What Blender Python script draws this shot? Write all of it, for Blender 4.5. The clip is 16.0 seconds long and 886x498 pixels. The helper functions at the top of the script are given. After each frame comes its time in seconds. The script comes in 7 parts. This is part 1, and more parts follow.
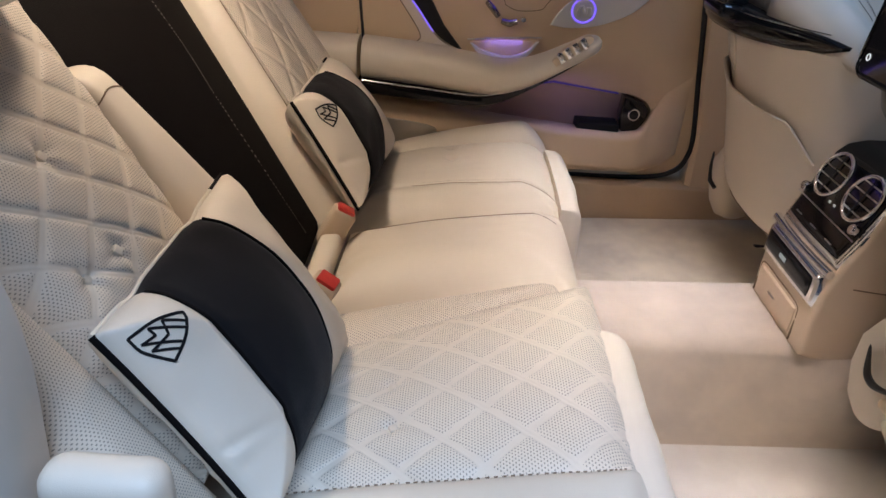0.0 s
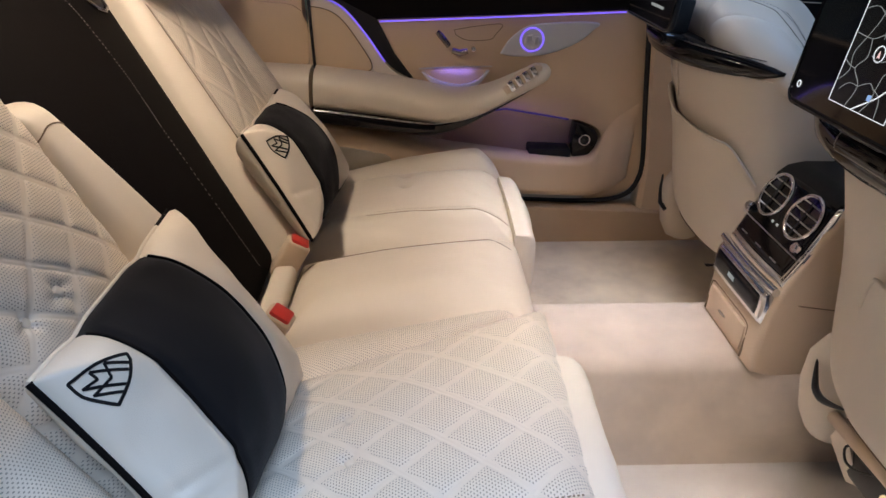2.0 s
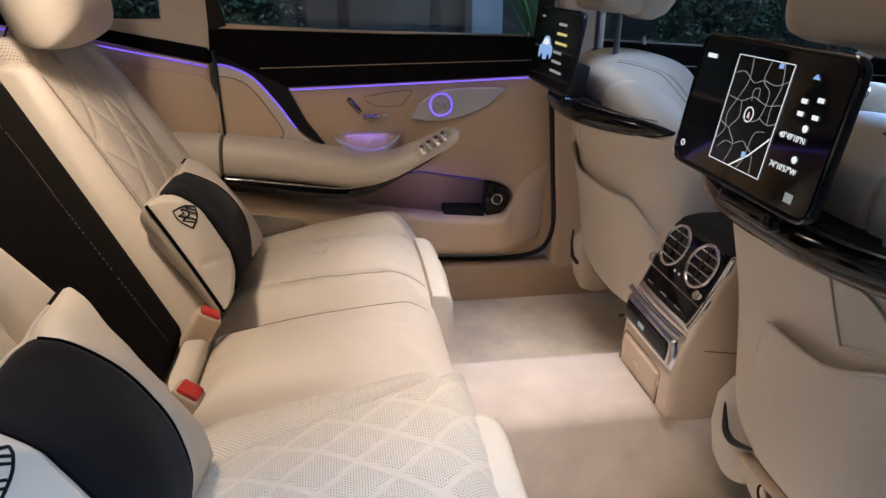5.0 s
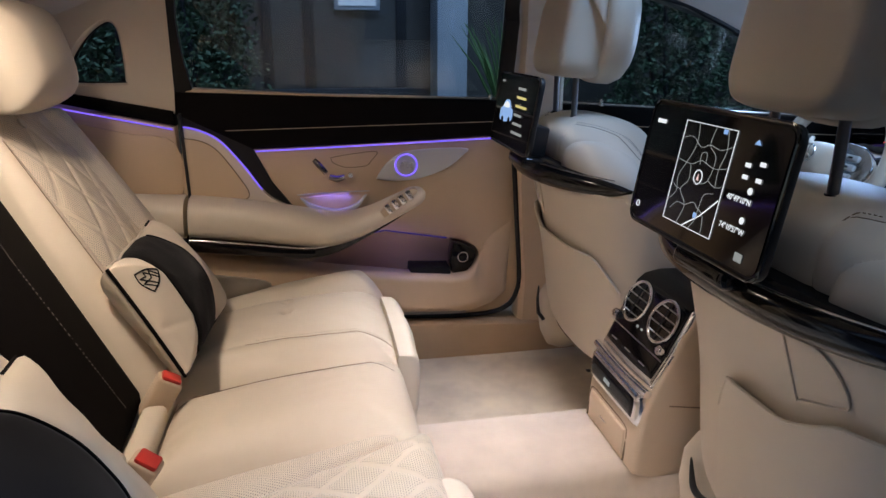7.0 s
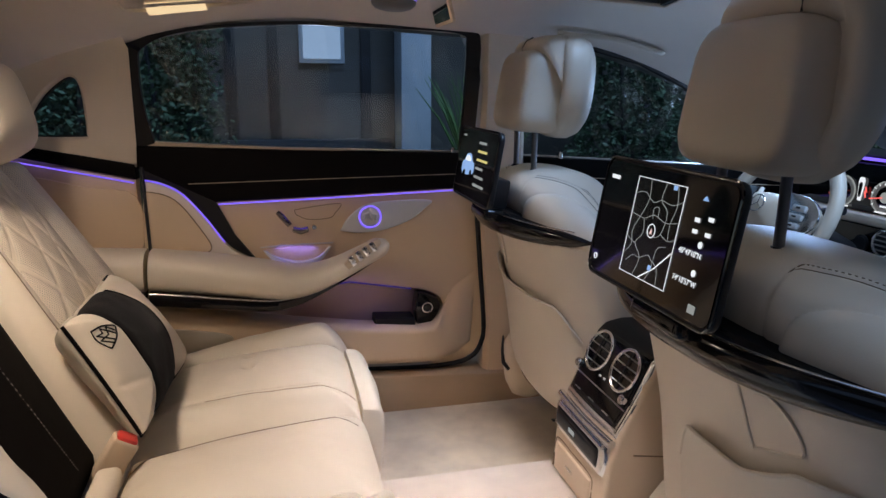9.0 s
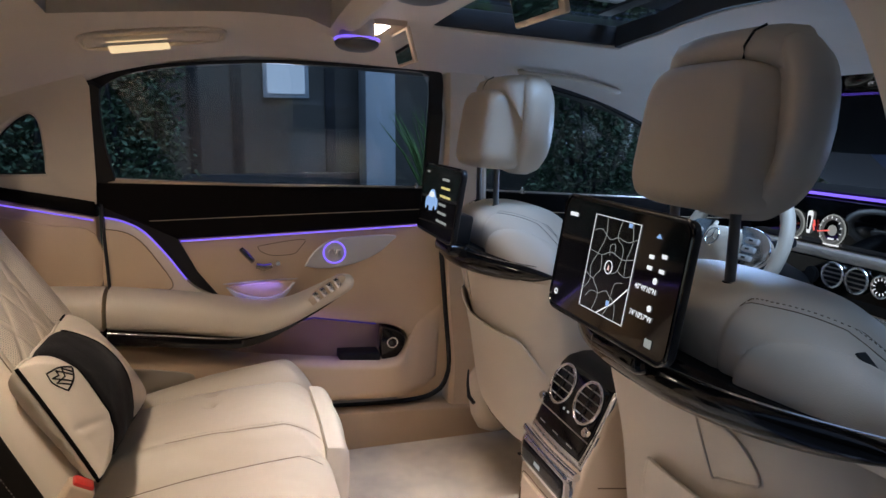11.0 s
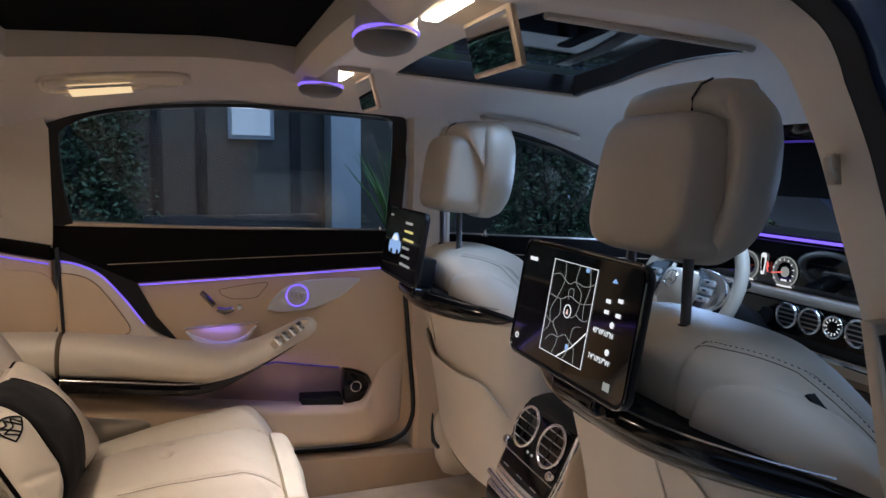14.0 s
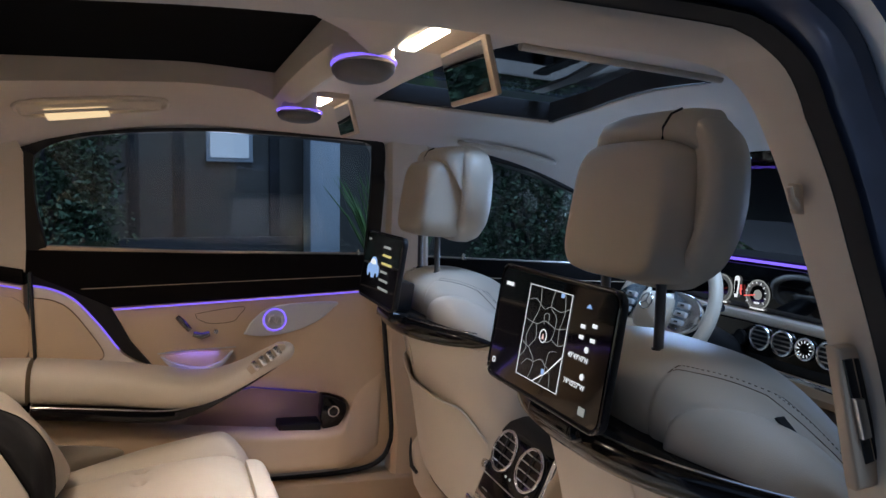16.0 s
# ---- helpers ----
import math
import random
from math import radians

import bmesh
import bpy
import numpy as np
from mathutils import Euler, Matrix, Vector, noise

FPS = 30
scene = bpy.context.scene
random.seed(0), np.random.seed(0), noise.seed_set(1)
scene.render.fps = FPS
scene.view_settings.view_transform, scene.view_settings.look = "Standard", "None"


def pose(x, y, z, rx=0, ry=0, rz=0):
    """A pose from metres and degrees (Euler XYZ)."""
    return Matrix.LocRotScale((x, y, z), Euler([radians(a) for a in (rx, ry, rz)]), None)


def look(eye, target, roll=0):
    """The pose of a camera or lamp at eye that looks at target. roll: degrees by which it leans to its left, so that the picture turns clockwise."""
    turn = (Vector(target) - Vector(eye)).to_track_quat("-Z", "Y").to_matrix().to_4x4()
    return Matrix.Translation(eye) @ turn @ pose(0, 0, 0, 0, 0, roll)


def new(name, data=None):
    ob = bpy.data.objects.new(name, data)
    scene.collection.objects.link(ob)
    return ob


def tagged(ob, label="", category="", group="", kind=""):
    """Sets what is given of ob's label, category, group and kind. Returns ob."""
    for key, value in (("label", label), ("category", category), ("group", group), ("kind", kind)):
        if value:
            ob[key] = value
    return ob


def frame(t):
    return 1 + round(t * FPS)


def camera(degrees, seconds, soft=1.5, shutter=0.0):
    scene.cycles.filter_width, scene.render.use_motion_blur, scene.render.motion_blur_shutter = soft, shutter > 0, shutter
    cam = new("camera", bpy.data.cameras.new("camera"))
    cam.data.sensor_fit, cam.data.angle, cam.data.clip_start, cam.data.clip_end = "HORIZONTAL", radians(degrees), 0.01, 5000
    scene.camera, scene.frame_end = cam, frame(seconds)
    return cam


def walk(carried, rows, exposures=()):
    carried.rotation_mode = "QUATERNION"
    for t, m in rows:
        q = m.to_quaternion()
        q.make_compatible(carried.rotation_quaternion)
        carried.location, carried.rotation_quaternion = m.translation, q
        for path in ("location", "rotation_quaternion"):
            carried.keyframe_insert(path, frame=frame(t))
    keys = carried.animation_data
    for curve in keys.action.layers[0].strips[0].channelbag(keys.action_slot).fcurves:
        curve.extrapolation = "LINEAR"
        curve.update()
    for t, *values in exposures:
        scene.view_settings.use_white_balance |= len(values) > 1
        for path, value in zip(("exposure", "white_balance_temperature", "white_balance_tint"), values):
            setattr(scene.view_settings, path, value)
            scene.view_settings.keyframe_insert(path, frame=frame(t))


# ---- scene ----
cam = camera(66.0, 16.0)
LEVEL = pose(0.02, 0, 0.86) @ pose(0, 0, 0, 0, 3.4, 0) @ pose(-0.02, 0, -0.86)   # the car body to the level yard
PATH = [
    (0, (-0.004, -1.056, 0.841), (-0.019, 0.689, -0.136), 3.7),
    (0.5, (-0.002, -1.055, 0.841), (-0.004, 0.695, -0.127), 3.7),
    (1, (-0.001, -1.054, 0.843), (0.025, 0.705, -0.108), 3.7),
    (1.5, (0.004, -1.054, 0.844), (0.059, 0.716, -0.085), 3.7),
    (2, (0.007, -1.053, 0.846), (0.1, 0.728, -0.059), 3.7),
    (2.5, (0.01, -1.052, 0.846), (0.14, 0.738, -0.037), 3.8),
    (3, (0.015, -1.052, 0.845), (0.183, 0.749, -0.008), 3.8),
    (3.5, (0.02, -1.052, 0.845), (0.22, 0.759, 0.02), 3.8),
    (4, (0.022, -1.053, 0.847), (0.26, 0.767, 0.053), 3.7),
    (6.5, (0.032, -1.058, 0.857), (0.406, 0.807, 0.239), 3.8),
    (7, (0.032, -1.061, 0.861), (0.425, 0.814, 0.288), 3.7),
    (7.5, (0.032, -1.063, 0.864), (0.448, 0.818, 0.327), 3.7),
    (8, (0.034, -1.064, 0.866), (0.477, 0.821, 0.367), 3.7),
    (8.5, (0.036, -1.066, 0.869), (0.502, 0.822, 0.404), 3.8),
    (9, (0.035, -1.069, 0.871), (0.524, 0.822, 0.44), 3.8),
    (11.5, (0.035, -1.081, 0.881), (0.639, 0.8, 0.572), 3.9),
    (12, (0.036, -1.081, 0.881), (0.657, 0.799, 0.596), 4.0),
    (12.5, (0.037, -1.085, 0.882), (0.676, 0.791, 0.616), 3.9),
    (13, (0.038, -1.086, 0.884), (0.689, 0.789, 0.636), 3.9),
    (13.5, (0.037, -1.088, 0.885), (0.7, 0.785, 0.658), 4.0),
    (14, (0.038, -1.088, 0.887), (0.715, 0.783, 0.679), 4.0),
    (14.5, (0.039, -1.089, 0.888), (0.73, 0.778, 0.7), 4.0),
    (15, (0.036, -1.095, 0.89), (0.744, 0.768, 0.723), 4.0),
    (15.5, (0.041, -1.092, 0.889), (0.759, 0.768, 0.738), 4.0),
    (16, (0.038, -1.096, 0.892), (0.769, 0.761, 0.753), 4.1),
]
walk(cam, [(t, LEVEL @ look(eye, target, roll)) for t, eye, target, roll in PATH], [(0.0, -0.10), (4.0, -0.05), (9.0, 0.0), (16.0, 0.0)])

# ---- light ----
world = bpy.data.worlds.new("dusk")
scene.world = world
world.use_nodes = True
wn = world.node_tree.nodes
sky = wn.new("ShaderNodeTexSky")
sky.sky_type = "NISHITA"
sky.sun_disc = False
sky.sun_elevation, sky.sun_rotation = radians(64), radians(156)
wn["Background"].inputs["Strength"].default_value = 0.11
world.node_tree.links.new(sky.outputs["Color"], wn["Background"].inputs["Color"])

sun = new("sun", bpy.data.lights.new("sun", "SUN"))
sun.data.energy, sun.data.angle, sun.data.color = 4.6, radians(30), (0.44, 0.65, 1.0)
sun.matrix_basis = look((1.5, -3.4, 8.0), (0, 0, 0.4))


def area_lamp(name, eye, target, w, h, energy, color, spread=180):
    lamp = new(name, bpy.data.lights.new(name, "AREA"))
    lamp.data.shape, lamp.data.size, lamp.data.size_y = "RECTANGLE", w, h
    lamp.data.energy, lamp.data.color, lamp.data.spread = energy, color, radians(spread)
    lamp.matrix_basis = look(eye, target)
    return lamp


WARM, WHITE, VIOLET = (1.0, 0.83, 0.665), (1.0, 0.91, 0.92), (0.30, 0.16, 1.0)
for side in (-1, 1):
    area_lamp("reading_light", (0.29, side * 0.325 + 0.01, 1.070), (0.30 if side < 0 else 0.37, side * 0.14 if side < 0 else 0.20, 0.0), 0.10, 0.04, 1.55 if side < 0 else 1.95, WHITE, 64)
    area_lamp("grab_handle_light", (-0.16, side * 0.585, 1.03), (-0.36 if side < 0 else -0.54, side * 0.42, 0.2 if side < 0 else 0.35), 0.10, 0.02, 2.4 if side < 0 else 5.6, WARM, 100 if side < 0 else 155)
# Warm fill added at the rear headliner, out of view.
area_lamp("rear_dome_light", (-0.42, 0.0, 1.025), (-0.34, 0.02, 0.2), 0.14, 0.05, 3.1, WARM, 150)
# Warm fill added for the dark near footwell; no known source there.
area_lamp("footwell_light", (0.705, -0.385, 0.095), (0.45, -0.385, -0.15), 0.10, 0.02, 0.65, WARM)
# Area lamps added inside the windscreen stand in for sky light.
for y, w, watts in ((-0.35, 0.44, 0.25), (0.53, 0.22, 2.4)):
    area_lamp("windscreen_daylight", (1.44, y, 0.885), (0.60, y * 0.6, 0.97), w, 0.16, watts, (0.36, 0.58, 1.0))
area_lamp("door_pocket_light", (0.30, 0.66, 0.38), (0.33, 0.69, 0.2), 0.14, 0.02, 0.038, VIOLET)
area_lamp("door_pull_light", (0.10, 0.724, 0.464), (0.10, 0.742, 0.42), 0.10, 0.006, 0.020, (0.18, 0.14, 1.0))


# ---- shapes ----
def V(*a):
    return Vector(a)


def spline(pts, n=6, closed=False):
    """Catmull-Rom through the points, n steps a span."""
    pts = [Vector(p) for p in pts]
    m, out = len(pts), []
    for i in range(m if closed else m - 1):
        g = (lambda k: pts[k % m]) if closed else (lambda k: pts[min(max(k, 0), m - 1)])
        a, b, c, d = g(i - 1), g(i), g(i + 1), g(i + 2)
        for s in range(n):
            t = s / n
            out.append(0.5 * (2 * b + (c - a) * t + (2 * a - 5 * b + 4 * c - d) * t * t + (3 * b - a - 3 * c + d) * t ** 3))
    if not closed:
        out.append(pts[-1].copy())
    return out


def finish(bm, angle=35):
    bmesh.ops.recalc_face_normals(bm, faces=bm.faces[:])
    me = bpy.data.meshes.new("mesh")
    bm.to_mesh(me)
    bm.free()
    me.shade_smooth()
    me.set_sharp_from_angle(angle=radians(angle))
    return me


def part(name, bm, material, parent=None, label="", angle=35):
    me = finish(bm, angle) if isinstance(bm, bmesh.types.BMesh) else bm
    me.materials.clear()
    me.materials.append(material)
    ob = new(name, me)
    me.name = name
    if parent is not None:
        ob.parent = parent
    if label:
        ob["label"] = label
    return ob


def thing(name, label, category, group="", kind="", at=(0, 0, 0)):
    ob = new(name)
    ob.empty_display_size = 0.05
    ob.location = at
    return tagged(ob, label, category, group, kind)


def box(x0, x1, y0, y1, z0, z1, bevel=0.0, seg=2):
    bm = bmesh.new()
    bmesh.ops.create_cube(bm, size=1.0, matrix=Matrix.LocRotScale(((x0 + x1) / 2, (y0 + y1) / 2, (z0 + z1) / 2), None, (x1 - x0, y1 - y0, z1 - z0)))
    if bevel:
        bmesh.ops.bevel(bm, geom=bm.edges[:], offset=bevel, segments=seg, profile=0.5, affect="EDGES", clamp_overlap=True)
    return bm


def slab(outline, depth, axis="y", at=0.0, bevel=0.0, seg=2):
    """A plate: an outline in the two other axes (x z for axis y, y z for x, x y for z), from at to at + depth."""
    bm = bmesh.new()

    def p(a, b, c):
        return {"y": (a, c, b), "x": (c, a, b), "z": (a, b, c)}[axis]
    vs = [bm.verts.new(p(q[0], q[1], at)) for q in outline]
    f = bm.faces.new(vs)
    r = bmesh.ops.extrude_face_region(bm, geom=[f])
    new_v = [g for g in r["geom"] if isinstance(g, bmesh.types.BMVert)]
    shift = {"y": V(0, depth, 0), "x": V(depth, 0, 0), "z": V(0, 0, depth)}[axis]
    bmesh.ops.translate(bm, verts=new_v, vec=shift)
    if bevel:
        k = "xyz".index(axis)
        rim = [e for e in bm.edges if abs(e.verts[0].co[k] - e.verts[1].co[k]) < 1e-6]
        bmesh.ops.bevel(bm, geom=rim, offset=bevel, segments=seg, profile=0.5, affect="EDGES", clamp_overlap=True)
    bmesh.ops.triangulate(bm, faces=[f for f in bm.faces if len(f.verts) > 4])
    return bm


def loft(rings, caps=True, closed=True):
    """Skin over rings of equal length."""
    bm = bmesh.new()
    vs = [[bm.verts.new(p) for p in r] for r in rings]
    n = len(vs[0])
    for a, b in zip(vs, vs[1:]):
        for i in range(n if closed else n - 1):
            j = (i + 1) % n
            bm.faces.new((a[i], a[j], b[j], b[i]))
    if caps and closed:
        bm.faces.new(vs[0])
        bm.faces.new(vs[-1])
    return bm


def tube(path, radius, n=8, flat=1.0):
    """A round bar along a path; radius a number or one for each point."""
    path = [Vector(p) for p in path]
    rings = []
    up = V(0, 0, 1)
    for i, p in enumerate(path):
        d = (path[min(i + 1, len(path) - 1)] - path[max(i - 1, 0)]).normalized()
        s = d.cross(up)
        s = s.normalized() if s.length > 0.05 else d.cross(V(0, 1, 0)).normalized()
        u = s.cross(d)
        r = radius[i] if isinstance(radius, (list, tuple)) else radius
        rings.append([p + (s * math.cos(a) * flat + u * math.sin(a)) * r for a in (2 * math.pi * k / n for k in range(n))])
    return loft(rings)


def superring(cx, cy, hx, hy, z, n=28, e=3.5):
    out = []
    for k in range(n):
        a = 2 * math.pi * k / n
        c, s = math.cos(a), math.sin(a)
        out.append(V(cx + hx * math.copysign(abs(c) ** (2 / e), c), cy + hy * math.copysign(abs(s) ** (2 / e), s), z))
    return out


def disc(center, normal, radius, depth, n=32, bevel=0.0):
    """A short cylinder that stands on center and rises along normal."""
    bm = bmesh.new()
    bmesh.ops.create_cone(bm, cap_ends=True, segments=n, radius1=radius, radius2=radius, depth=depth)
    if bevel:
        bmesh.ops.bevel(bm, geom=[e for e in bm.edges if abs(e.verts[0].co.z - e.verts[1].co.z) < 1e-6], offset=bevel, segments=2, affect="EDGES")
    q = Vector(normal).to_track_quat("Z", "Y").to_matrix().to_4x4()
    bm.transform(Matrix.Translation(center) @ q @ Matrix.Translation((0, 0, depth / 2)))
    return bm


def hoop(center, normal, radius, r, n=36, m=8):
    q = Vector(normal).to_track_quat("Z", "Y").to_matrix()
    rings = []
    for i in range(n):
        a = 2 * math.pi * i / n
        d = V(math.cos(a), math.sin(a), 0)
        rings.append([Vector(center) + q @ (d * (radius + r * math.cos(b)) + V(0, 0, r * math.sin(b))) for b in (2 * math.pi * k / m for k in range(m))])
    return loft(rings + [rings[0]], caps=False)


def merge(*bms):
    out = bms[0]
    for b in bms[1:]:
        me = bpy.data.meshes.new("t")
        b.to_mesh(me)
        b.free()
        out.from_mesh(me)
        bpy.data.meshes.remove(me)
    return out


def groove(d, w):
    return math.exp(-(d / w) ** 2)


def quilt(du, dv, depth, shift=(0.0, 0.0), band=0.0027, tufts=()):
    """Diamonds du wide and dv long, puffed, between flat sewn bands; tufts are pulled-in points."""
    size = 1 / math.hypot(1 / du, 1 / dv)

    def h(a, b):
        p = (a - shift[0]) / du + (b - shift[1]) / dv
        q = (a - shift[0]) / du - (b - shift[1]) / dv
        fp, fq = abs(p - round(p)) * size, abs(q - round(q)) * size
        d = min(fp, fq)
        rise = min(1.0, max(0.0, (d - band) / 0.014))
        out = depth * (math.sin(rise * math.pi / 2) - 0.55 * groove(fp - band, 0.0016) - 0.55 * groove(fq - band, 0.0016))
        out += 0.0030 * noise.noise(V(a * 9, b * 9, 2.0)) + 0.0011 * noise.noise(V(a * 34, b * 12, 5.0))
        for x, y, deep in tufts:
            r = math.hypot(a - x, b - y)
            if r < 0.08:
                star = 0.5 + 0.5 * math.cos(4 * math.atan2(b - y, a - x) + 0.7)
                out -= deep * (groove(r, 0.012) + 0.55 * star * groove(r, 0.032))
        return out
    return h


class Pad:
    """A cushion on a base of four corners (u0v0, u1v0, u1v1, u0v1): it rises along the base's normal, rounded at its edges.
    squeeze rounds the corners of the plan, relief adds height(a, b) in metres along the base, bend(u, v) shifts the base along the normal."""

    def __init__(self, c, height, round_, squeeze=0.0, crown=0.0, relief=None, bend=None, up=(0, 0, 1)):
        self.c = [Vector(p) for p in c]
        self.w = ((self.c[1] - self.c[0]).length + (self.c[2] - self.c[3]).length) / 2
        self.l = ((self.c[3] - self.c[0]).length + (self.c[2] - self.c[1]).length) / 2
        self.n = (self.c[1] - self.c[0]).cross(self.c[3] - self.c[0]).normalized()
        self.n *= -1 if self.n.dot(Vector(up)) < 0 else 1
        self.h, self.r, self.k, self.crown, self.relief, self.bend = height, round_, squeeze, crown, relief, bend

    def base(self, u, v):
        a, b = 2 * u - 1, 2 * v - 1
        a, b = a * math.sqrt(1 - self.k * b * b / 2), b * math.sqrt(1 - self.k * a * a / 2)
        u, v = (a + 1) / 2, (b + 1) / 2
        c = self.c
        p = (c[0] * (1 - u) + c[1] * u) * (1 - v) + (c[3] * (1 - u) + c[2] * u) * v
        return p + self.n * (self.bend(u, v) if self.bend else 0.0), u, v

    def at(self, u, v, lift=0.0, side=1):
        p, uu, vv = self.base(u, v)
        d = min(u * self.w, (1 - u) * self.w, v * self.l, (1 - v) * self.l)
        s = min(max(d / self.r, 0.0), 1.0)
        e = math.sqrt(max(0.0, 1 - (1 - s) ** 2))
        h = self.h * e + self.crown * math.sin(math.pi * u) * math.sin(math.pi * v)
        if self.relief:
            h += self.relief(uu * self.w, vv * self.l) * min(1.0, d / 0.012)
        return p + self.n * (h * side + lift)

    def mesh(self, nu=24, nv=24, u0=0.0, u1=1.0, v0=0.0, v1=1.0, both=False, ease=True):
        bm = bmesh.new()
        uv = bm.loops.layers.uv.new("UVMap")

        def steps(n, a, b):
            out = []
            for i in range(n + 1):
                t = a + (b - a) * i / n
                out.append(0.5 - 0.5 * math.cos(math.pi * t) * (1 - 0.35 * math.sin(math.pi * t) ** 2) if ease else t)
            return out
        us, ws = steps(nu, u0, u1), steps(nv, v0, v1)

        def sheet(side):
            vs = [[bm.verts.new(self.at(u, v, 0, side)) for u in us] for v in ws]
            flat_uv = [[self.base(u, v)[1:] for u in us] for v in ws]
            for j in range(nv):
                for i in range(nu):
                    q = (vs[j][i], vs[j][i + 1], vs[j + 1][i + 1], vs[j + 1][i])
                    f = bm.faces.new(q)
                    for loop, (uu, vv) in zip(f.loops, (flat_uv[j][i], flat_uv[j][i + 1], flat_uv[j + 1][i + 1], flat_uv[j + 1][i])):
                        loop[uv].uv = (uu * self.w, vv * self.l)
            return vs
        top = sheet(1)
        if both:
            sheet(-1)
            bmesh.ops.remove_doubles(bm, verts=bm.verts[:], dist=1e-5)
        else:
            rim = top[0][:-1] + [r[-1] for r in top[:-1]] + top[-1][:0:-1] + [r[0] for r in top[:0:-1]]
            low = [bm.verts.new(v.co - self.n * 0.02) for v in rim]
            m = len(rim)
            for i in range(m):
                bm.faces.new((rim[i], rim[(i + 1) % m], low[(i + 1) % m], low[i]))
            bm.faces.new(low)
        return bm

    def ribbon(self, pts, width, lift=0.0012, closed=False, thick=0.001):
        """A sewn line on the surface, through points given as u, v."""
        bm = bmesh.new()
        m = len(pts)
        pos = [self.at(u, v, lift) for u, v in pts]
        rows = []
        for i in range(m):
            a, b = (pos[i - 1], pos[(i + 1) % m]) if closed else (pos[max(i - 1, 0)], pos[min(i + 1, m - 1)])
            s = (b - a).normalized().cross(self.n).normalized() * width / 2
            rows.append([bm.verts.new(p) for p in (pos[i] - s, pos[i] - s + self.n * thick, pos[i] + s + self.n * thick, pos[i] + s)])
        for i in range(m if closed else m - 1):
            r, q = rows[i], rows[(i + 1) % m]
            for k in range(4):
                bm.faces.new((r[k], r[(k + 1) % 4], q[(k + 1) % 4], q[k]))
        return bm


def path_ribbon(pts, width, normal, thick=0.001, closed=False):
    """A flat line of given width along points, that faces normal."""
    pts, nrm, bm, rows = [Vector(p) for p in pts], Vector(normal).normalized(), bmesh.new(), []
    m = len(pts)
    for i in range(m):
        a, b = (pts[i - 1], pts[(i + 1) % m]) if closed else (pts[max(i - 1, 0)], pts[min(i + 1, m - 1)])
        s = (b - a).normalized().cross(nrm).normalized() * width / 2
        rows.append([bm.verts.new(p) for p in (pts[i] - s, pts[i] - s + nrm * thick, pts[i] + s + nrm * thick, pts[i] + s)])
    for i in range(m if closed else m - 1):
        r, q = rows[i], rows[(i + 1) % m]
        for k in range(4):
            bm.faces.new((r[k], r[(k + 1) % 4], q[(k + 1) % 4], q[k]))
    return bm


# ---- materials ----
class Nodes:
    def __init__(self, name):
        self.mat = bpy.data.materials.new(name)
        self.mat.use_nodes = True
        self.t = self.mat.node_tree
        self.b = self.t.nodes["Principled BSDF"]

    def add(self, kind, **values):
        n = self.t.nodes.new("ShaderNode" + kind)
        for k, v in values.items():
            n.inputs[k.replace("_", " ")].default_value = v
        return n

    def link(self, a, b):
        self.t.links.new(a, b)

    def math(self, op, a, b=0.0):
        n = self.t.nodes.new("ShaderNodeMath")
        n.operation = op
        for i, v in enumerate((a, b)):
            if isinstance(v, (int, float)):
                n.inputs[i].default_value = v
            else:
                self.link(v, n.inputs[i])
        return n.outputs[0]

    def mix(self, fac, a, b):
        n = self.t.nodes.new("ShaderNodeMix")
        n.data_type = "RGBA"
        for i, v in ((0, fac), (6, a), (7, b)):
            if isinstance(v, (int, float)):
                n.inputs[i].default_value = v
            elif isinstance(v, tuple):
                n.inputs[i].default_value = (*v, 1)
            else:
                self.link(v, n.inputs[i])
        return n.outputs[2]


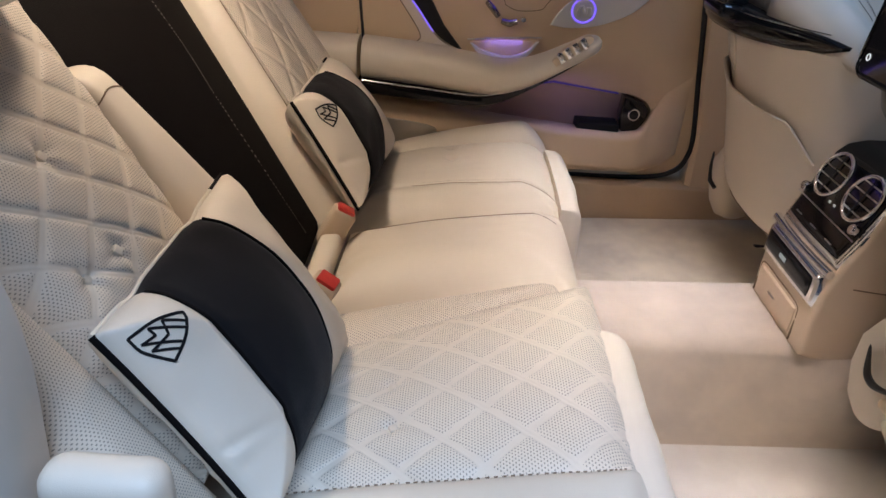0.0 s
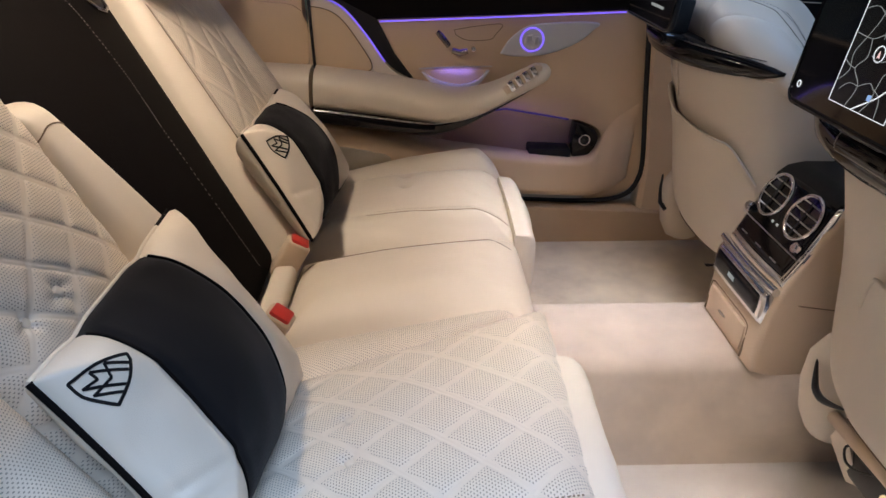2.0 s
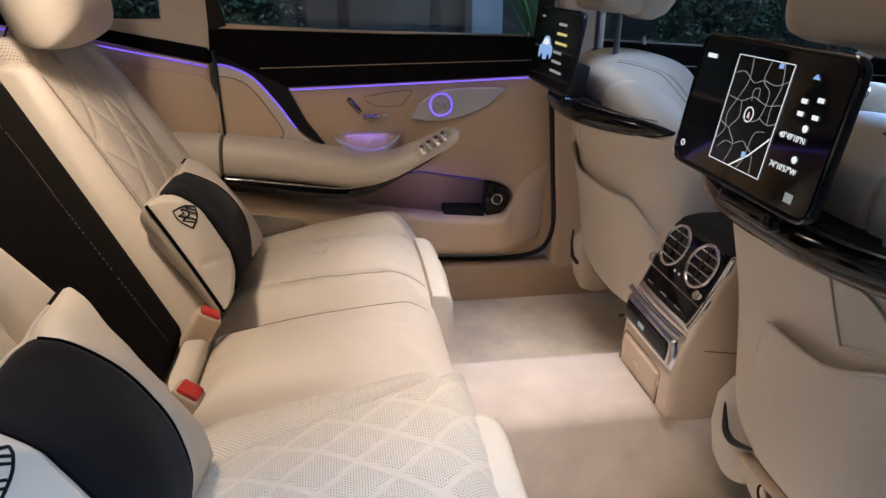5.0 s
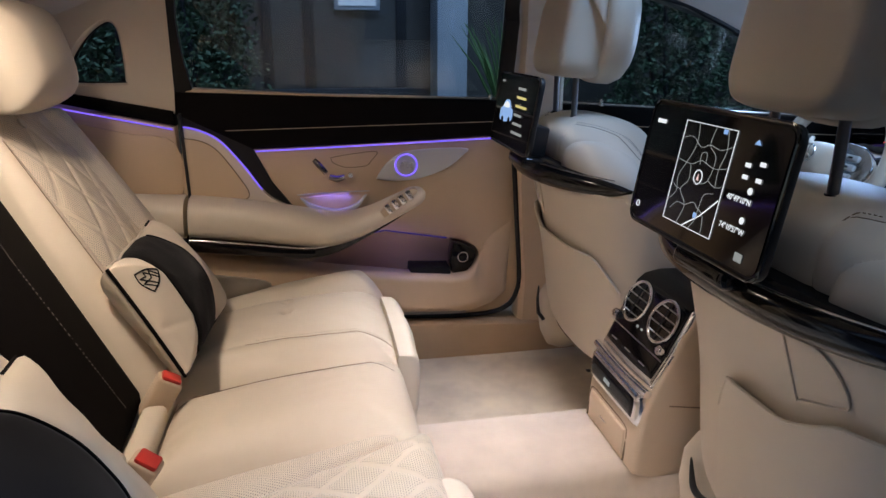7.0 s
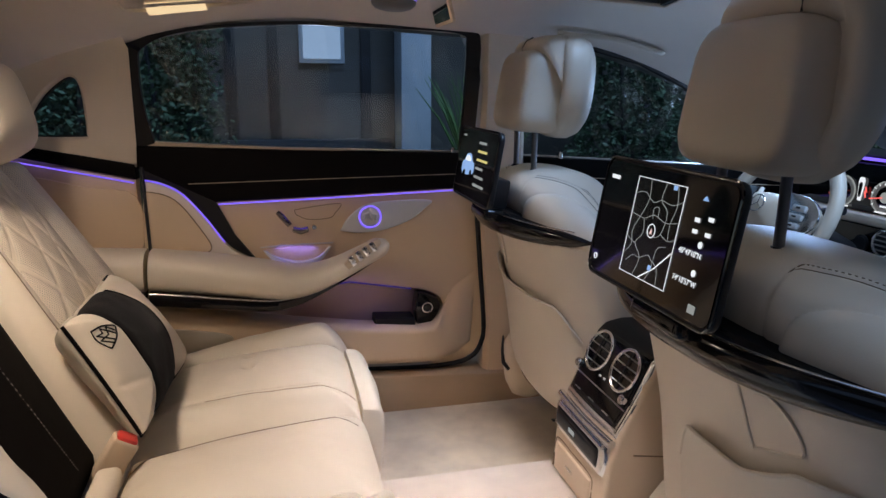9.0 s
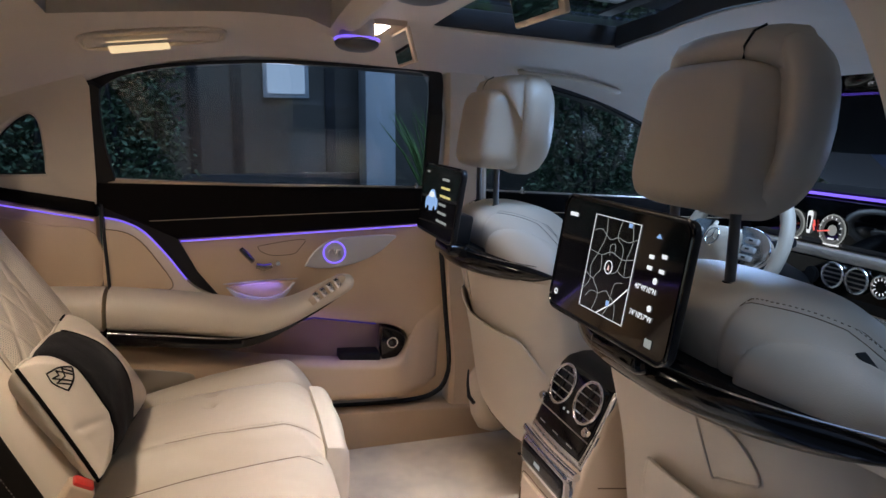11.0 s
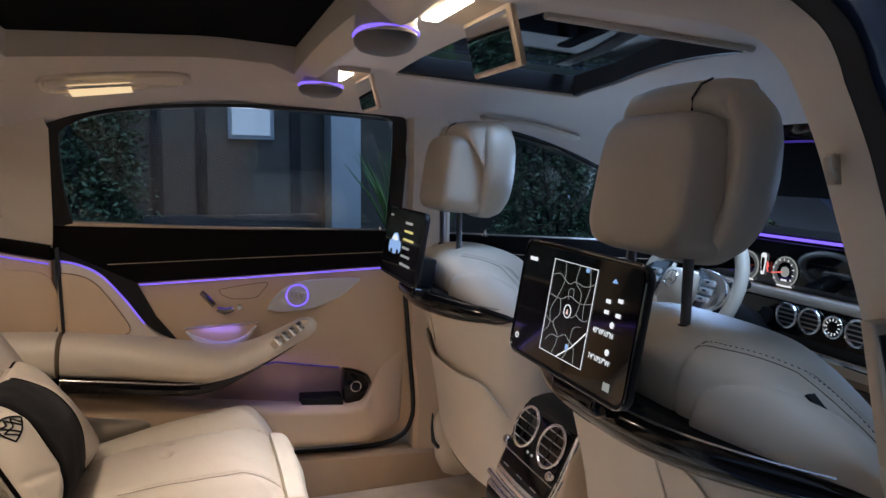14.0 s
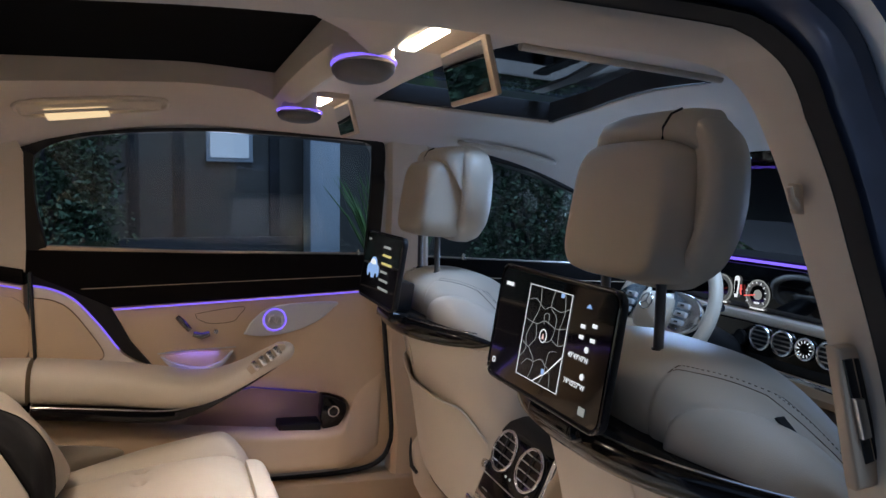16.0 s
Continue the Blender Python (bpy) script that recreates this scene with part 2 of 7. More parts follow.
def surface(name, color, rough=0.5, metal=0.0, vary=0.10, coarse=4.0, fine=300.0, bump=0.1, dist=0.0008, coat=0.0, sheen=0.0, pores=0.0, voronoi=False, spec=0.5, diamonds=None):
    """A plain material with variation at two scales; pores: the pitch of a pierced pattern in metres along the UVs; diamonds: (du, dv, shift a, shift b)
    of a quilting whose sewn bands stay unpierced."""
    m = Nodes(name)
    b = m.b
    co = m.add("TexCoord").outputs["Object"]
    big = m.add("TexNoise", Scale=coarse, Detail=4.0, Roughness=0.6)
    small = m.add("TexVoronoi", Scale=fine) if voronoi else m.add("TexNoise", Scale=fine, Detail=2.0)
    m.link(co, big.inputs["Vector"])
    m.link(co, small.inputs["Vector"])
    dark = tuple(c * (1 - vary) for c in color)
    light = tuple(min(1.0, c * (1 + vary)) for c in color)
    ramp = m.mix(big.outputs[0], dark, light)
    height = small.outputs[0]
    if pores:
        uv = m.t.nodes.new("ShaderNodeUVMap").outputs[0]
        sep = m.add("SeparateXYZ")
        m.link(uv, sep.inputs[0])
        row = m.math("DIVIDE", sep.outputs[1], pores * 0.87)
        cell = m.math("FLOOR", row)
        odd = m.math("MULTIPLY", m.math("MODULO", cell, 2.0), 0.5)
        fx = m.math("SUBTRACT", m.math("FRACT", m.math("ADD", m.math("DIVIDE", sep.outputs[0], pores), odd)), 0.5)
        fy = m.math("SUBTRACT", m.math("FRACT", row), 0.5)
        r2 = m.math("ADD", m.math("MULTIPLY", fx, fx), m.math("MULTIPLY", fy, fy))
        hole = m.math("LESS_THAN", r2, 0.055)
        if diamonds:
            du, dv, sa, sb = diamonds
            size = 1 / math.hypot(1 / du, 1 / dv)
            a = m.math("DIVIDE", m.math("SUBTRACT", sep.outputs[0], sa), du)
            c = m.math("DIVIDE", m.math("SUBTRACT", sep.outputs[1], sb), dv)
            for op in ("ADD", "SUBTRACT"):
                k = m.math(op, a, c)
                far = m.math("ABSOLUTE", m.math("SUBTRACT", k, m.math("ROUND", k)))
                hole = m.math("MULTIPLY", hole, m.math("GREATER_THAN", far, 0.0042 / size))
        ramp = m.mix(hole, ramp, tuple(c * 0.42 for c in color))
        height = m.math("SUBTRACT", height, m.math("MULTIPLY", hole, 1.5))
    m.link(ramp, b.inputs["Base Color"])
    b.inputs["Roughness"].default_value = rough
    r = m.math("ADD", m.math("MULTIPLY", m.math("SUBTRACT", big.outputs[0], 0.5), 0.16), rough)
    m.link(r, b.inputs["Roughness"])
    b.inputs["Metallic"].default_value = metal
    b.inputs["Coat Weight"].default_value = coat
    b.inputs["Coat Roughness"].default_value = 0.04
    b.inputs["Sheen Weight"].default_value = sheen
    b.inputs["Specular IOR Level"].default_value = spec
    if bump:
        bp = m.add("Bump", Strength=bump, Distance=dist)
        m.link(height, bp.inputs["Height"])
        m.link(bp.outputs[0], b.inputs["Normal"])
    return m.mat


def glow(name, color, strength, body=(0.02, 0.02, 0.02)):
    m = Nodes(name)
    m.b.inputs["Base Color"].default_value = (*body, 1)
    m.b.inputs["Emission Color"].default_value = (*color, 1)
    m.b.inputs["Emission Strength"].default_value = strength
    m.b.inputs["Roughness"].default_value = 0.3
    return m.mat


def glass(name, tint=(0.75, 0.8, 0.82), rough=0.0):
    m = Nodes(name)
    t, g, mx, fr = m.add("BsdfTransparent"), m.add("BsdfGlossy"), m.add("MixShader"), m.add("Fresnel", IOR=1.45)
    t.inputs["Color"].default_value = (*tint, 1)
    g.inputs["Roughness"].default_value = rough
    m.link(fr.outputs[0], mx.inputs[0])
    m.link(t.outputs[0], mx.inputs[1])
    m.link(g.outputs[0], mx.inputs[2])
    m.link(mx.outputs[0], m.t.nodes["Material Output"].inputs["Surface"])
    return m.mat


BEIGE = (0.70, 0.61, 0.50)
leather = surface("beige_leather", BEIGE, 0.42, vary=0.06, coarse=7, fine=900, bump=0.25, dist=0.0006, voronoi=True)
leather_pores = surface("perforated_leather", BEIGE, 0.45, vary=0.06, coarse=7, fine=900, bump=0.35, dist=0.0008, pores=0.0036)
SEAT_QUILT, BACK_QUILT = (0.077, 0.100, 0.012, 0.016), (0.083, 0.072, 0.020, 0.010)
seat_quilt = surface("quilted_seat_leather", BEIGE, 0.45, vary=0.06, coarse=7, fine=900, bump=0.35, dist=0.0008, pores=0.0040, diamonds=SEAT_QUILT)
FAR_QUILT = (0.085, 0.165, 0.020, 0.010)
far_quilt = surface("quilted_far_back_leather", BEIGE, 0.45, vary=0.06, coarse=7, fine=900, bump=0.35, dist=0.0008, pores=0.0040, diamonds=FAR_QUILT)
back_quilt = surface("quilted_back_leather", BEIGE, 0.45, vary=0.06, coarse=7, fine=900, bump=0.35, dist=0.0008, pores=0.0035, diamonds=BACK_QUILT)
leather_deep = surface("tan_door_leather", (0.65, 0.485, 0.33), 0.45, vary=0.06, coarse=5, fine=800, bump=0.2, dist=0.0006, voronoi=True)
headliner_cloth = surface("suede_headliner", (0.66, 0.57, 0.47), 0.95, vary=0.07, coarse=9, fine=1500, bump=0.3, dist=0.0006, sheen=0.3)
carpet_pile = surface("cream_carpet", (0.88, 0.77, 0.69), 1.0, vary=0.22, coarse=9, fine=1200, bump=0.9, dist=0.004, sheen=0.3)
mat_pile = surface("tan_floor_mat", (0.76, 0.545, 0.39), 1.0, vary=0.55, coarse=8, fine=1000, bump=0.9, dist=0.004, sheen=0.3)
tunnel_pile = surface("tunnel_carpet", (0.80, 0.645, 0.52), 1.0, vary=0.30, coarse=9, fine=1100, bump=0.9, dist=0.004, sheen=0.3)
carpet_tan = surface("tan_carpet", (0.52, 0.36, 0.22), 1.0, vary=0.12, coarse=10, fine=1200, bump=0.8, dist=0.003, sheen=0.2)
black_leather = surface("black_leather", (0.005, 0.004, 0.004), 0.65, vary=0.2, coarse=8, fine=700, bump=0.3, dist=0.0006, voronoi=True, spec=0.06)
black_suede = surface("black_suede", (0.011, 0.010, 0.011), 0.95, vary=0.3, coarse=14, fine=1200, bump=0.3, sheen=0.08, spec=0.1)
black_trim = surface("black_soft_trim", (0.010, 0.009, 0.009), 0.6, vary=0.2, fine=900, bump=0.15, spec=0.3)
lacquer = surface("piano_lacquer", (0.006, 0.005, 0.005), 0.12, vary=0.3, coarse=3, bump=0.0, coat=0.25, spec=0.3)
blind_cloth = surface("black_blind_cloth", (0.005, 0.005, 0.005), 0.95, vary=0.2, coarse=6, fine=900, bump=0.1, spec=0.05)
pod_grey = surface("grey_lens_plastic", (0.10, 0.095, 0.10), 0.34, vary=0.15, fine=900, bump=0.05)
rubber = surface("rubber_seal", (0.012, 0.012, 0.014), 0.7, vary=0.2, fine=200, bump=0.1)
chrome = surface("chrome", (0.86, 0.85, 0.84), 0.20, metal=1.0, vary=0.03, bump=0.0)
dark_chrome = surface("dark_chrome", (0.42, 0.40, 0.39), 0.14, metal=1.0, vary=0.05, bump=0.0)
satin = surface("satin_metal", (0.66, 0.62, 0.57), 0.32, metal=1.0, vary=0.05, fine=700, bump=0.05)
thread = surface("beige_thread", (0.60, 0.48, 0.35), 0.8, vary=0.05, bump=0.0)
tan_thread = surface("tan_thread", (0.36, 0.27, 0.19), 0.8, vary=0.05, bump=0.0)
dark_thread = surface("seam_shadow_thread", (0.20, 0.14, 0.09), 0.8, vary=0.05, bump=0.0)
red_plastic = surface("red_plastic", (0.62, 0.05, 0.04), 0.35, vary=0.05, bump=0.05)
tan_plastic = surface("tan_plastic", (0.60, 0.465, 0.335), 0.45, vary=0.04, fine=900, bump=0.12)
screen_black = surface("screen_glass", (0.004, 0.004, 0.005), 0.08, vary=0.1, bump=0.0, coat=0.6)
post_metal = surface("dark_metal", (0.30, 0.29, 0.29), 0.35, metal=0.9, vary=0.05, bump=0.0)
plastic_black = surface("black_plastic", (0.010, 0.010, 0.011), 0.38, vary=0.1, fine=800, bump=0.08)
paint = surface("dark_blue_car_paint", (0.085, 0.105, 0.17), 0.30, metal=0.1, vary=0.4, coarse=14, fine=1800, bump=0.02, coat=1.0)
mirror_glass = surface("mirror", (0.85, 0.87, 0.87), 0.02, metal=1.0, vary=0.0, bump=0.0)
window_glass = glass("tinted_window_glass", (0.62, 0.68, 0.72))
roof_glass = glass("roof_glass", (0.74, 0.78, 0.82))
windscreen_glass = glass("clear_windscreen_glass", (0.88, 0.91, 0.92))
led_violet = glow("violet_light_strip", (0.20, 0.12, 1.0), 1.4)
led_soft = glow("soft_violet_panel", (0.22, 0.11, 1.0), 0.13)
lamp_white = glow("lit_lamp_lens", (1.0, 0.88, 0.70), 14.0)
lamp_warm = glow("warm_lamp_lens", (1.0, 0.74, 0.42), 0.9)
ink_white = glow("screen_white", (0.85, 0.88, 0.92), 1.0)
ink_grey = glow("screen_grey", (0.32, 0.34, 0.33), 0.8)
ink_blue = glow("screen_blue", (0.25, 0.42, 0.75), 1.0)
ink_gold = glow("screen_gold", (0.75, 0.65, 0.22), 0.8)
silver_paint = surface("silver_paint", (0.72, 0.73, 0.75), 0.30, metal=0.25, vary=0.04, fine=900, bump=0.02, coat=0.4)
dial_grey = glow("dial_grey", (0.16, 0.17, 0.17), 0.45)
ink_pale_red = glow("screen_pale_red", (0.9, 0.62, 0.58), 1.0)
ink_red = glow("screen_red", (0.9, 0.12, 0.10), 1.2)

# ---- large structure ----
def setting(name, bm, material, label, category, angle=35):
    return tagged(part(name, bm, material, None, "", angle), label, category, "", "structure")


def zmid(x):
    return 1.098 - max(0.0, 0.05 - x) * 0.10 - max(0.0, x - 0.95) ** 1.3 * 0.30


def zedge(x):
    if x > 0.1:
        return 1.035 - max(0.0, x - 0.75) ** 1.6 * 0.33
    return 1.035 - (0.1 - x) ** 1.5 * 0.31


def zroof(x, y):
    dip = 0.036 * math.exp(-((x - 0.238) / 0.030) ** 2) * min(1.0, max(0.0, (0.46 - abs(y)) / 0.10))
    return zmid(x) - (zmid(x) - zedge(x)) * (abs(y) / 0.66) ** 2.4 - dip


def lerp_lines(marks, step):
    out = []
    for a, b in zip(marks, marks[1:]):
        n = max(1, round((b - a) / step))
        out += [a + (b - a) * i / n for i in range(n)]
    return out + [marks[-1]]


HOLES = ((0.405, 0.825, -0.36, 0.27), (-0.29, 0.21, -0.33, 0.33))


def in_hole(x, y):
    return any(a < x < b and c < y < d for a, b, c, d in HOLES)


def roof_front(y):
    """The front opening's leading edge bows back towards the near side."""
    return 0.825 + float(np.interp(y, (-0.38, -0.19, -0.04, 0.08, 0.27), (-0.125, -0.098, -0.062, -0.032, -0.010)))


def ceiling_mesh():
    xs = lerp_lines([-0.95, -0.29, 0.21], 0.045)[:-1] + lerp_lines([0.21, 0.35], 0.010)[:-1] + lerp_lines([0.35, 0.405, 0.825, 1.20], 0.045)
    ys = lerp_lines([-0.65, -0.36, -0.33, 0.27, 0.33, 0.70], 0.035)
    bm = bmesh.new()
    grid = {}
    for i, x0 in enumerate(xs):
        for j, y in enumerate(ys):
            x = x0 + (roof_front(y) - 0.825) * float(np.interp(x0, (0.405, 0.825, 1.20), (0, 1, 0)))
            grid[i, j] = (bm.verts.new((x, y, zroof(x, y))), bm.verts.new((x, y, max(1.125 - max(0.0, 0.05 - x) * 0.10 if abs(y) < 0.45 else 0, zroof(x, y) + 0.03))))
    faces = set()
    for i in range(len(xs) - 1):
        for j in range(len(ys) - 1):
            if not in_hole((xs[i] + xs[i + 1]) / 2, (ys[j] + ys[j + 1]) / 2):
                faces.add((i, j))
    for i, j in faces:
        q = [grid[i, j], grid[i + 1, j], grid[i + 1, j + 1], grid[i, j + 1]]
        bm.faces.new([v[0] for v in q])
        bm.faces.new([v[1] for v in q][::-1])
        for k, (di, dj) in enumerate(((0, -1), (1, 0), (0, 1), (-1, 0))):
            if (i + di, j + dj) not in faces:
                a, b = q[k], q[(k + 1) % 4]
                bm.faces.new((a[0], a[1], b[1], b[0]))
    bmesh.ops.delete(bm, geom=[v for v in bm.verts if not v.link_faces], context="VERTS")
    return bm


setting("ceiling", ceiling_mesh(), headliner_cloth, "beige suede headliner with two roof openings", "ceiling")

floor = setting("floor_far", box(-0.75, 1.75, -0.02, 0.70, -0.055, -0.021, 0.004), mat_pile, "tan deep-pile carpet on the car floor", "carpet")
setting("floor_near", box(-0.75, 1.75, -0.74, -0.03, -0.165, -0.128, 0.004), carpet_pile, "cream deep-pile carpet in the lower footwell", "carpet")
tunnel_rings = []
for x, grow in ((-0.30, 0.0), (0.0, 0.0), (0.3, 0.0), (0.57, 0.0), (0.61, 0.035), (0.66, 0.045), (1.0, 0.045), (1.5, 0.045)):
    tunnel_rings.append([V(x, y - (grow if y < 0 and z > 0.03 else 0.0), z - 0.027) for y, z in ((-0.076, -0.12), (-0.070, -0.05), (-0.066, 0.05), (-0.061, 0.106), (-0.052, 0.122), (-0.030, 0.128), (0.13, 0.128), (0.16, 0.122), (0.178, 0.10), (0.19, 0.02), (0.205, -0.12))])
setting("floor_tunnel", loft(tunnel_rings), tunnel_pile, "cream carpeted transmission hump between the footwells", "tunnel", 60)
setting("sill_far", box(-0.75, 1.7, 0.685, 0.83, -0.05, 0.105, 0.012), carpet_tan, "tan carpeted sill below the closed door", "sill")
setting("sill_near", box(-0.26, 0.72, -0.84, -0.70, -0.17, 0.03, 0.015), paint, "dark painted door sill of the open doorway", "sill")
setting("roof_skin", slab([(-1.0, -0.78), (1.2, -0.78), (1.2, -0.40), (-1.0, -0.40)], 0.012, "z", 1.172), paint, "dark painted roof edge", "roof")
setting("roof_skin_far", slab([(-1.0, 0.40), (1.2, 0.40), (1.2, 0.80), (-1.0, 0.80)], 0.012, "z", 1.172), paint, "dark painted roof edge", "roof")
setting("roof_cross_front", box(0.94, 1.2, -0.42, 0.42, 1.165, 1.18, 0.004), paint, "dark painted roof panel above the windscreen", "roof")
setting("roof_cross_middle", box(0.20, 0.44, -0.42, 0.42, 1.165, 1.18, 0.004), paint, "dark painted roof panel between the glass roofs", "roof")
setting("roof_cross_rear", box(-1.0, -0.30, -0.42, 0.42, 1.165, 1.18, 0.004), paint, "dark painted roof panel above the rear window", "roof")

# glass roofs with black frames
front_roof = thing("window_1", "tilted panoramic glass roof panel in a black frame", "roof window", kind="structure")
part("pane", slab([(0.41, -0.40), (0.95, -0.40), (0.95, 0.40), (0.41, 0.40)], 0.006, "z", 1.168), roof_glass, front_roof)
for y0, y1 in ((-0.362, -0.348), (0.258, 0.272)):
    part("roof_rail", box(0.403, roof_front(y0), y0, y1, zroof(0.5, y0) - 0.002, 1.128, 0.004), rubber, front_roof, "black rubber roof rail")
across = [-0.348 + 0.606 * i / 24 for i in range(25)]
part("roof_rail", loft([[V(roof_front(y) - e, y, z) for e, z in ((0.012, zroof(0.82, y) - 0.006), (-0.002, zroof(0.82, y) - 0.006), (-0.002, 1.128), (0.012, 1.128))] for y in across]), rubber, front_roof, "black rubber roof rail")
part("roof_deflector", loft([[V(roof_front(y) - e, y, z) for e, z in ((0.060, 1.146), (0.030, 1.146), (0.030, 1.152), (0.060, 1.152))] for y in across]), plastic_black, front_roof, "black wind deflector frame")
lip = [V(x, y, zroof(x, y) - 0.002) for x, y in ([(0.405 + 0.41 * i / 12, 0.274) for i in range(12)] + [(roof_front(y) + 0.004, y) for y in (0.27 - 0.63 * i / 24 for i in range(25))] + [(0.69 - 0.285 * i / 12, -0.364) for i in range(13)])]
part("roof_lip", tube(lip, 0.0060, 10), headliner_cloth, front_roof, "rolled pale lip of the roof opening")
rear_roof = thing("window_2", "dark closed blind behind the rear roof glass", "roof window", kind="structure")
part("blind", loft([[V(x, y, 1.126 + e - max(0.0, 0.05 - x) * 0.10) for x, e in ((-0.32, 0.0), (0.05, 0.0), (0.23, 0.0), (0.23, 0.006), (0.05, 0.006), (-0.32, 0.006))] for y in (-0.37, 0.37)]), blind_cloth, rear_roof, "black roof blind")
part("pane", slab([(-0.31, -0.35), (0.23, -0.35), (0.23, 0.35), (-0.31, 0.35)], 0.004, "z", 1.152), roof_glass, rear_roof)

# rear shelf, rear wall and windscreen close the cabin
setting("rear_shelf", box(-1.05, -0.60, -0.70, 0.70, 0.58, 0.62, 0.01), black_trim, "black rear parcel shelf", "shelf")
setting("wall_rear", box(-1.08, -1.02, -0.75, 0.75, -0.1, 0.60, 0.0), black_trim, "bulkhead behind the rear bench", "wall")
rear_window = thing("window_3", "sloping rear window glass", "window", kind="structure")
part("pane", loft([[V(-0.94, y, 1.0), V(-0.945, y, 1.0), V(-1.38, y, 0.62), V(-1.375, y, 0.62)] for y in (-0.6, 0.6)]), window_glass, rear_window)
screen_window = thing("window_4", "sloping windscreen glass", "windscreen", kind="structure")
part("pane", loft([[V(1.19, y, 1.065), V(1.196, y, 1.065), V(2.08, y, 0.72), V(2.074, y, 0.72)] for y in (-0.66, 0.66)]), windscreen_glass, screen_window)
setting("wall_front", box(1.75, 1.8, -0.85, 0.85, -0.1, 0.60), black_trim, "bulkhead under the windscreen", "wall")
setting("bonnet", box(1.9, 3.2, -0.85, 0.85, 0.40, 0.60, 0.06), paint, "dark blue car bonnet beyond the windscreen", "bonnet")


# ---- far rear door ----
def on(pts, y, n=6, closed=False):
    return [V(p[0], y, p[1]) for p in spline([(a, b, 0) for a, b in pts], n, closed)]


def flat(pts, n=6):
    return [(p.x, p.y) for p in spline([(a, b, 0) for a, b in pts], n)]


door = thing("door_1", "closed rear door with tan leather, black belt trim and violet light", "door", kind="structure")
# lower seam runs round the front corner
frame_edge = flat([(-0.262, 0.150), (0.0, 0.120), (0.30, 0.112), (0.52, 0.118), (0.605, 0.142), (0.632, 0.19), (0.634, 0.25), (0.612, 0.40), (0.59, 0.555), (0.565, 0.72)], 5)
pocket_mouth = flat([(0.06, 0.262), (0.12, 0.312), (0.20, 0.358), (0.245, 0.367), (0.33, 0.358), (0.44, 0.343), (0.488, 0.328), (0.508, 0.308), (0.508, 0.285), (0.49, 0.255)], 4)
notch = [(0.06, 0.120), *pocket_mouth, (0.49, 0.117)]
part("panel", slab([*[p for p in frame_edge if p[0] < 0.055], *notch, *[p for p in frame_edge if p[0] > 0.495], (-0.285, 0.72), (-0.268, 0.45)], 0.05, "y", 0.738, 0.003), leather_deep, door)
part("door_seal", tube([V(p[0] + 0.004, 0.735, p[1] - 0.004) for p in frame_edge], 0.007, 8), rubber, door, "black rubber door seal")
# swelling lower panel with the pocket's rim
rings = []
for i in range(61):
    x = -0.240 + 0.842 * i / 60
    top = float(np.interp(x, (-0.24, -0.10, 0.10, 0.30, 0.44, 0.475, 0.498, 0.512, 0.54, 0.602), (0.322, 0.296, 0.270, 0.254, 0.249, 0.255, 0.272, 0.300, 0.350, 0.40)))
    foot = float(np.interp(x, (-0.24, 0.25, 0.50, 0.56, 0.602), (0.165, 0.130, 0.134, 0.148, 0.185)))
    swell = 0.064 * (1.0 if x < 0.44 else max(0.0, math.cos((x - 0.44) / 0.162 * math.pi / 2)) ** 0.9) + 0.0015
    open_ = 1.0 if x < 0.49 else max(0.0, 1 - (x - 0.49) / 0.03)
    ring = []
    for k in range(25):
        v = k / 24
        f = math.sqrt(max(0.0, 1 - max(0.0, 1 - v / 0.30) ** 2.4))
        f *= open_ * (1.0 if v < 0.86 else math.sqrt(max(0.0, 1 - ((v - 0.86) / 0.14) ** 2)) * 0.35 + 0.65) + (1 - open_) * math.cos(v ** 1.6 * math.pi / 2)
        ring.append(V(x, 0.738 - swell * f, foot + (top - foot) * v))
    rings.append(ring + [V(x, 0.746, top - 0.004), V(x, 0.746, foot)])
part("lower_panel", loft(rings), leather_deep, door, "", 60)
part("pocket_floor", slab([(0.06, 0.700), (0.50, 0.700), (0.505, 0.80), (0.06, 0.80)], 0.01, "z", 0.226), carpet_tan, door, "tan carpet on the pocket's floor")
part("pocket_back", slab([(0.05, 0.22), (0.05, 0.40), (0.53, 0.40), (0.53, 0.22)], 0.006, "y", 0.792, 0.0015), leather_deep, door, "tan lining of the pocket")
# wing that sweeps down from the belt to the armrest
wing = flat([(-0.275, 0.625), (-0.23, 0.617), (-0.18, 0.592), (-0.125, 0.532), (-0.07, 0.462), (-0.012, 0.428)], 6)
part("wing_panel", slab([*wing, (0.06, 0.405), (-0.268, 0.405)], 0.02, "y", 0.722, 0.006), leather, door)
part("wing_inset", slab([*flat([(-0.272, 0.600), (-0.225, 0.594), (-0.185, 0.570), (-0.135, 0.505), (-0.112, 0.465), (-0.125, 0.447), (-0.17, 0.443), (-0.270, 0.443)], 5)], 0.008, "y", 0.717, 0.003), leather_deep, door)
part("wing_seam", tube(on([(-0.272, 0.600), (-0.225, 0.594), (-0.185, 0.570), (-0.135, 0.505), (-0.112, 0.465), (-0.125, 0.447), (-0.17, 0.443), (-0.270, 0.443)], 0.7165, 5), 0.0013, 5), dark_thread, door, "sewn seam round the inset")
part("wing_light", tube([V(p[0], 0.7215, p[1] + 0.003) for p in wing[:-7]], 0.0017, 6), led_violet, door, "violet light strip")
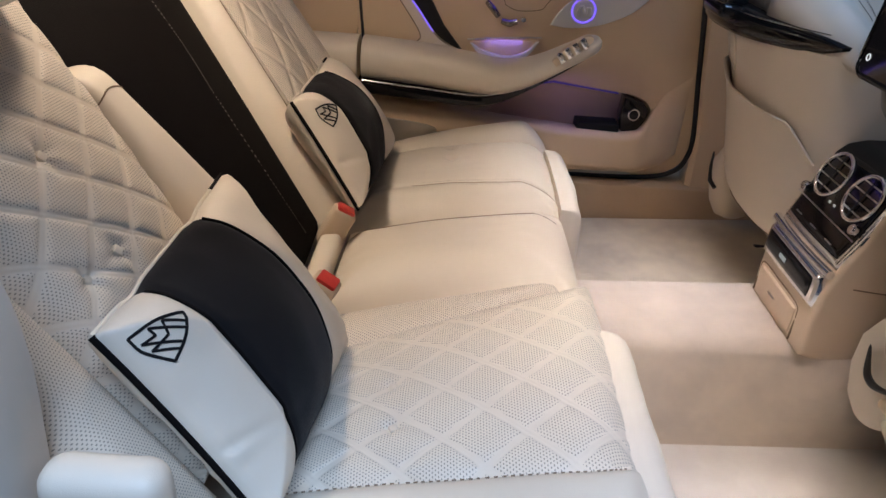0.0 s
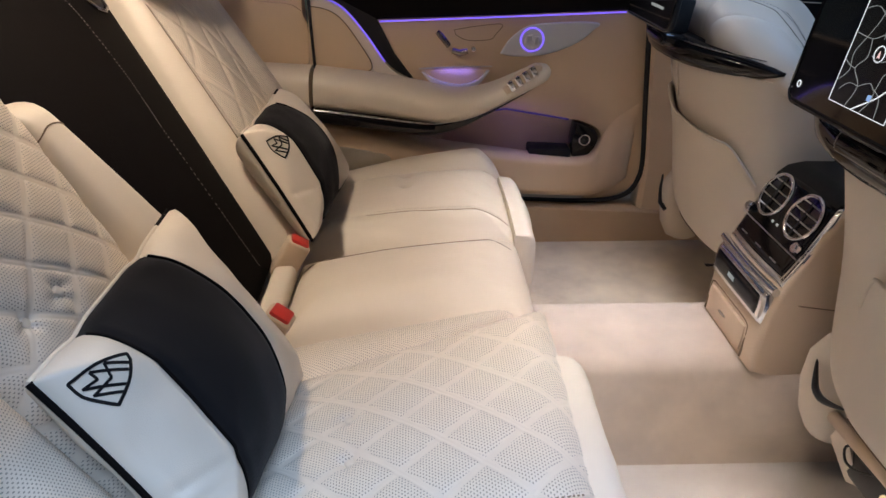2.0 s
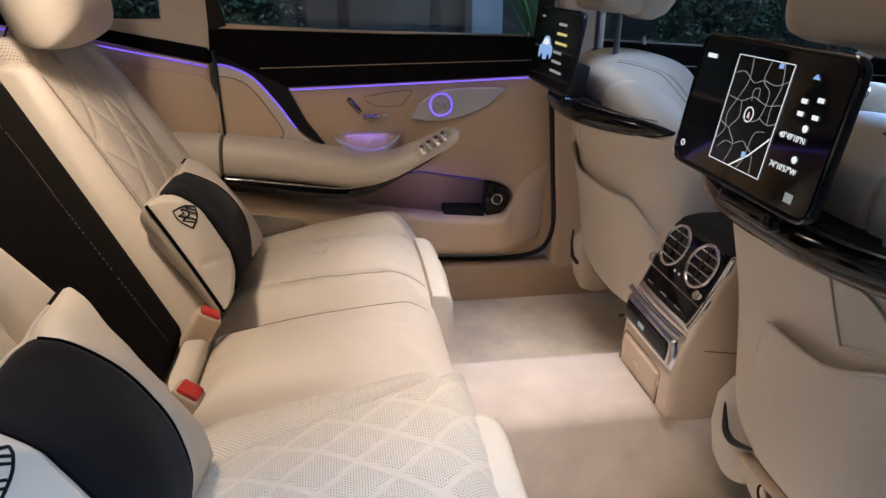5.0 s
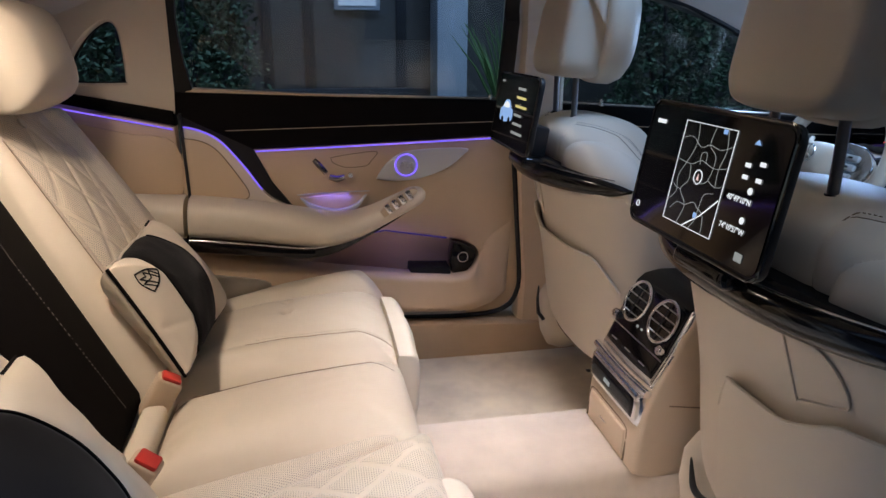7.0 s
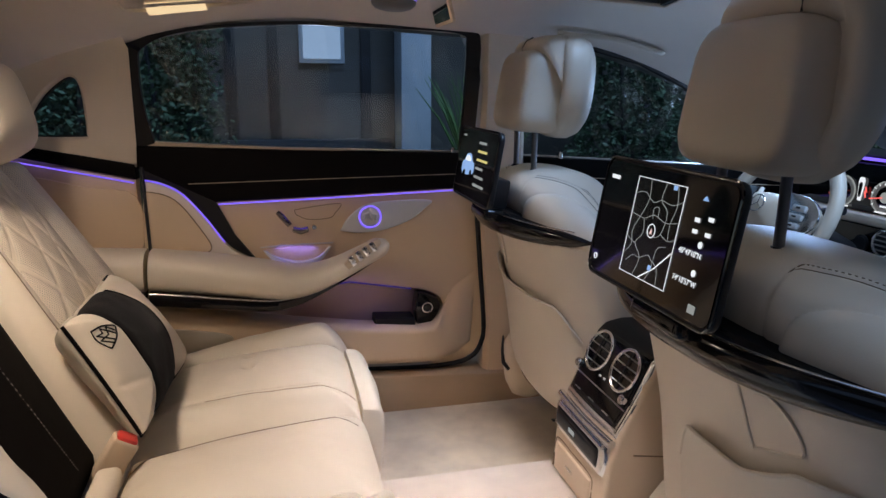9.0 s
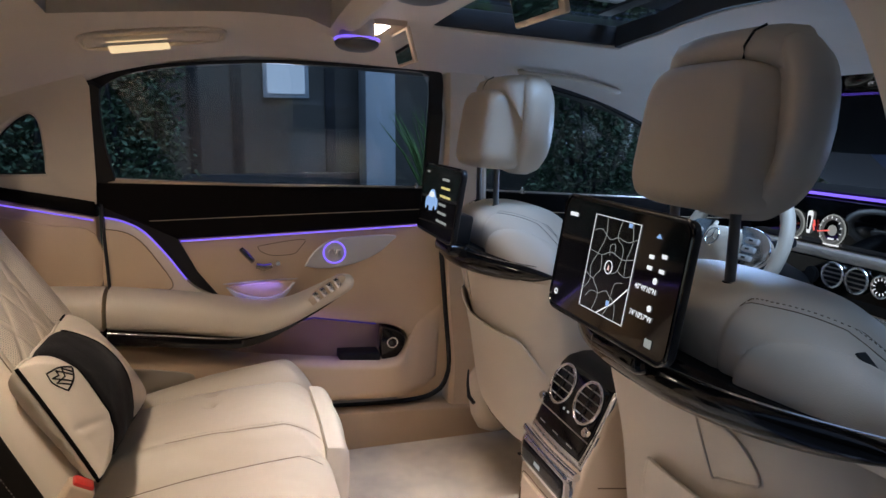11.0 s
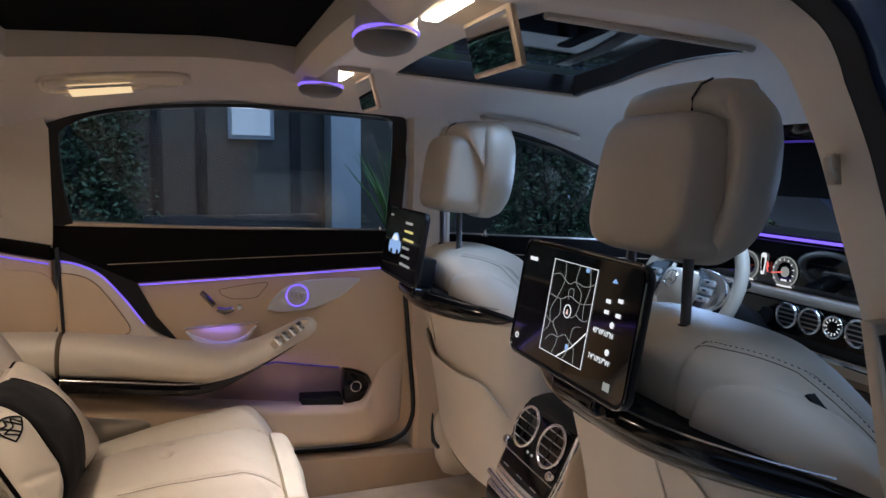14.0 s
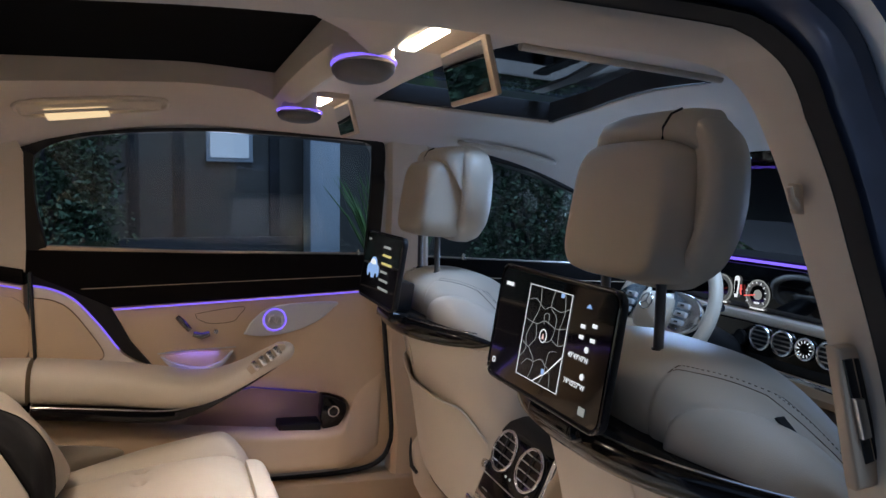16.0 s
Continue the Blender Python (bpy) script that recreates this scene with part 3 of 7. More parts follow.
part("swoosh", slab([(p[0], p[1] + 0.005) for p in wing] + [(-0.004, 0.431)] + flat([(-0.055, 0.492), (-0.103, 0.578), (-0.13, 0.62), (-0.16, 0.66)], 4) + [(-0.285, 0.68)], 0.02, "y", 0.7235, 0.003), black_trim, door, "black diagonal trim blade")
belt = [(-0.285, 0.71), (-0.16, 0.712), (0.10, 0.717), (0.53, 0.728), (0.575, 0.73), (0.585, 0.64), (0.52, 0.632), (0.195, 0.602), (-0.105, 0.576), (-0.285, 0.655)]
part("belt_trim", slab(belt, 0.04, "y", 0.722, 0.008, 3), black_leather, door, "black leather belt-line trim")
part("belt_stitch", path_ribbon([V(-0.166, 0.7195, 0.622), V(0.165, 0.7195, 0.647), V(0.55, 0.7195, 0.675)], 0.0014, (0, -1, 0)), thread, door, "pale stitched seam")
part("belt_light", tube([V(-0.095, 0.724, 0.572), V(0.195, 0.724, 0.598), V(0.52, 0.724, 0.628)], 0.0020, 6), led_violet, door, "violet light strip")
# armrest
arm = [(-0.251, 0.685, 0.41, 0.06, 0.052), (-0.10, 0.68, 0.402, 0.068, 0.050), (0.02, 0.672, 0.392, 0.075, 0.046), (0.09, 0.665, 0.388, 0.075, 0.040), (0.15, 0.652, 0.402, 0.064, 0.034), (0.20, 0.640, 0.426, 0.052, 0.031), (0.25, 0.630, 0.456, 0.044, 0.029), (0.295, 0.624, 0.482, 0.038, 0.026), (0.318, 0.622, 0.490, 0.028, 0.019), (0.328, 0.622, 0.492, 0.012, 0.008)]
rings = []
for p in spline([V(a[0], a[1], a[2]) for a in arm], 4):
    rings.append(p)
sizes = spline([V(a[3], a[4], 0) for a in arm], 4)
part("armrest", loft([[V(p.x, p.y + q.x, p.z + q.y) for q in superring(0, 0, s.x, s.y, 0, 24, 2.6)] for p, s in zip(rings, sizes)]), leather, door, "beige leather armrest rising to a grip", 50)
lipline = flat([(-0.247, 0.352), (-0.10, 0.342), (0.03, 0.334), (0.10, 0.346), (0.17, 0.380), (0.25, 0.428), (0.305, 0.466)], 5)
heights = [0.034 - 0.026 * (i / (len(lipline) - 1)) ** 2 for i in range(len(lipline))]
part("lacquer_strip", loft([[V(p[0], y, p[1] + z * h) for y, z in ((0.618, 0.5), (0.612, 0.3), (0.614, -0.35), (0.622, -0.5), (0.70, -0.5), (0.70, 0.5))] for p, h in zip(lipline, heights)]), lacquer, door, "black lacquer strip under the armrest", 50)
part("chrome_line", tube([V(p[0], 0.611, p[1] + h * 0.5 + 0.001) for p, h in zip(lipline, heights)], 0.0018, 6), chrome, door, "thin chrome line")
part("pocket_light", tube([V(0.20, 0.750, 0.352), V(0.245, 0.752, 0.360), V(0.42, 0.752, 0.340)], 0.0025, 6), led_soft, door, "violet pocket light")
part("cup_holder", slab(flat([(0.432, 0.338), (0.455, 0.335), (0.490, 0.320), (0.500, 0.302), (0.492, 0.272), (0.465, 0.240), (0.438, 0.240), (0.428, 0.29)], 3), 0.05, "y", 0.716, 0.004), lacquer, door, "black lacquer end of the pocket")
part("holder_ring", hoop(V(0.462, 0.714, 0.296), (0, -1, 0), 0.014, 0.0022), chrome, door, "chrome ring")
part("pocket_mat", box(0.315, 0.428, 0.704, 0.77, 0.236, 0.268, 0.004), black_trim, door, "black pocket mat")
# door pull
pull_line = flat([(0.016, 0.452), (0.04, 0.428), (0.085, 0.411), (0.125, 0.410), (0.165, 0.430), (0.190, 0.466)], 5)
part("pull_bowl", slab([*pull_line, (0.10, 0.462)], 0.006, "y", 0.733, 0.002), leather_deep, door, "violet lit bowl behind the pull")
crescent = [(p[0] + 0.004 * (0.1 - p[0]) / 0.09, p[1] + 0.017 * math.sin(math.pi * i / (len(pull_line) - 1)) ** 0.8) for i, p in enumerate(pull_line)]
part("door_pull", slab([*pull_line, *crescent[-2:0:-1]], 0.016, "y", 0.718, 0.0035, 3), silver_paint, door, "satin metal door pull")
part("pull_rim", tube([V(p[0], 0.736, p[1]) for p in flat([(0.008, 0.458), (0.10, 0.468), (0.197, 0.474)], 4)], 0.002, 6), satin, door, "satin metal rim")
# seat adjuster shaped like a small seat
part("seat_adjuster", merge(tube([V(0.050, 0.722, 0.556), V(0.060, 0.720, 0.546), V(0.082, 0.720, 0.522)], [0.006, 0.008, 0.007], 10), tube([V(0.090, 0.720, 0.512), V(0.110, 0.719, 0.507), V(0.130, 0.720, 0.513)], [0.007, 0.009, 0.007], 10), disc(V(0.145, 0.736, 0.517), (0, -1, 0), 0.006, 0.016, 14, 0.002)), dark_chrome, door, "chrome seat-shaped adjuster")
mem = flat([(0.093, 0.560), (0.15, 0.572), (0.213, 0.580), (0.20, 0.556), (0.185, 0.541), (0.13, 0.536), (0.098, 0.548)], 4)
part("memory_panel", path_ribbon([V(p[0], 0.737, p[1]) for p in mem], 0.0018, (0, -1, 0), 0.001, True), dark_thread, door, "faint outline of the memory keys")
# speaker plate with lit ring
eye = flat([(0.214, 0.508), (0.235, 0.545), (0.275, 0.578), (0.34, 0.592), (0.455, 0.598), (0.44, 0.572), (0.40, 0.540), (0.33, 0.512), (0.26, 0.503), (0.214, 0.508)], 5)[:-1]
part("speaker_plate", slab(eye, 0.010, "y", 0.728, 0.004, 3), silver_paint, door, "satin metal almond-shaped plate")
part("speaker_grille", slab(flat([(0.335, 0.588), (0.452, 0.596), (0.435, 0.570), (0.39, 0.542), (0.34, 0.52), (0.345, 0.55), (0.335, 0.588)], 4)[:-1], 0.003, "y", 0.7285, 0.001), leather_deep, door, "perforated tan cover")
part("light_ring", hoop(V(0.292, 0.727, 0.548), (0, -1, 0), 0.029, 0.0022), led_violet, door, "violet lit ring")
lever = merge(disc(V(0.292, 0.731, 0.548), (0, -1, 0), 0.024, 0.006, 32, 0.002), tube([V(0.277, 0.722, 0.540), V(0.279, 0.720, 0.557), V(0.288, 0.720, 0.560), V(0.293, 0.720, 0.545)], 0.0035, 8), tube([V(0.297, 0.720, 0.540), V(0.299, 0.720, 0.556), V(0.307, 0.720, 0.556), V(0.309, 0.722, 0.540)], 0.0035, 8))
part("lock_lever", lever, silver_paint, door, "satin metal lock levers")
# window switches on the grip
sw = part("switch_block", slab(flat([(0.212, 0.452), (0.240, 0.482), (0.286, 0.514), (0.302, 0.503), (0.25, 0.458), (0.224, 0.438)], 3), 0.030, "y", 0.584, 0.003), tan_plastic, door, "tan switch panel")
for i in range(4):
    s = i / 3
    part("switch", box(-0.0075, 0.0075, -0.004, 0.004, -0.013, 0.013, 0.003), chrome, sw, "chrome window switch").matrix_basis = pose(0.232 + 0.050 * s, 0.582, 0.462 + 0.036 * s, 0, -35, 0)
# low loudspeaker behind the seat
part("low_speaker", slab(flat([(-0.255, 0.262), (-0.15, 0.255), (-0.06, 0.238), (-0.08, 0.20), (-0.16, 0.185), (-0.25, 0.19)], 4), 0.008, "y", 0.668, 0.002), satin, door, "satin perforated loudspeaker cover")

# window of the far rear door
frame_in = [(-0.243, 0.711), (-0.262, 0.80), (-0.268, 0.90), (-0.25, 0.945), (-0.15, 0.985), (0.08, 1.018), (0.35, 1.030), (0.49, 1.030), (0.510, 1.00), (0.520, 0.90), (0.530, 0.728)]


def lean(z):
    return 0.762 - max(0.0, z - 0.71) * 0.31


win = thing("window_5", "rear door window glass in a black frame", "window", kind="structure")
outer = [(-0.292, 0.705), (-0.302, 0.80), (-0.304, 0.92), (-0.272, 0.955), (-0.153, 0.993), (0.08, 1.026), (0.35, 1.038), (0.512, 1.038), (0.545, 1.015), (0.555, 0.90), (0.566, 0.728)]


def side_on(z):
    """The frame stands proud at the sides and lies flat under the headliner."""
    return 1.0 if z < 0.93 else 0.3


bm = bmesh.new()
rows = []
for (a, b), (c, d) in zip(flat(frame_in, 5), flat(outer, 5)):
    rows.append([bm.verts.new(p) for p in ((a, lean(b), b), (a, lean(b) - 0.022 * side_on(b), b), (c, lean(d) - 0.026 * side_on(b), d), (c, lean(d) + 0.01, d))])
for r, q in zip(rows, rows[1:]):
    for k in range(4):
        bm.faces.new((r[k], r[(k + 1) % 4], q[(k + 1) % 4], q[k]))
part("window_frame", bm, black_trim, win, "black window frame")
part("pane", loft([[V(p[0], lean(p[1]) + 0.004, p[1]) for p in frame_in], [V(p[0], lean(p[1]) + 0.008, p[1]) for p in frame_in]]), window_glass, win)
part("window_sill", tube([V(-0.245, 0.752, 0.712), V(0.09, 0.752, 0.719), V(0.53, 0.752, 0.730)], 0.004, 6), satin, win, "thin bright sill line")
lockpin = thing("lock_pin", "small chrome lock pin on the belt line", "lock pin")
part("pin", disc(V(0.510, 0.738, 0.727), (0, 0, 1), 0.006, 0.016, 14, 0.003), chrome, lockpin)

# quarter trim behind the door
qwin = [(-0.535, 0.722), (-0.515, 0.762), (-0.475, 0.820), (-0.432, 0.858), (-0.408, 0.862), (-0.396, 0.84), (-0.392, 0.78), (-0.393, 0.735), (-0.400, 0.725)]
bm = bmesh.new()
n = 40
inner = [p for p in spline([(a, b, 0) for a, b in qwin], 5, True)]
inner = inner[::-1] if sum(a.x * b.y - b.x * a.y for a, b in zip(inner, inner[1:] + inner[:1])) < 0 else inner
cx, cz = sum(p.x for p in inner) / len(inner), sum(p.y for p in inner) / len(inner)


def qside(z):
    return 0.735 - max(0.0, z - 0.68) * 0.28


rows = []
for p in inner:
    d = V(p.x - cx, p.y - cz, 0)
    tx = (-0.284 - cx) / d.x if d.x > 1e-6 else ((-0.80 - cx) / d.x if d.x < -1e-6 else 1e9)
    tz = (0.96 - cz) / d.y if d.y > 1e-6 else ((0.655 - cz) / d.y if d.y < -1e-6 else 1e9)
    k = min(tx, tz)
    q = V(cx, cz, 0) + d * k
    m1 = p + d.normalized() * 0.006
    rows.append([bm.verts.new((p.x, qside(p.y) + 0.045, p.y)), bm.verts.new((p.x, qside(p.y) + 0.006, p.y)), bm.verts.new((m1.x, qside(m1.y), m1.y)), bm.verts.new((q.x, qside(q.y), q.y))])
for r, q in zip(rows, rows[1:] + rows[:1]):
    for k in range(3):
        bm.faces.new((r[k], r[k + 1], q[k + 1], q[k]))
quarter = thing("wall_far", "beige suede pillar trim round a small quarter window", "pillar trim", kind="structure")
part("pillar_trim", bm, headliner_cloth, quarter)
part("window_seal", tube([V(p.x, qside(p.y) + 0.030, p.y) for p in inner + inner[:1]], 0.004, 6), rubber, quarter, "black rubber window seal")
part("pane", loft([[V(p.x, qside(p.y) + 0.034 + e, p.y) for p in inner] for e in (0, 0.004)]), window_glass, quarter)
part("belt_trim", slab([(-0.80, 0.735), (-0.55, 0.700), (-0.345, 0.672), (-0.29, 0.664), (-0.285, 0.628), (-0.53, 0.668), (-0.80, 0.70)], 0.05, "y", 0.722, 0.006), black_leather, quarter, "black leather belt-line trim")
part("side_panel", slab([(-0.80, 0.705), (-0.53, 0.665), (-0.288, 0.627), (-0.278, 0.44), (-0.262, 0.16), (-0.80, 0.16)], 0.05, "y", 0.732, 0.006), leather_deep, quarter)
part("side_inset", slab(flat([(-0.70, 0.640), (-0.53, 0.628), (-0.40, 0.605), (-0.288, 0.585), (-0.281, 0.446), (-0.42, 0.441), (-0.70, 0.44)], 4), 0.008, "y", 0.7265, 0.003), leather_deep, quarter)
part("side_light", tube([V(-0.80, 0.7235, 0.692), V(-0.53, 0.7235, 0.657), V(-0.292, 0.7235, 0.620)], 0.0017, 6), led_violet, quarter, "violet light strip")
part("side_armrest", loft([[V(x, 0.685 + q.x, 0.41 + q.y) for q in superring(0, 0, 0.060, 0.052, 0, 24, 2.6)] for x in (-0.62, -0.40, -0.261)]), leather, quarter, "", 50)
part("lacquer_strip", box(-0.60, -0.257, 0.632, 0.70, 0.335, 0.362, 0.006), lacquer, quarter, "black lacquer strip")
part("door_gap", slab([(-0.270, 0.66), (-0.2525, 0.44), (-0.230, 0.18), (-0.236, 0.18), (-0.2585, 0.44), (-0.276, 0.66)], 0.05, "y", 0.706, 0.002), rubber, quarter, "dark rubber joint at the door edge")

# middle pillar and front door on the far side
pillar = thing("wall_far_pillar", "beige pillar trim between the far doors", "pillar trim", kind="structure")
part("upper_trim", loft([[V(x0, y, z), V(x0 + 0.012, y - 0.014, z), V(x1 - 0.012, y - 0.014, z), V(x1, y, z), V(x1, y + 0.06, z), V(x0, y + 0.06, z)] for z, x0, x1, y in ((1.06, 0.545, 0.66, 0.655), (0.90, 0.570, 0.69, 0.70), (0.72, 0.585, 0.715, 0.735), (0.60, 0.59, 0.73, 0.735))]), headliner_cloth, pillar)
part("lower_trim", loft([[V(x0, y, z), V(x0 + 0.012, y - 0.014, z), V(x1 - 0.012, y - 0.014, z), V(x1, y, z), V(x1, y + 0.06, z), V(x0, y + 0.06, z)] for z, x0, x1, y in ((0.60, 0.592, 0.735, 0.738), (0.40, 0.616, 0.76, 0.738), (0.22, 0.642, 0.80, 0.735), (0.10, 0.64, 0.84, 0.72))]), leather_deep, pillar)
fdoor = thing("door_2", "closed front door beyond the middle pillar", "door", kind="structure")
part("panel", slab([(0.73, 0.70), (0.76, 0.40), (0.84, 0.10), (1.7, 0.10), (1.7, 0.70)], 0.05, "y", 0.742, 0.005), leather_deep, fdoor)
part("belt_trim", slab([(0.715, 0.728), (1.75, 0.722), (1.75, 0.62), (0.73, 0.63)], 0.05, "y", 0.724, 0.008), black_leather, fdoor, "black leather belt-line trim")
part("belt_stitch", path_ribbon([V(0.72, 0.7215, 0.676), V(1.6, 0.7215, 0.676)], 0.002, (0, -1, 0)), thread, fdoor, "pale stitched seam")
part("belt_light", tube([V(0.74, 0.728, 0.625), V(1.6, 0.728, 0.615)], 0.002, 6), led_violet, fdoor, "violet light strip")
fwin = thing("window_6", "front door window glass under a curved black frame", "window", kind="structure")
f_in = [(0.70, 0.728), (0.675, 0.90), (0.665, 1.02), (0.75, 1.036), (0.85, 1.030), (1.0, 1.005), (1.15, 0.955), (1.35, 0.86), (1.55, 0.75), (1.58, 0.728)]
part("pane", loft([[V(p[0], lean(p[1]) + 0.004 + e, p[1]) for p in f_in] for e in (0, 0.004)]), window_glass, fwin)
part("window_frame", tube([V(p[0], lean(p[1]), p[1]) for p in f_in], 0.012, 8), black_trim, fwin, "black window frame")
part("window_sill", tube([V(0.71, 0.754, 0.729), V(1.58, 0.754, 0.726)], 0.004, 6), satin, fwin, "thin bright sill line")
setting("pillar_front_far", loft([[V(x, y, z), V(x + 0.07, y, z), V(x + 0.07, y + 0.05, z), V(x, y + 0.05, z)] for x, y, z in ((0.98, 0.64, 1.05), (1.17, 0.655, 0.985), (1.38, 0.69, 0.885), (1.62, 0.73, 0.735))]), headliner_cloth, "beige windscreen pillar trim", "pillar trim")
lock2 = thing("lock_pin", "small chrome lock pin on the belt line", "lock pin")
part("pin", disc(V(0.826, 0.738, 0.727), (0, 0, 1), 0.006, 0.018, 14, 0.003), chrome, lock2)
part("pin_base", disc(V(0.826, 0.738, 0.726), (0, 0, 1), 0.011, 0.004, 14, 0.001), chrome, lock2)

# near side: the open doorway round the camera's view
near = thing("wall_near", "body side with the open rear doorway", "doorway", kind="structure")
rail = [(-0.350, 0.05), (-0.340, 0.20), (-0.326, 0.38), (-0.316, 0.50), (-0.324, 0.58), (-0.352, 0.65), (-0.395, 0.74), (-0.425, 0.82), (-0.405, 0.87), (-0.34, 0.905), (-0.20, 0.962), (0.0, 0.992), (0.13, 1.004), (0.292, 1.013), (0.41, 1.015), (0.462, 1.000), (0.505, 0.948), (0.542, 0.883), (0.599, 0.773), (0.637, 0.66), (0.668, 0.50), (0.690, 0.30), (0.685, 0.10)]
rail = spline([V(a, 0, b) for a, b in rail], 5)


def wide(p):
    """The trim is narrow under the roof and broad down both pillars."""
    front = min(1.0, max(0.0, (p.x - 0.40) / 0.08))
    return (0.010 + 0.014 * min(1.0, max(0.0, (0.98 - p.z) / 0.2))) * (1 - front) - 0.016 * front


def band(f0, f1, e0, e1, y0, y1, depth, path):
    """A strip along the doorway's edge, from f0 trim widths and e0 metres outwards to f1 and e1."""
    rows = []
    for i, p in enumerate(path):
        d = (path[min(i + 1, len(path) - 1)] - path[max(i - 1, 0)]).normalized()
        o = V(-d.z, 0, d.x)
        q = [p + o * (wide(p) * f0 + e0) + V(0, y0, 0), p + o * (wide(p) * f1 + e1) + V(0, y1, 0)]
        mid = (q[0] + q[1]) / 2 + V(0, -0.010, 0)
        rows.append([q[0], mid, q[1], q[1] + V(0, depth, 0), q[0] + V(0, depth, 0)])
    return loft(rows)


part("doorway_trim", band(0, 1, 0.0, 0.0, -0.685, -0.715, 0.03, rail), headliner_cloth, near, "beige suede trim along the doorway", 50)
part("doorway_seal", band(1, 1, 0.001, 0.010, -0.718, -0.725, 0.02, rail), rubber, near, "black rubber doorway seal", 50)
part("body_flange", band(1, 1, 0.011, 0.037, -0.728, -0.750, 0.02, rail), paint, near, "dark blue painted body flange", 50)
# The highlight along the flange edge is modelled as a silver strip.
part("body_lip", band(1, 1, 0.038, 0.043, -0.753, -0.760, 0.02, rail), silver_paint, near, "silver strip for the flange edge's highlight", 50)
part("body_side", band(1, 1, 0.044, 0.26, -0.763, -0.87, 0.02, rail), paint, near, "dark blue painted body side", 50)
part("wheel_arch_cover", box(-0.315, -0.212, -0.705, -0.660, 0.10, 0.418, 0.020, 4), leather, near, "pale leather cover beside the rear seat")

# front door on the near side, out of view: added to shade the headrest
ndoor = thing("door_4", "closed front door on the doorway's side", "door", kind="structure")
part("outer_panel", slab([(0.74, 0.72), (0.76, 0.30), (0.80, -0.05), (1.75, -0.05), (1.75, 0.72)], 0.03, "y", -0.86, 0.008), paint, ndoor, "dark blue painted door skin")
part("lining", slab([(0.74, 0.70), (0.76, 0.30), (0.80, 0.05), (1.72, 0.05), (1.72, 0.70)], 0.06, "y", -0.82, 0.01), leather_deep, ndoor, "tan leather door lining")
nwin = thing("window_7", "tinted front door window glass", "window", kind="structure")
n_in = [(0.70, 0.715), (0.68, 0.90), (0.665, 1.02), (0.75, 1.036), (0.85, 1.030), (1.0, 1.005), (1.15, 0.955), (1.35, 0.86), (1.55, 0.75), (1.58, 0.715)]
part("pane", loft([[V(p[0], -lean(p[1]) - 0.03 - e, p[1]) for p in n_in] for e in (0, 0.004)]), glass("front_window_glass", (0.62, 0.68, 0.72)), nwin)
part("window_frame", tube([V(p[0], -lean(p[1]) - 0.03, p[1]) for p in n_in], 0.014, 8), black_trim, nwin, "black window frame")

# the open rear door, swung out beside the view
odoor = thing("door_3", "open rear door swung outwards, tan lining inside", "door", kind="structure")
odoor.matrix_basis = pose(0.72, -0.88, 0, 0, 0, 68)
part("outer_panel", box(-1.02, 0.0, -0.045, 0.0, 0.06, 0.74, 0.02, 3), paint, odoor, "dark blue painted door skin")
part("lining", box(-0.98, -0.03, 0.0, 0.045, 0.10, 0.72, 0.02, 3), leather_deep, odoor, "tan leather door lining")
part("belt_trim", box(-0.99, -0.02, 0.045, 0.060, 0.60, 0.73, 0.008), black_leather, odoor, "black belt-line trim")
part("armrest", box(-0.80, -0.25, 0.04, 0.13, 0.37, 0.46, 0.03, 4), leather, odoor, "beige leather armrest")
part("pane", loft([[V(x, e - 0.02, z) for x, z in ((-0.98, 0.74), (-0.90, 0.95), (-0.70, 1.03), (-0.15, 1.05), (-0.06, 0.74))] for e in (0.0, 0.005)]), window_glass, odoor)
part("window_frame", tube([V(-1.0, -0.018, 0.73), V(-0.92, -0.018, 0.965), V(-0.71, -0.018, 1.045), V(-0.13, -0.018, 1.065), V(-0.03, -0.018, 0.73)], 0.016, 8), black_trim, odoor, "black window frame")

# ---- rear seats ----
LEAN_D, LEAN_N, BACK0 = V(-0.566, 0, 0.824), V(0.824, 0, 0.566), V(-0.256, 0, 0.196)


def back_at(y, t, o):
    p = BACK0 + LEAN_D * t + LEAN_N * o
    return V(p.x, y, p.z)


def seat_at(x, y, drop=0.0):
    return V(x, y, 0.262 + 0.19 * x - drop)


def back_pad(y0, y1, t0, t1, o, h, r, **k):
    return Pad([back_at(y0, t0, o), back_at(y1, t0, o), back_at(y1, t1, o), back_at(y0, t1, o)], h, r, up=LEAN_N, **k)


def seat_pad(y0, y1, x0, x1, h, r, drop=0.0, **k):
    return Pad([seat_at(x0, y0, h + drop), seat_at(x0, y1, h + drop), seat_at(x1, y1, h + drop), seat_at(x1, y0, h + drop)], h, r, **k)


def stitches(surface_pad, pts, parent, count, thread_mat=None):
    """A row of short stitches beside a seam."""
    line = spline([(a, b, 0) for a, b in pts], 8)
    bm = None
    for i in range(count):
        a = line[int(i / count * (len(line) - 1))]
        f = i / count * (len(line) - 1) % 1
        b = line[min(int(i / count * (len(line) - 1)) + 1, len(line) - 1)]
        p = a.lerp(b, f)
        q = a.lerp(b, min(1.0, f + 0.5 * (len(line) - 1) / count))
        piece = surface_pad.ribbon([(p.x, p.y), (q.x, q.y)], 0.0016, 0.0006)
        bm = piece if bm is None else merge(bm, piece)
    return part("stitching", bm, thread_mat or dark_thread, parent, "row of small stitches")


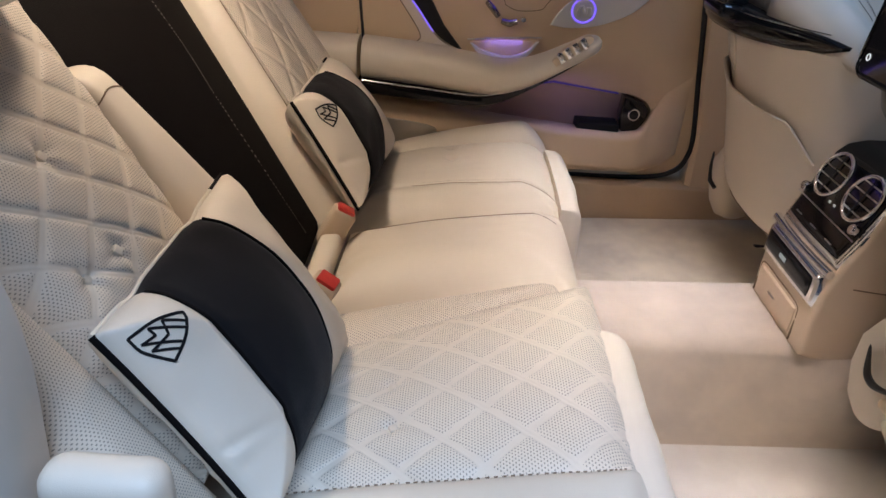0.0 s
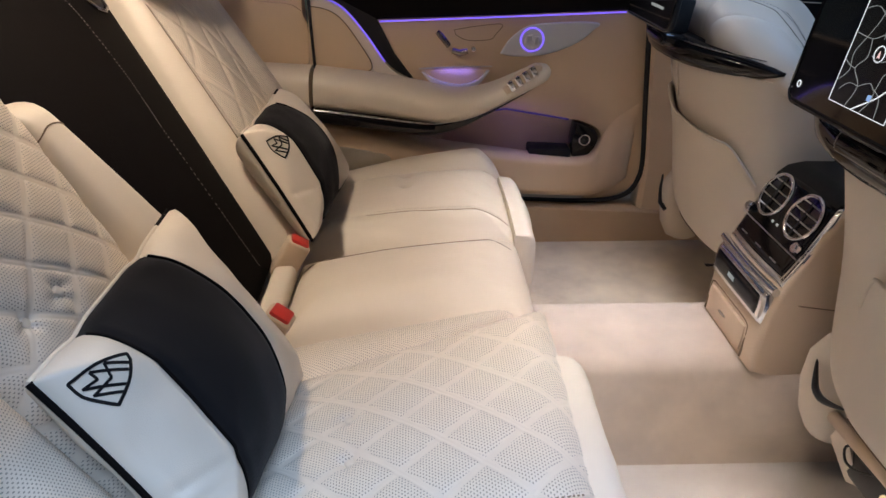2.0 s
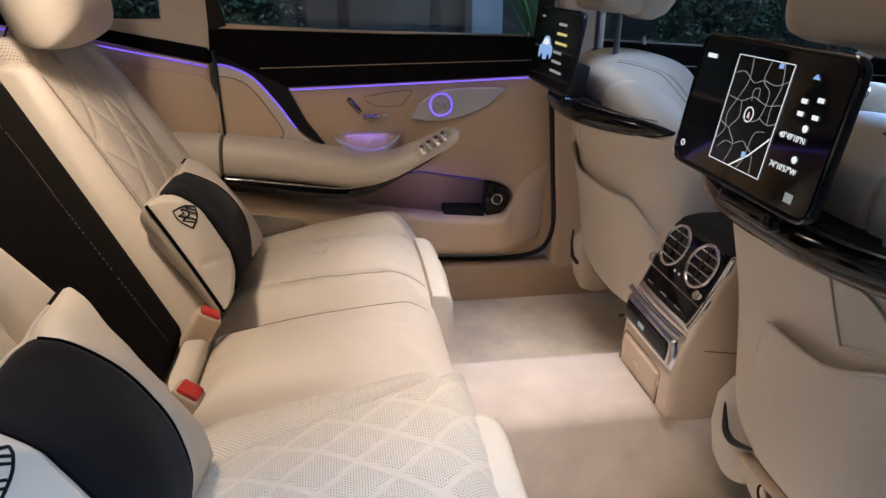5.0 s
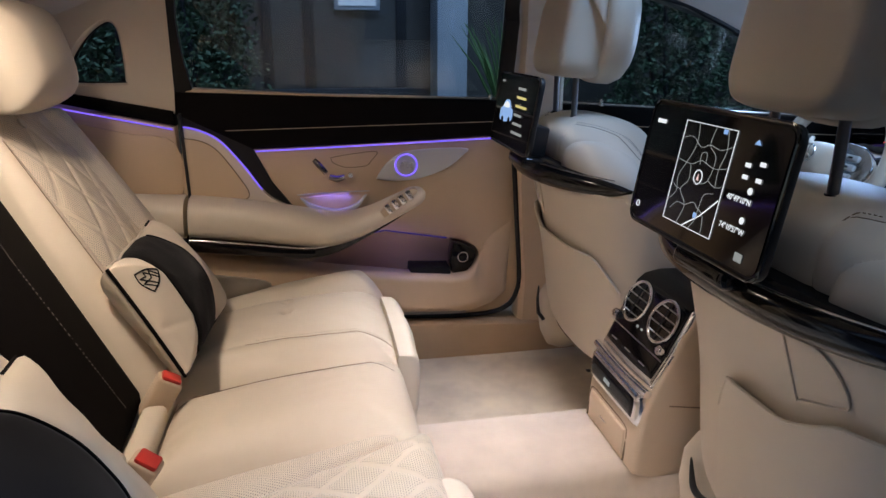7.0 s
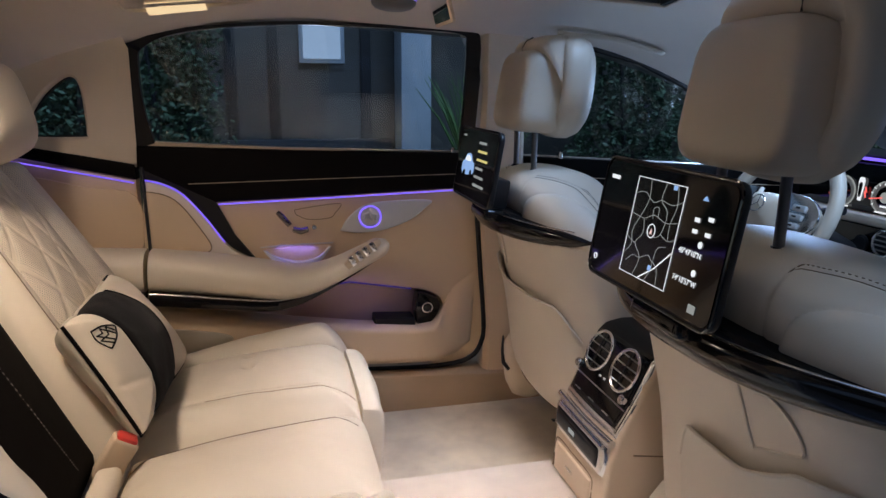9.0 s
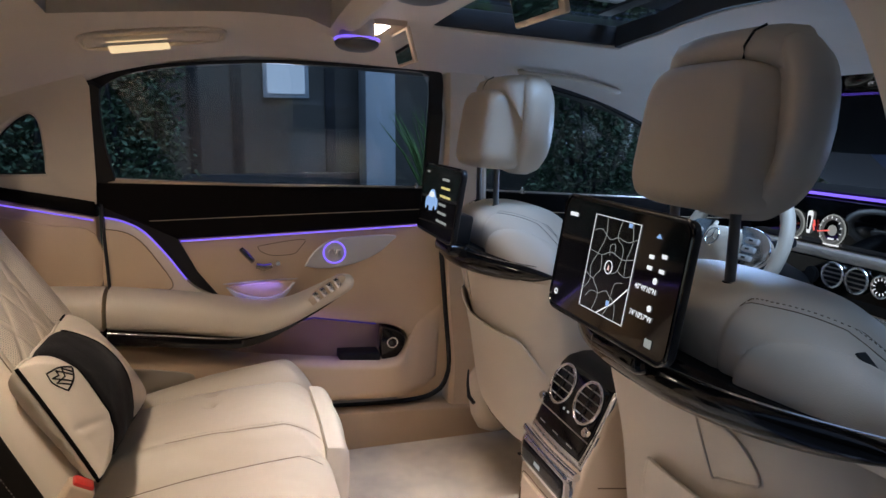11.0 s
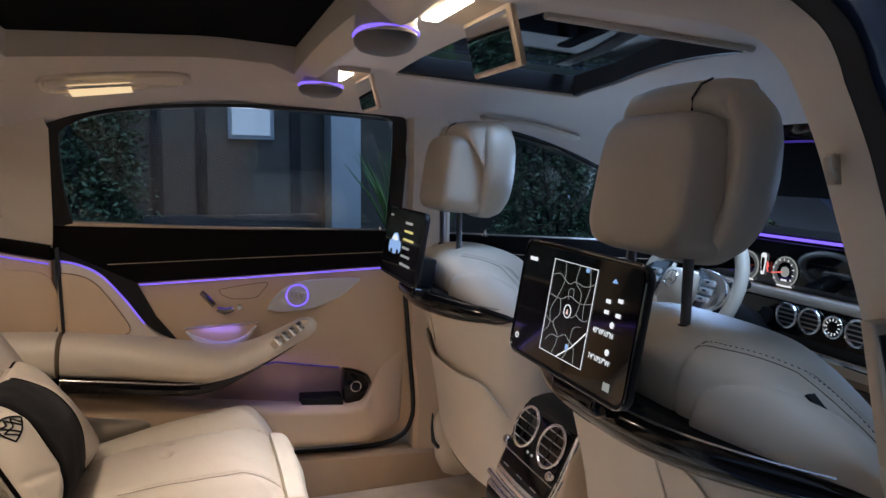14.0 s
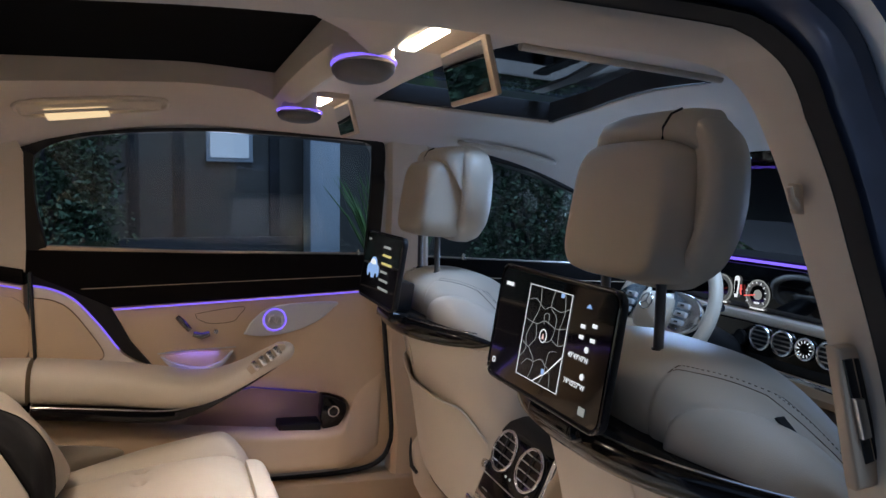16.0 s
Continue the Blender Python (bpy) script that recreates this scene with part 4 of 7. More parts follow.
def wrinkles(a, b):
    return 0.0022 * noise.noise(V(a * 16, b * 7, 4.0)) + 0.0008 * noise.noise(V(a * 50, b * 22, 9.0))


def rear_seat(s, label):
    seat = thing("passenger_seat", label, "car seat", "rear seats")
    low = -0.125 if s < 0 else 0.0
    body = slab([(-0.30, low), (0.185, low), (0.205, 0.10), (0.208, 0.19), (0.17, 0.215), (-0.30, 0.15)], 0.50, "y", -0.25, 0.03, 4)
    bmesh.ops.translate(body, verts=body.verts[:], vec=V(0, s * 0.41, 0))
    part("seat_base", body, leather, seat)
    def slant(x, y):
        return seat_at(x, s * y, 0.065)
    deep = V(0, 0, 0.0 if s < 0 else -0.045)
    near_side = s < 0
    in0, in1, out0, out1 = (0.290, 0.120, 0.555, 0.580) if near_side else (0.152, 0.152, 0.560, 0.550)
    x0, x1 = -0.235, (0.236 if near_side else 0.242)
    wid, lng = (out0 - in0 + out1 - in1) / 2, x1 - x0

    def plan(x, y):
        """Lengths along the cushion of a point of the plan."""
        v = (x - x0) / lng
        a0, a1 = in0 + (in1 - in0) * v, out0 + (out1 - out0) * v
        return (y - a0) / (a1 - a0) * wid, v * lng
    tufted = [(*plan(x, y), 0.0055 if near_side else 0.0130) for x, y in (((-0.037, 0.390), (-0.030, 0.461)) if near_side else ((0.02, 0.36), (0.02, 0.43)))]
    def soft(a, b):
        """Creased leather with one curved seam along the side."""
        line = 0.085 + 0.035 * (1 - b / lng) ** 2 + 0.02 * max(0.0, b / lng - 0.8) ** 2
        folds = 0.0016 * noise.noise(V(a * 60 + b * 15, b * 9, 7.0)) * groove(a - 0.06, 0.05)
        out = wrinkles(a, b) + folds - 0.0050 * groove(a - line, 0.0045) + 0.0045 * groove(a - line + 0.022, 0.016)
        for x, y, deep_ in tufted:
            r = math.hypot(a - x, b - y)
            out -= deep_ * (groove(r, 0.010) + 0.5 * groove(r, 0.030))
        return out
    if near_side:
        mid = Pad([slant(x0, in0), slant(x0, out0), slant(x1, out1), slant(x1, in1)], 0.065, 0.060, 0.05, 0.020, relief=quilt(*SEAT_QUILT[:2], 0.0022, SEAT_QUILT[2:], tufts=tufted))
        part("cushion", mid.mesh(220, 300), seat_quilt, seat, "quilted beige leather cushion", 70)
        inner = Pad([slant(-0.235, 0.140), slant(-0.235, 0.330), slant(0.190, 0.150), slant(0.190, 0.122)], 0.050, 0.045, 0.0, 0.010, relief=wrinkles)
        part("inner_bolster", inner.mesh(50, 90), leather_pores, seat, "perforated beige leather side bolster", 70)
    else:
        mid = Pad([slant(x0, in0) + deep, slant(x0, out0) + deep, slant(x1, out1) + deep, slant(x1, in1) + deep], 0.105, 0.130, 0.20, 0.030, relief=soft)
        part("cushion", mid.mesh(150, 190), leather, seat, "soft creased beige leather cushion", 70)
        for e in (-0.0035, 0.0035):
            seam = [((0.085 + e + 0.035 * (1 - v) ** 2) / wid, v) for v in (0.40 + 0.55 * i / 40 for i in range(41))]
            stitches(mid, seam, seat, 60)
        seam = [((0.085 + 0.035 * (1 - v) ** 2) / wid, v) for v in (0.35 + 0.61 * i / 40 for i in range(41))]
        part("cushion_seam", mid.ribbon(seam, 0.0018, 0.0002), tan_thread, seat, "sewn seam along the cushion")
    sink = V(0, 0, 0 if near_side else -0.035)
    outer = Pad([slant(-0.235, 0.52) + deep + sink, slant(-0.235, 0.675) + deep + sink, slant(0.238, 0.665) + deep, slant(0.238, 0.51) + deep], 0.070 - deep.z, 0.045 if s < 0 else 0.075, 0.05 if s < 0 else 0.30, 0.012, relief=wrinkles)
    part("outer_bolster", outer.mesh(30, 60), leather, seat, "", 70)
    part("piping", tube([outer.at(0.10, v, 0.001) for v in (0.04 + 0.92 * i / 40 for i in range(41))], 0.0028, 8), leather, seat, "leather piping")
    if s < 0:
        stitches(outer, [(0.17, 0.05), (0.17, 0.5), (0.17, 0.95)], seat, 55)
    # backrest
    b0, b1, top = (0.300, 0.198, 0.610) if near_side else (0.245, 0.300, 0.61)

    def rise(y, t):
        """Lengths along the backrest of a point given by its distance from the middle and its way up."""
        v = (t - 0.02) / (top - 0.02)
        a0 = b0 + (b1 - b0) * v
        return (y - a0) / (0.558 - a0) * (0.558 - (b0 + b1) / 2), v * (top - 0.02)
    pulled = [(*rise(y, t), 0.0060) for y, t in ((0.415, 0.398), (0.432, 0.279), (0.485, 0.279))]
    quilted = Pad([back_at(s * b0, 0.02, 0.0), back_at(s * 0.558, 0.02, 0.0), back_at(s * 0.558, top, 0.0), back_at(s * b1, top, 0.0)], 0.055, 0.05, 0.12 if near_side else 0.06, 0.016, up=LEAN_N, relief=quilt(*(BACK_QUILT if near_side else FAR_QUILT)[:2], 0.0022 if near_side else 0.0036, (0.020, 0.010), tufts=pulled if near_side else ()))
    part("backrest", quilted.mesh(200, 330) if near_side else quilted.mesh(140, 230), back_quilt if near_side else far_quilt, seat, "quilted perforated beige leather backrest", 70)
    ib = Pad([back_at(s * 0.066, 0.0, 0.0), back_at(s * 0.322, 0.0, 0.0), back_at(s * 0.262, 0.47, 0.0), back_at(s * 0.188, 0.47, 0.0)], 0.056, 0.050, 0.06, 0.006, up=LEAN_N) if near_side else Pad([back_at(s * 0.125, 0.0, 0.0), back_at(s * 0.272, 0.0, 0.0), back_at(s * 0.318, 0.56, 0.0), back_at(s * 0.262, 0.56, 0.0)], 0.056, 0.050, 0.10, 0.004, up=LEAN_N)
    if s < 0:
        part("bolster_seam", ib.ribbon([(0.05 + 0.9 * i / 12, 0.86 + 0.03 * math.sin(3.1 * i / 12)) for i in range(13)], 0.0018, 0.0002), dark_thread, seat, "sewn seam across the bolster")
    else:
        part("bolster_seam", ib.ribbon([(0.46 - 0.05 * math.sin(3.1 * i / 16), 0.04 + 0.92 * i / 16) for i in range(17)], 0.0022, 0.0003), dark_thread, seat, "sewn seam along the bolster")
    part("inner_back_bolster", ib.mesh(20, 40), leather, seat, "smooth beige leather bolster", 70)
    ob = back_pad(s * 0.550, s * 0.655, 0.0, 0.56, 0.0, 0.066, 0.04, crown=0.006, squeeze=0.15)
    part("outer_back_bolster", ob.mesh(20, 40), leather_pores, seat, "perforated beige leather bolster", 70)
    shell = Pad([back_at(s * 0.16, 0.0, -0.05), back_at(s * 0.665, 0.0, -0.05), back_at(s * 0.665, 0.61, -0.05), back_at(s * (0.235 if s < 0 else 0.305), 0.60, -0.05)], 0.055, 0.03, 0.14, up=LEAN_N)
    part("back_shell", shell.mesh(20, 20), leather, seat, "", 70)
    stitches(ib, [(0.90, 0.05), (0.93, 0.5), (0.90, 0.95)] if s > 0 else [(0.90, 0.05), (0.93, 0.5), (0.90, 0.95)], seat, 60)
    # head restraint with its soft pillow
    c = V(-0.505, s * 0.405, 0.79)
    ax, az = V(0, 1, 0), V(-0.30, 0, 0.954)
    hr = Pad([c - ax * 0.15 - az * 0.105, c + ax * 0.15 - az * 0.105, c + ax * 0.15 + az * 0.105, c - ax * 0.15 + az * 0.105], 0.062, 0.075, 0.35, 0.012, up=(1, 0, 0.3))
    part("headrest", hr.mesh(26, 26, both=True), leather, seat, "soft beige leather head pillow", 80)
    for y in (-0.05, 0.05):
        part("headrest_post", tube([V(-0.60, s * 0.405 + y, 0.66), V(-0.55, s * 0.405 + y, 0.76)], 0.007, 10), chrome, seat, "chrome headrest post")
    part("badge", disc(quilted.at(0.62 if s < 0 else 0.30, 0.86, 0.002), LEAN_N, 0.011, 0.004, 18, 0.001), satin, seat, "small round metal badge")
    # small leather tabs where the quilting is pulled in
    for pad, spots, nrm in ((mid, tufted, V(-0.19, 0, 1)), (quilted, pulled, LEAN_N)):
        for a, b, _ in spots if near_side else ():
            tab = box(-0.0055, 0.0055, -0.0055, 0.0055, -0.004, 0.003, 0.002)
            tab.transform(Matrix.Translation(pad.at(a / pad.w, b / pad.l, 0.001)) @ nrm.to_track_quat("Z", "Y").to_matrix().to_4x4() @ pose(0, 0, 0, 0, 0, 25))
            part("tuft_tab", tab, leather, seat)
    # folded leg rest
    leg = Pad([V(0.226, s * 0.250 if s < 0 else 0.165, low + 0.01), V(0.226, s * 0.640 if s < 0 else 0.520, low + 0.01), V(0.232, s * 0.640 if s < 0 else 0.520, 0.276 if s < 0 else 0.266), V(0.236, s * 0.250 if s < 0 else 0.165, 0.276 if s < 0 else 0.266)], 0.030 if s < 0 else 0.030, 0.024 if s < 0 else 0.034, 0.04 if s < 0 else 0.26, 0.006, relief=lambda a, b: 0.005 * noise.noise(V(a * 9, b * 14, 3)) + 0.0012 * noise.noise(V(a * 30, b * 30, 7)), up=(1, 0, 0))
    part("leg_rest", leg.mesh(40, 30), leather, seat, "folded cream leather leg rest", 70)
    return seat


rear_seat(-1, "quilted beige leather rear seat beside the open doorway")
rear_seat(1, "quilted beige leather rear seat beside the closed door")

centre = thing("centre_seat", "narrow beige middle seat with a black folded armrest back", "car seat", "rear seats")
cb = slab([(-0.30, -0.03), (0.185, -0.03), (0.200, 0.12), (0.200, 0.20), (0.165, 0.215), (-0.30, 0.14)], 0.30, "y", -0.15, 0.015, 3)
part("seat_base", cb, leather, centre)
cc = seat_pad(-0.148, 0.150, -0.215, 0.222, 0.075, 0.115, 0.0, squeeze=0.05, crown=0.020, relief=wrinkles)
part("cushion", cc.mesh(60, 80), leather, centre, "smooth beige leather cushion", 70)
for u in (0.79,):
    part("cushion_seam", cc.ribbon([(u + (0.03 * (1 if u > 0.5 else -1)) * (i / 20) ** 2, 0.06 + 0.9 * i / 20) for i in range(21)], 0.0017, 0.0002), dark_thread, centre, "sewn seam")
part("cushion_seam", cc.ribbon([(0.10 + 0.80 * i / 12, 0.055) for i in range(13)], 0.0013, 0.0002), tan_thread, centre, "sewn seam")
black_back = Pad([back_at(-0.15, -0.01, -0.045), back_at(0.15, -0.01, -0.045), back_at(0.34, 0.74, -0.045), back_at(-0.28, 0.74, -0.045)], 0.05, 0.035, 0.05, 0.006, up=LEAN_N)
part("backrest", black_back.mesh(30, 40), black_leather, centre, "black leather folded armrest", 70)
grey_thread = surface("grey_thread", (0.16, 0.145, 0.13), 0.8, bump=0.0)
stitches(black_back, [(0.64, 0.80), (0.705, 0.755), (0.726, 0.595), (0.715, 0.50), (0.703, 0.432), (0.69, 0.20), (0.685, 0.06)], centre, 110, thread_mat=grey_thread)
part("pull_handle", tube([black_back.at(u, v, h) for u, v, h in ((0.815, 0.765, 0.001), (0.835, 0.735, 0.005), (0.868, 0.722, 0.007), (0.90, 0.730, 0.005), (0.918, 0.752, 0.001))], 0.0035, 10), dark_chrome, centre, "bright rim of the release handle")
part("release_flap", black_back.ribbon([(0.825, 0.755), (0.91, 0.75)], 0.024, 0.0015), plastic_black, centre, "dark release flap")
part("hinge_trim", box(-0.245, -0.205, -0.148, 0.148, 0.165, 0.232, 0.012, 3), leather, centre)


def belt_buckle(x, y, z, turn):
    b = thing("belt_buckle", "red-topped seat belt buckle standing in the seat gap", "seat belt buckle", "rear belt buckles", at=(x, y, z))
    b.matrix_basis = pose(x, y, z, 0, 30, turn)
    part("housing", box(-0.022, 0.022, -0.019, 0.019, -0.06, 0.018, 0.006, 3), tan_plastic, b)
    part("release_button", box(-0.017, 0.017, -0.015, 0.015, 0.012, 0.024, 0.004), red_plastic, b, "red release button")
    part("slot", box(0.0175, 0.0225, -0.013, 0.013, 0.004, 0.010, 0.001), plastic_black, b)
    return b


belt_buckle(-0.208, 0.082, 0.256, 12)
belt_buckle(-0.196, -0.160, 0.254, -10)


# ---- pillows ----
def crest(pad, u0, v0, size, parent):
    """A plain sewn shield with bars, its tip turned towards the pillow's upper corner."""
    turn = radians(40)

    def at(a, b):
        a, b = a * math.cos(turn) - b * math.sin(turn), a * math.sin(turn) + b * math.cos(turn)
        return (u0 + size * a / pad.w, v0 + size * b / pad.l)
    outline = [at(p.x, p.y) for p in spline([(0.0, 0.585, 0), (-0.05, 0.54, 0), (-0.28, 0.25, 0), (-0.45, -0.15, 0), (-0.535, -0.42, 0), (-0.50, -0.47, 0), (0.0, -0.56, 0), (0.50, -0.47, 0), (0.535, -0.42, 0), (0.45, -0.15, 0), (0.28, 0.25, 0), (0.05, 0.54, 0)], 3, True)]
    part("crest_outline", pad.ribbon(outline, 0.0030, 0.0004, True, 0.0012), black_suede, parent, "dark sewn shield outline")
    for w, top, dip in ((0.30, 0.06, -0.16), (0.15, 0.30, 0.10)):
        line = [at(-w, -0.49), at(-w, top), at(0.0, dip), at(w, top), at(w, -0.49)]
        for a, b in zip(line, line[1:]):
            part("crest_bar", pad.ribbon([(a[0] + (b[0] - a[0]) * k / 4, a[1] + (b[1] - a[1]) * k / 4) for k in range(5)], 0.0026, 0.0004, False, 0.0012), black_suede, parent, "dark sewn angled bar")


class PillowPad(Pad):
    """A soft pillow: drawn-in edges, pointed corners, waists at the two cross seams."""
    bands = (0.2, 0.66)

    def base(self, u, v):
        waist = 0.030 * sum(groove(u - b, 0.055) for b in self.bands)
        v = 0.5 + (v - 0.5) * (1 - waist)
        return super().base(u, v)


def throw_pillow(corners, label, cu, cv, bands=(0.205, 0.655), puff=0.056, seed=1.7, fold=0.0):
    p = thing("throw_pillow", label, "pillow", "back pillows")
    middle = sum(corners, V(0, 0, 0)) / 4
    corners = [middle + (c - middle) * 0.945 for c in corners]

    def creases(a, b):
        edge = min(a, b, pad.w - a, pad.l - b)
        tug = 0.0075 * noise.noise(V(a * 21, b * 21, seed)) * math.exp(-max(0.0, edge) / 0.045)
        seam = sum(groove(a - x * pad.w, 0.006) for x in bands)
        folds = fold * (groove(b - 0.080 + 0.5 * (a - 0.03), 0.008) + 0.6 * groove(b - 0.060 + 0.15 * (a - 0.03), 0.010)) * math.exp(-a / 0.05)
        return 0.008 * noise.noise(V(a * 6, b * 6, seed)) + 0.0026 * noise.noise(V(a * 17, b * 17, 5.1)) + tug - 0.0045 * seam - folds
    pad = PillowPad(corners, puff, 0.13, -0.11, 0.016, relief=creases, up=LEAN_N)
    pad.bands = bands
    part("logo_panel", pad.mesh(34, 80, 0.0, bands[0], both=True, ease=False), leather, p, "pale beige leather end panel", 80)
    part("centre_panel", pad.mesh(44, 80, bands[0], bands[1], both=True, ease=False), black_suede, p, "black suede middle panel", 80)
    part("end_panel", pad.mesh(30, 80, bands[1], 1.0, both=True, ease=False), leather, p, "beige leather end panel", 80)
    dark_run = [(0.0, 1 - i / 30) for i in range(31)] + [(i / 40, 0.0) for i in range(1, 41)]
    pale_run = [(i / 40, 1.0) for i in range(36)]
    tip_run = [(0.87 + 0.13 * i / 8, 1.0) for i in range(9)] + [(1.0, 1 - i / 60) for i in range(1, 5)]
    part("piping", tube([pad.at(u, v) for u, v in dark_run], 0.0036, 8), black_leather, p, "black piping round the edge")
    part("piping", tube([pad.at(u, v) for u, v in pale_run], 0.0028, 8), leather, p, "beige piping")
    part("piping", tube([pad.at(u, v) for u, v in tip_run], 0.0030, 8), black_leather, p, "black piping at the corner")
    for b in bands:
        part("seam_piping", tube([pad.at(b, i / 60, 0.0015) for i in range(1, 60)], 0.0020, 6), black_leather, p, "thin black piping")
    crest(pad, cu, cv, 0.040, p)
    return p


throw_pillow([V(-0.158, -0.622, 0.268), V(-0.142, -0.268, 0.226), V(-0.318, -0.214, 0.466), V(-0.318, -0.582, 0.462)], "beige and black pillow with a sewn crest beside the doorway", 0.068, 0.84, fold=0.005)
throw_pillow([V(-0.178, 0.098, 0.262), V(-0.158, 0.505, 0.232), V(-0.310, 0.490, 0.452), V(-0.312, 0.150, 0.452)], "beige and black pillow with a sewn crest, leaning and creased", 0.078, 0.77, seed=6.3, fold=0.006)

# ---- front seats ----
SEAT_Y = 0.385


BACK = ((0.186, 0.676, 0.90, 0.180), (0.216, 0.648, 0.92, 0.212), (0.27, 0.630, 0.92, 0.232), (0.42, 0.605, 0.90, 0.245), (0.52, 0.578, 0.88, 0.255), (0.60, 0.552, 0.86, 0.262))
BACK_Z = [p.x for p in spline([V(b[0], 0, 0) for b in BACK], 5)]
BACK_XY = spline([V(*b[1:]) for b in BACK], 5)
SHOULDER = ((-0.285, 0.665, 0.69, 0.585, 0.600), (-0.272, 0.646, 0.705, 0.585, 0.622), (-0.24, 0.618, 0.725, 0.590, 0.654), (-0.19, 0.586, 0.735, 0.594, 0.692), (-0.13, 0.561, 0.745, 0.596, 0.722), (-0.07, 0.549, 0.75, 0.596, 0.735))
SHOULDER = SHOULDER + tuple((-a, b, c, d, e) for a, b, c, d, e in SHOULDER[::-1])
SH_Y = [p.x for p in spline([V(a[0], 0, 0) for a in SHOULDER], 6)]
SH_K = [[p.x for p in spline([V(a[k], 0, 0) for a in SHOULDER], 6)] for k in (1, 2, 3, 4)]


def back_x(y, z):
    """The seat back's rear surface."""
    x0, x1, hy = (float(np.interp(z, BACK_Z, [p[k] for p in BACK_XY])) for k in range(3))
    return (x0 + x1) / 2 - (x1 - x0) / 2 * max(0.0, 1 - min(1.0, abs(y / hy)) ** 2.7) ** (1 / 2.7)


def first_seam(d):
    return float(np.interp(d, (0.060, 0.112, 0.165, 0.30), (0.745, 0.640, 0.480, 0.40)))


def oval_edge(d):
    return float(np.interp(d, (0.112, 0.117, 0.123, 0.133, 0.151, 0.171, 0.186, 0.206, 0.221, 0.27), (1.12, 1.03, 0.965, 0.905, 0.826, 0.744, 0.680, 0.610, 0.560, 0.48)))


def shoulder_relief(y, w):
    """Sewn furrows and the swelling side panel; w runs from 0.5 on top to 1.0 at the back."""
    d = abs(y)
    inside = (w - oval_edge(d)) * 0.28 if d > 0.112 and w < 1.2 else -1.0
    h = 0.014 * min(1.0, max(0.0, inside / 0.030)) ** 0.5 - 0.0040 * groove(inside, 0.005)
    if d > 0.086 and w < 1.2:
        for shift in (0.0, 0.055):
            h -= 0.0026 * groove((w - first_seam(d) - shift) * 0.28, 0.0035)
        h += 0.0034 * min(1.0, max(0.0, (w - first_seam(d)) * 28)) * min(1.0, (d - 0.086) / 0.01) * (1 if w < 1.0 else max(0.0, 1 - (w - 1.0) * 8))
    if first_seam(0.086) - 0.05 < w < 1.2:
        h -= 0.0030 * groove(d - 0.086, 0.0035)
    return h


def shoulder_at(y, w, lift=0.0):
    x0, x1, z0, z1 = (float(np.interp(y, SH_Y, k)) for k in SH_K)
    c, n = math.cos(math.pi * w), math.sin(math.pi * w)
    hx, hz = (x1 - x0) / 2, (z1 - z0) / 2
    px, pz = hx * math.copysign(abs(c) ** 0.8, c), hz * math.copysign(abs(n) ** 0.8, n)
    o = V(px / hx ** 2, 0, pz / hz ** 2).normalized() * (shoulder_relief(y, w) + lift)
    return V((x0 + x1) / 2 + px, y, (z0 + z1) / 2 + pz) + o


def dashes(points, length=0.0030, r=0.0007):
    """Short stitches along a run of points, every second step."""
    bm = None
    for a, b in zip(points[::2], points[1::2]):
        piece = tube([a, a + (b - a).normalized() * min(length, (b - a).length)], r, 5)
        bm = piece if bm is None else merge(bm, piece)
    return bm


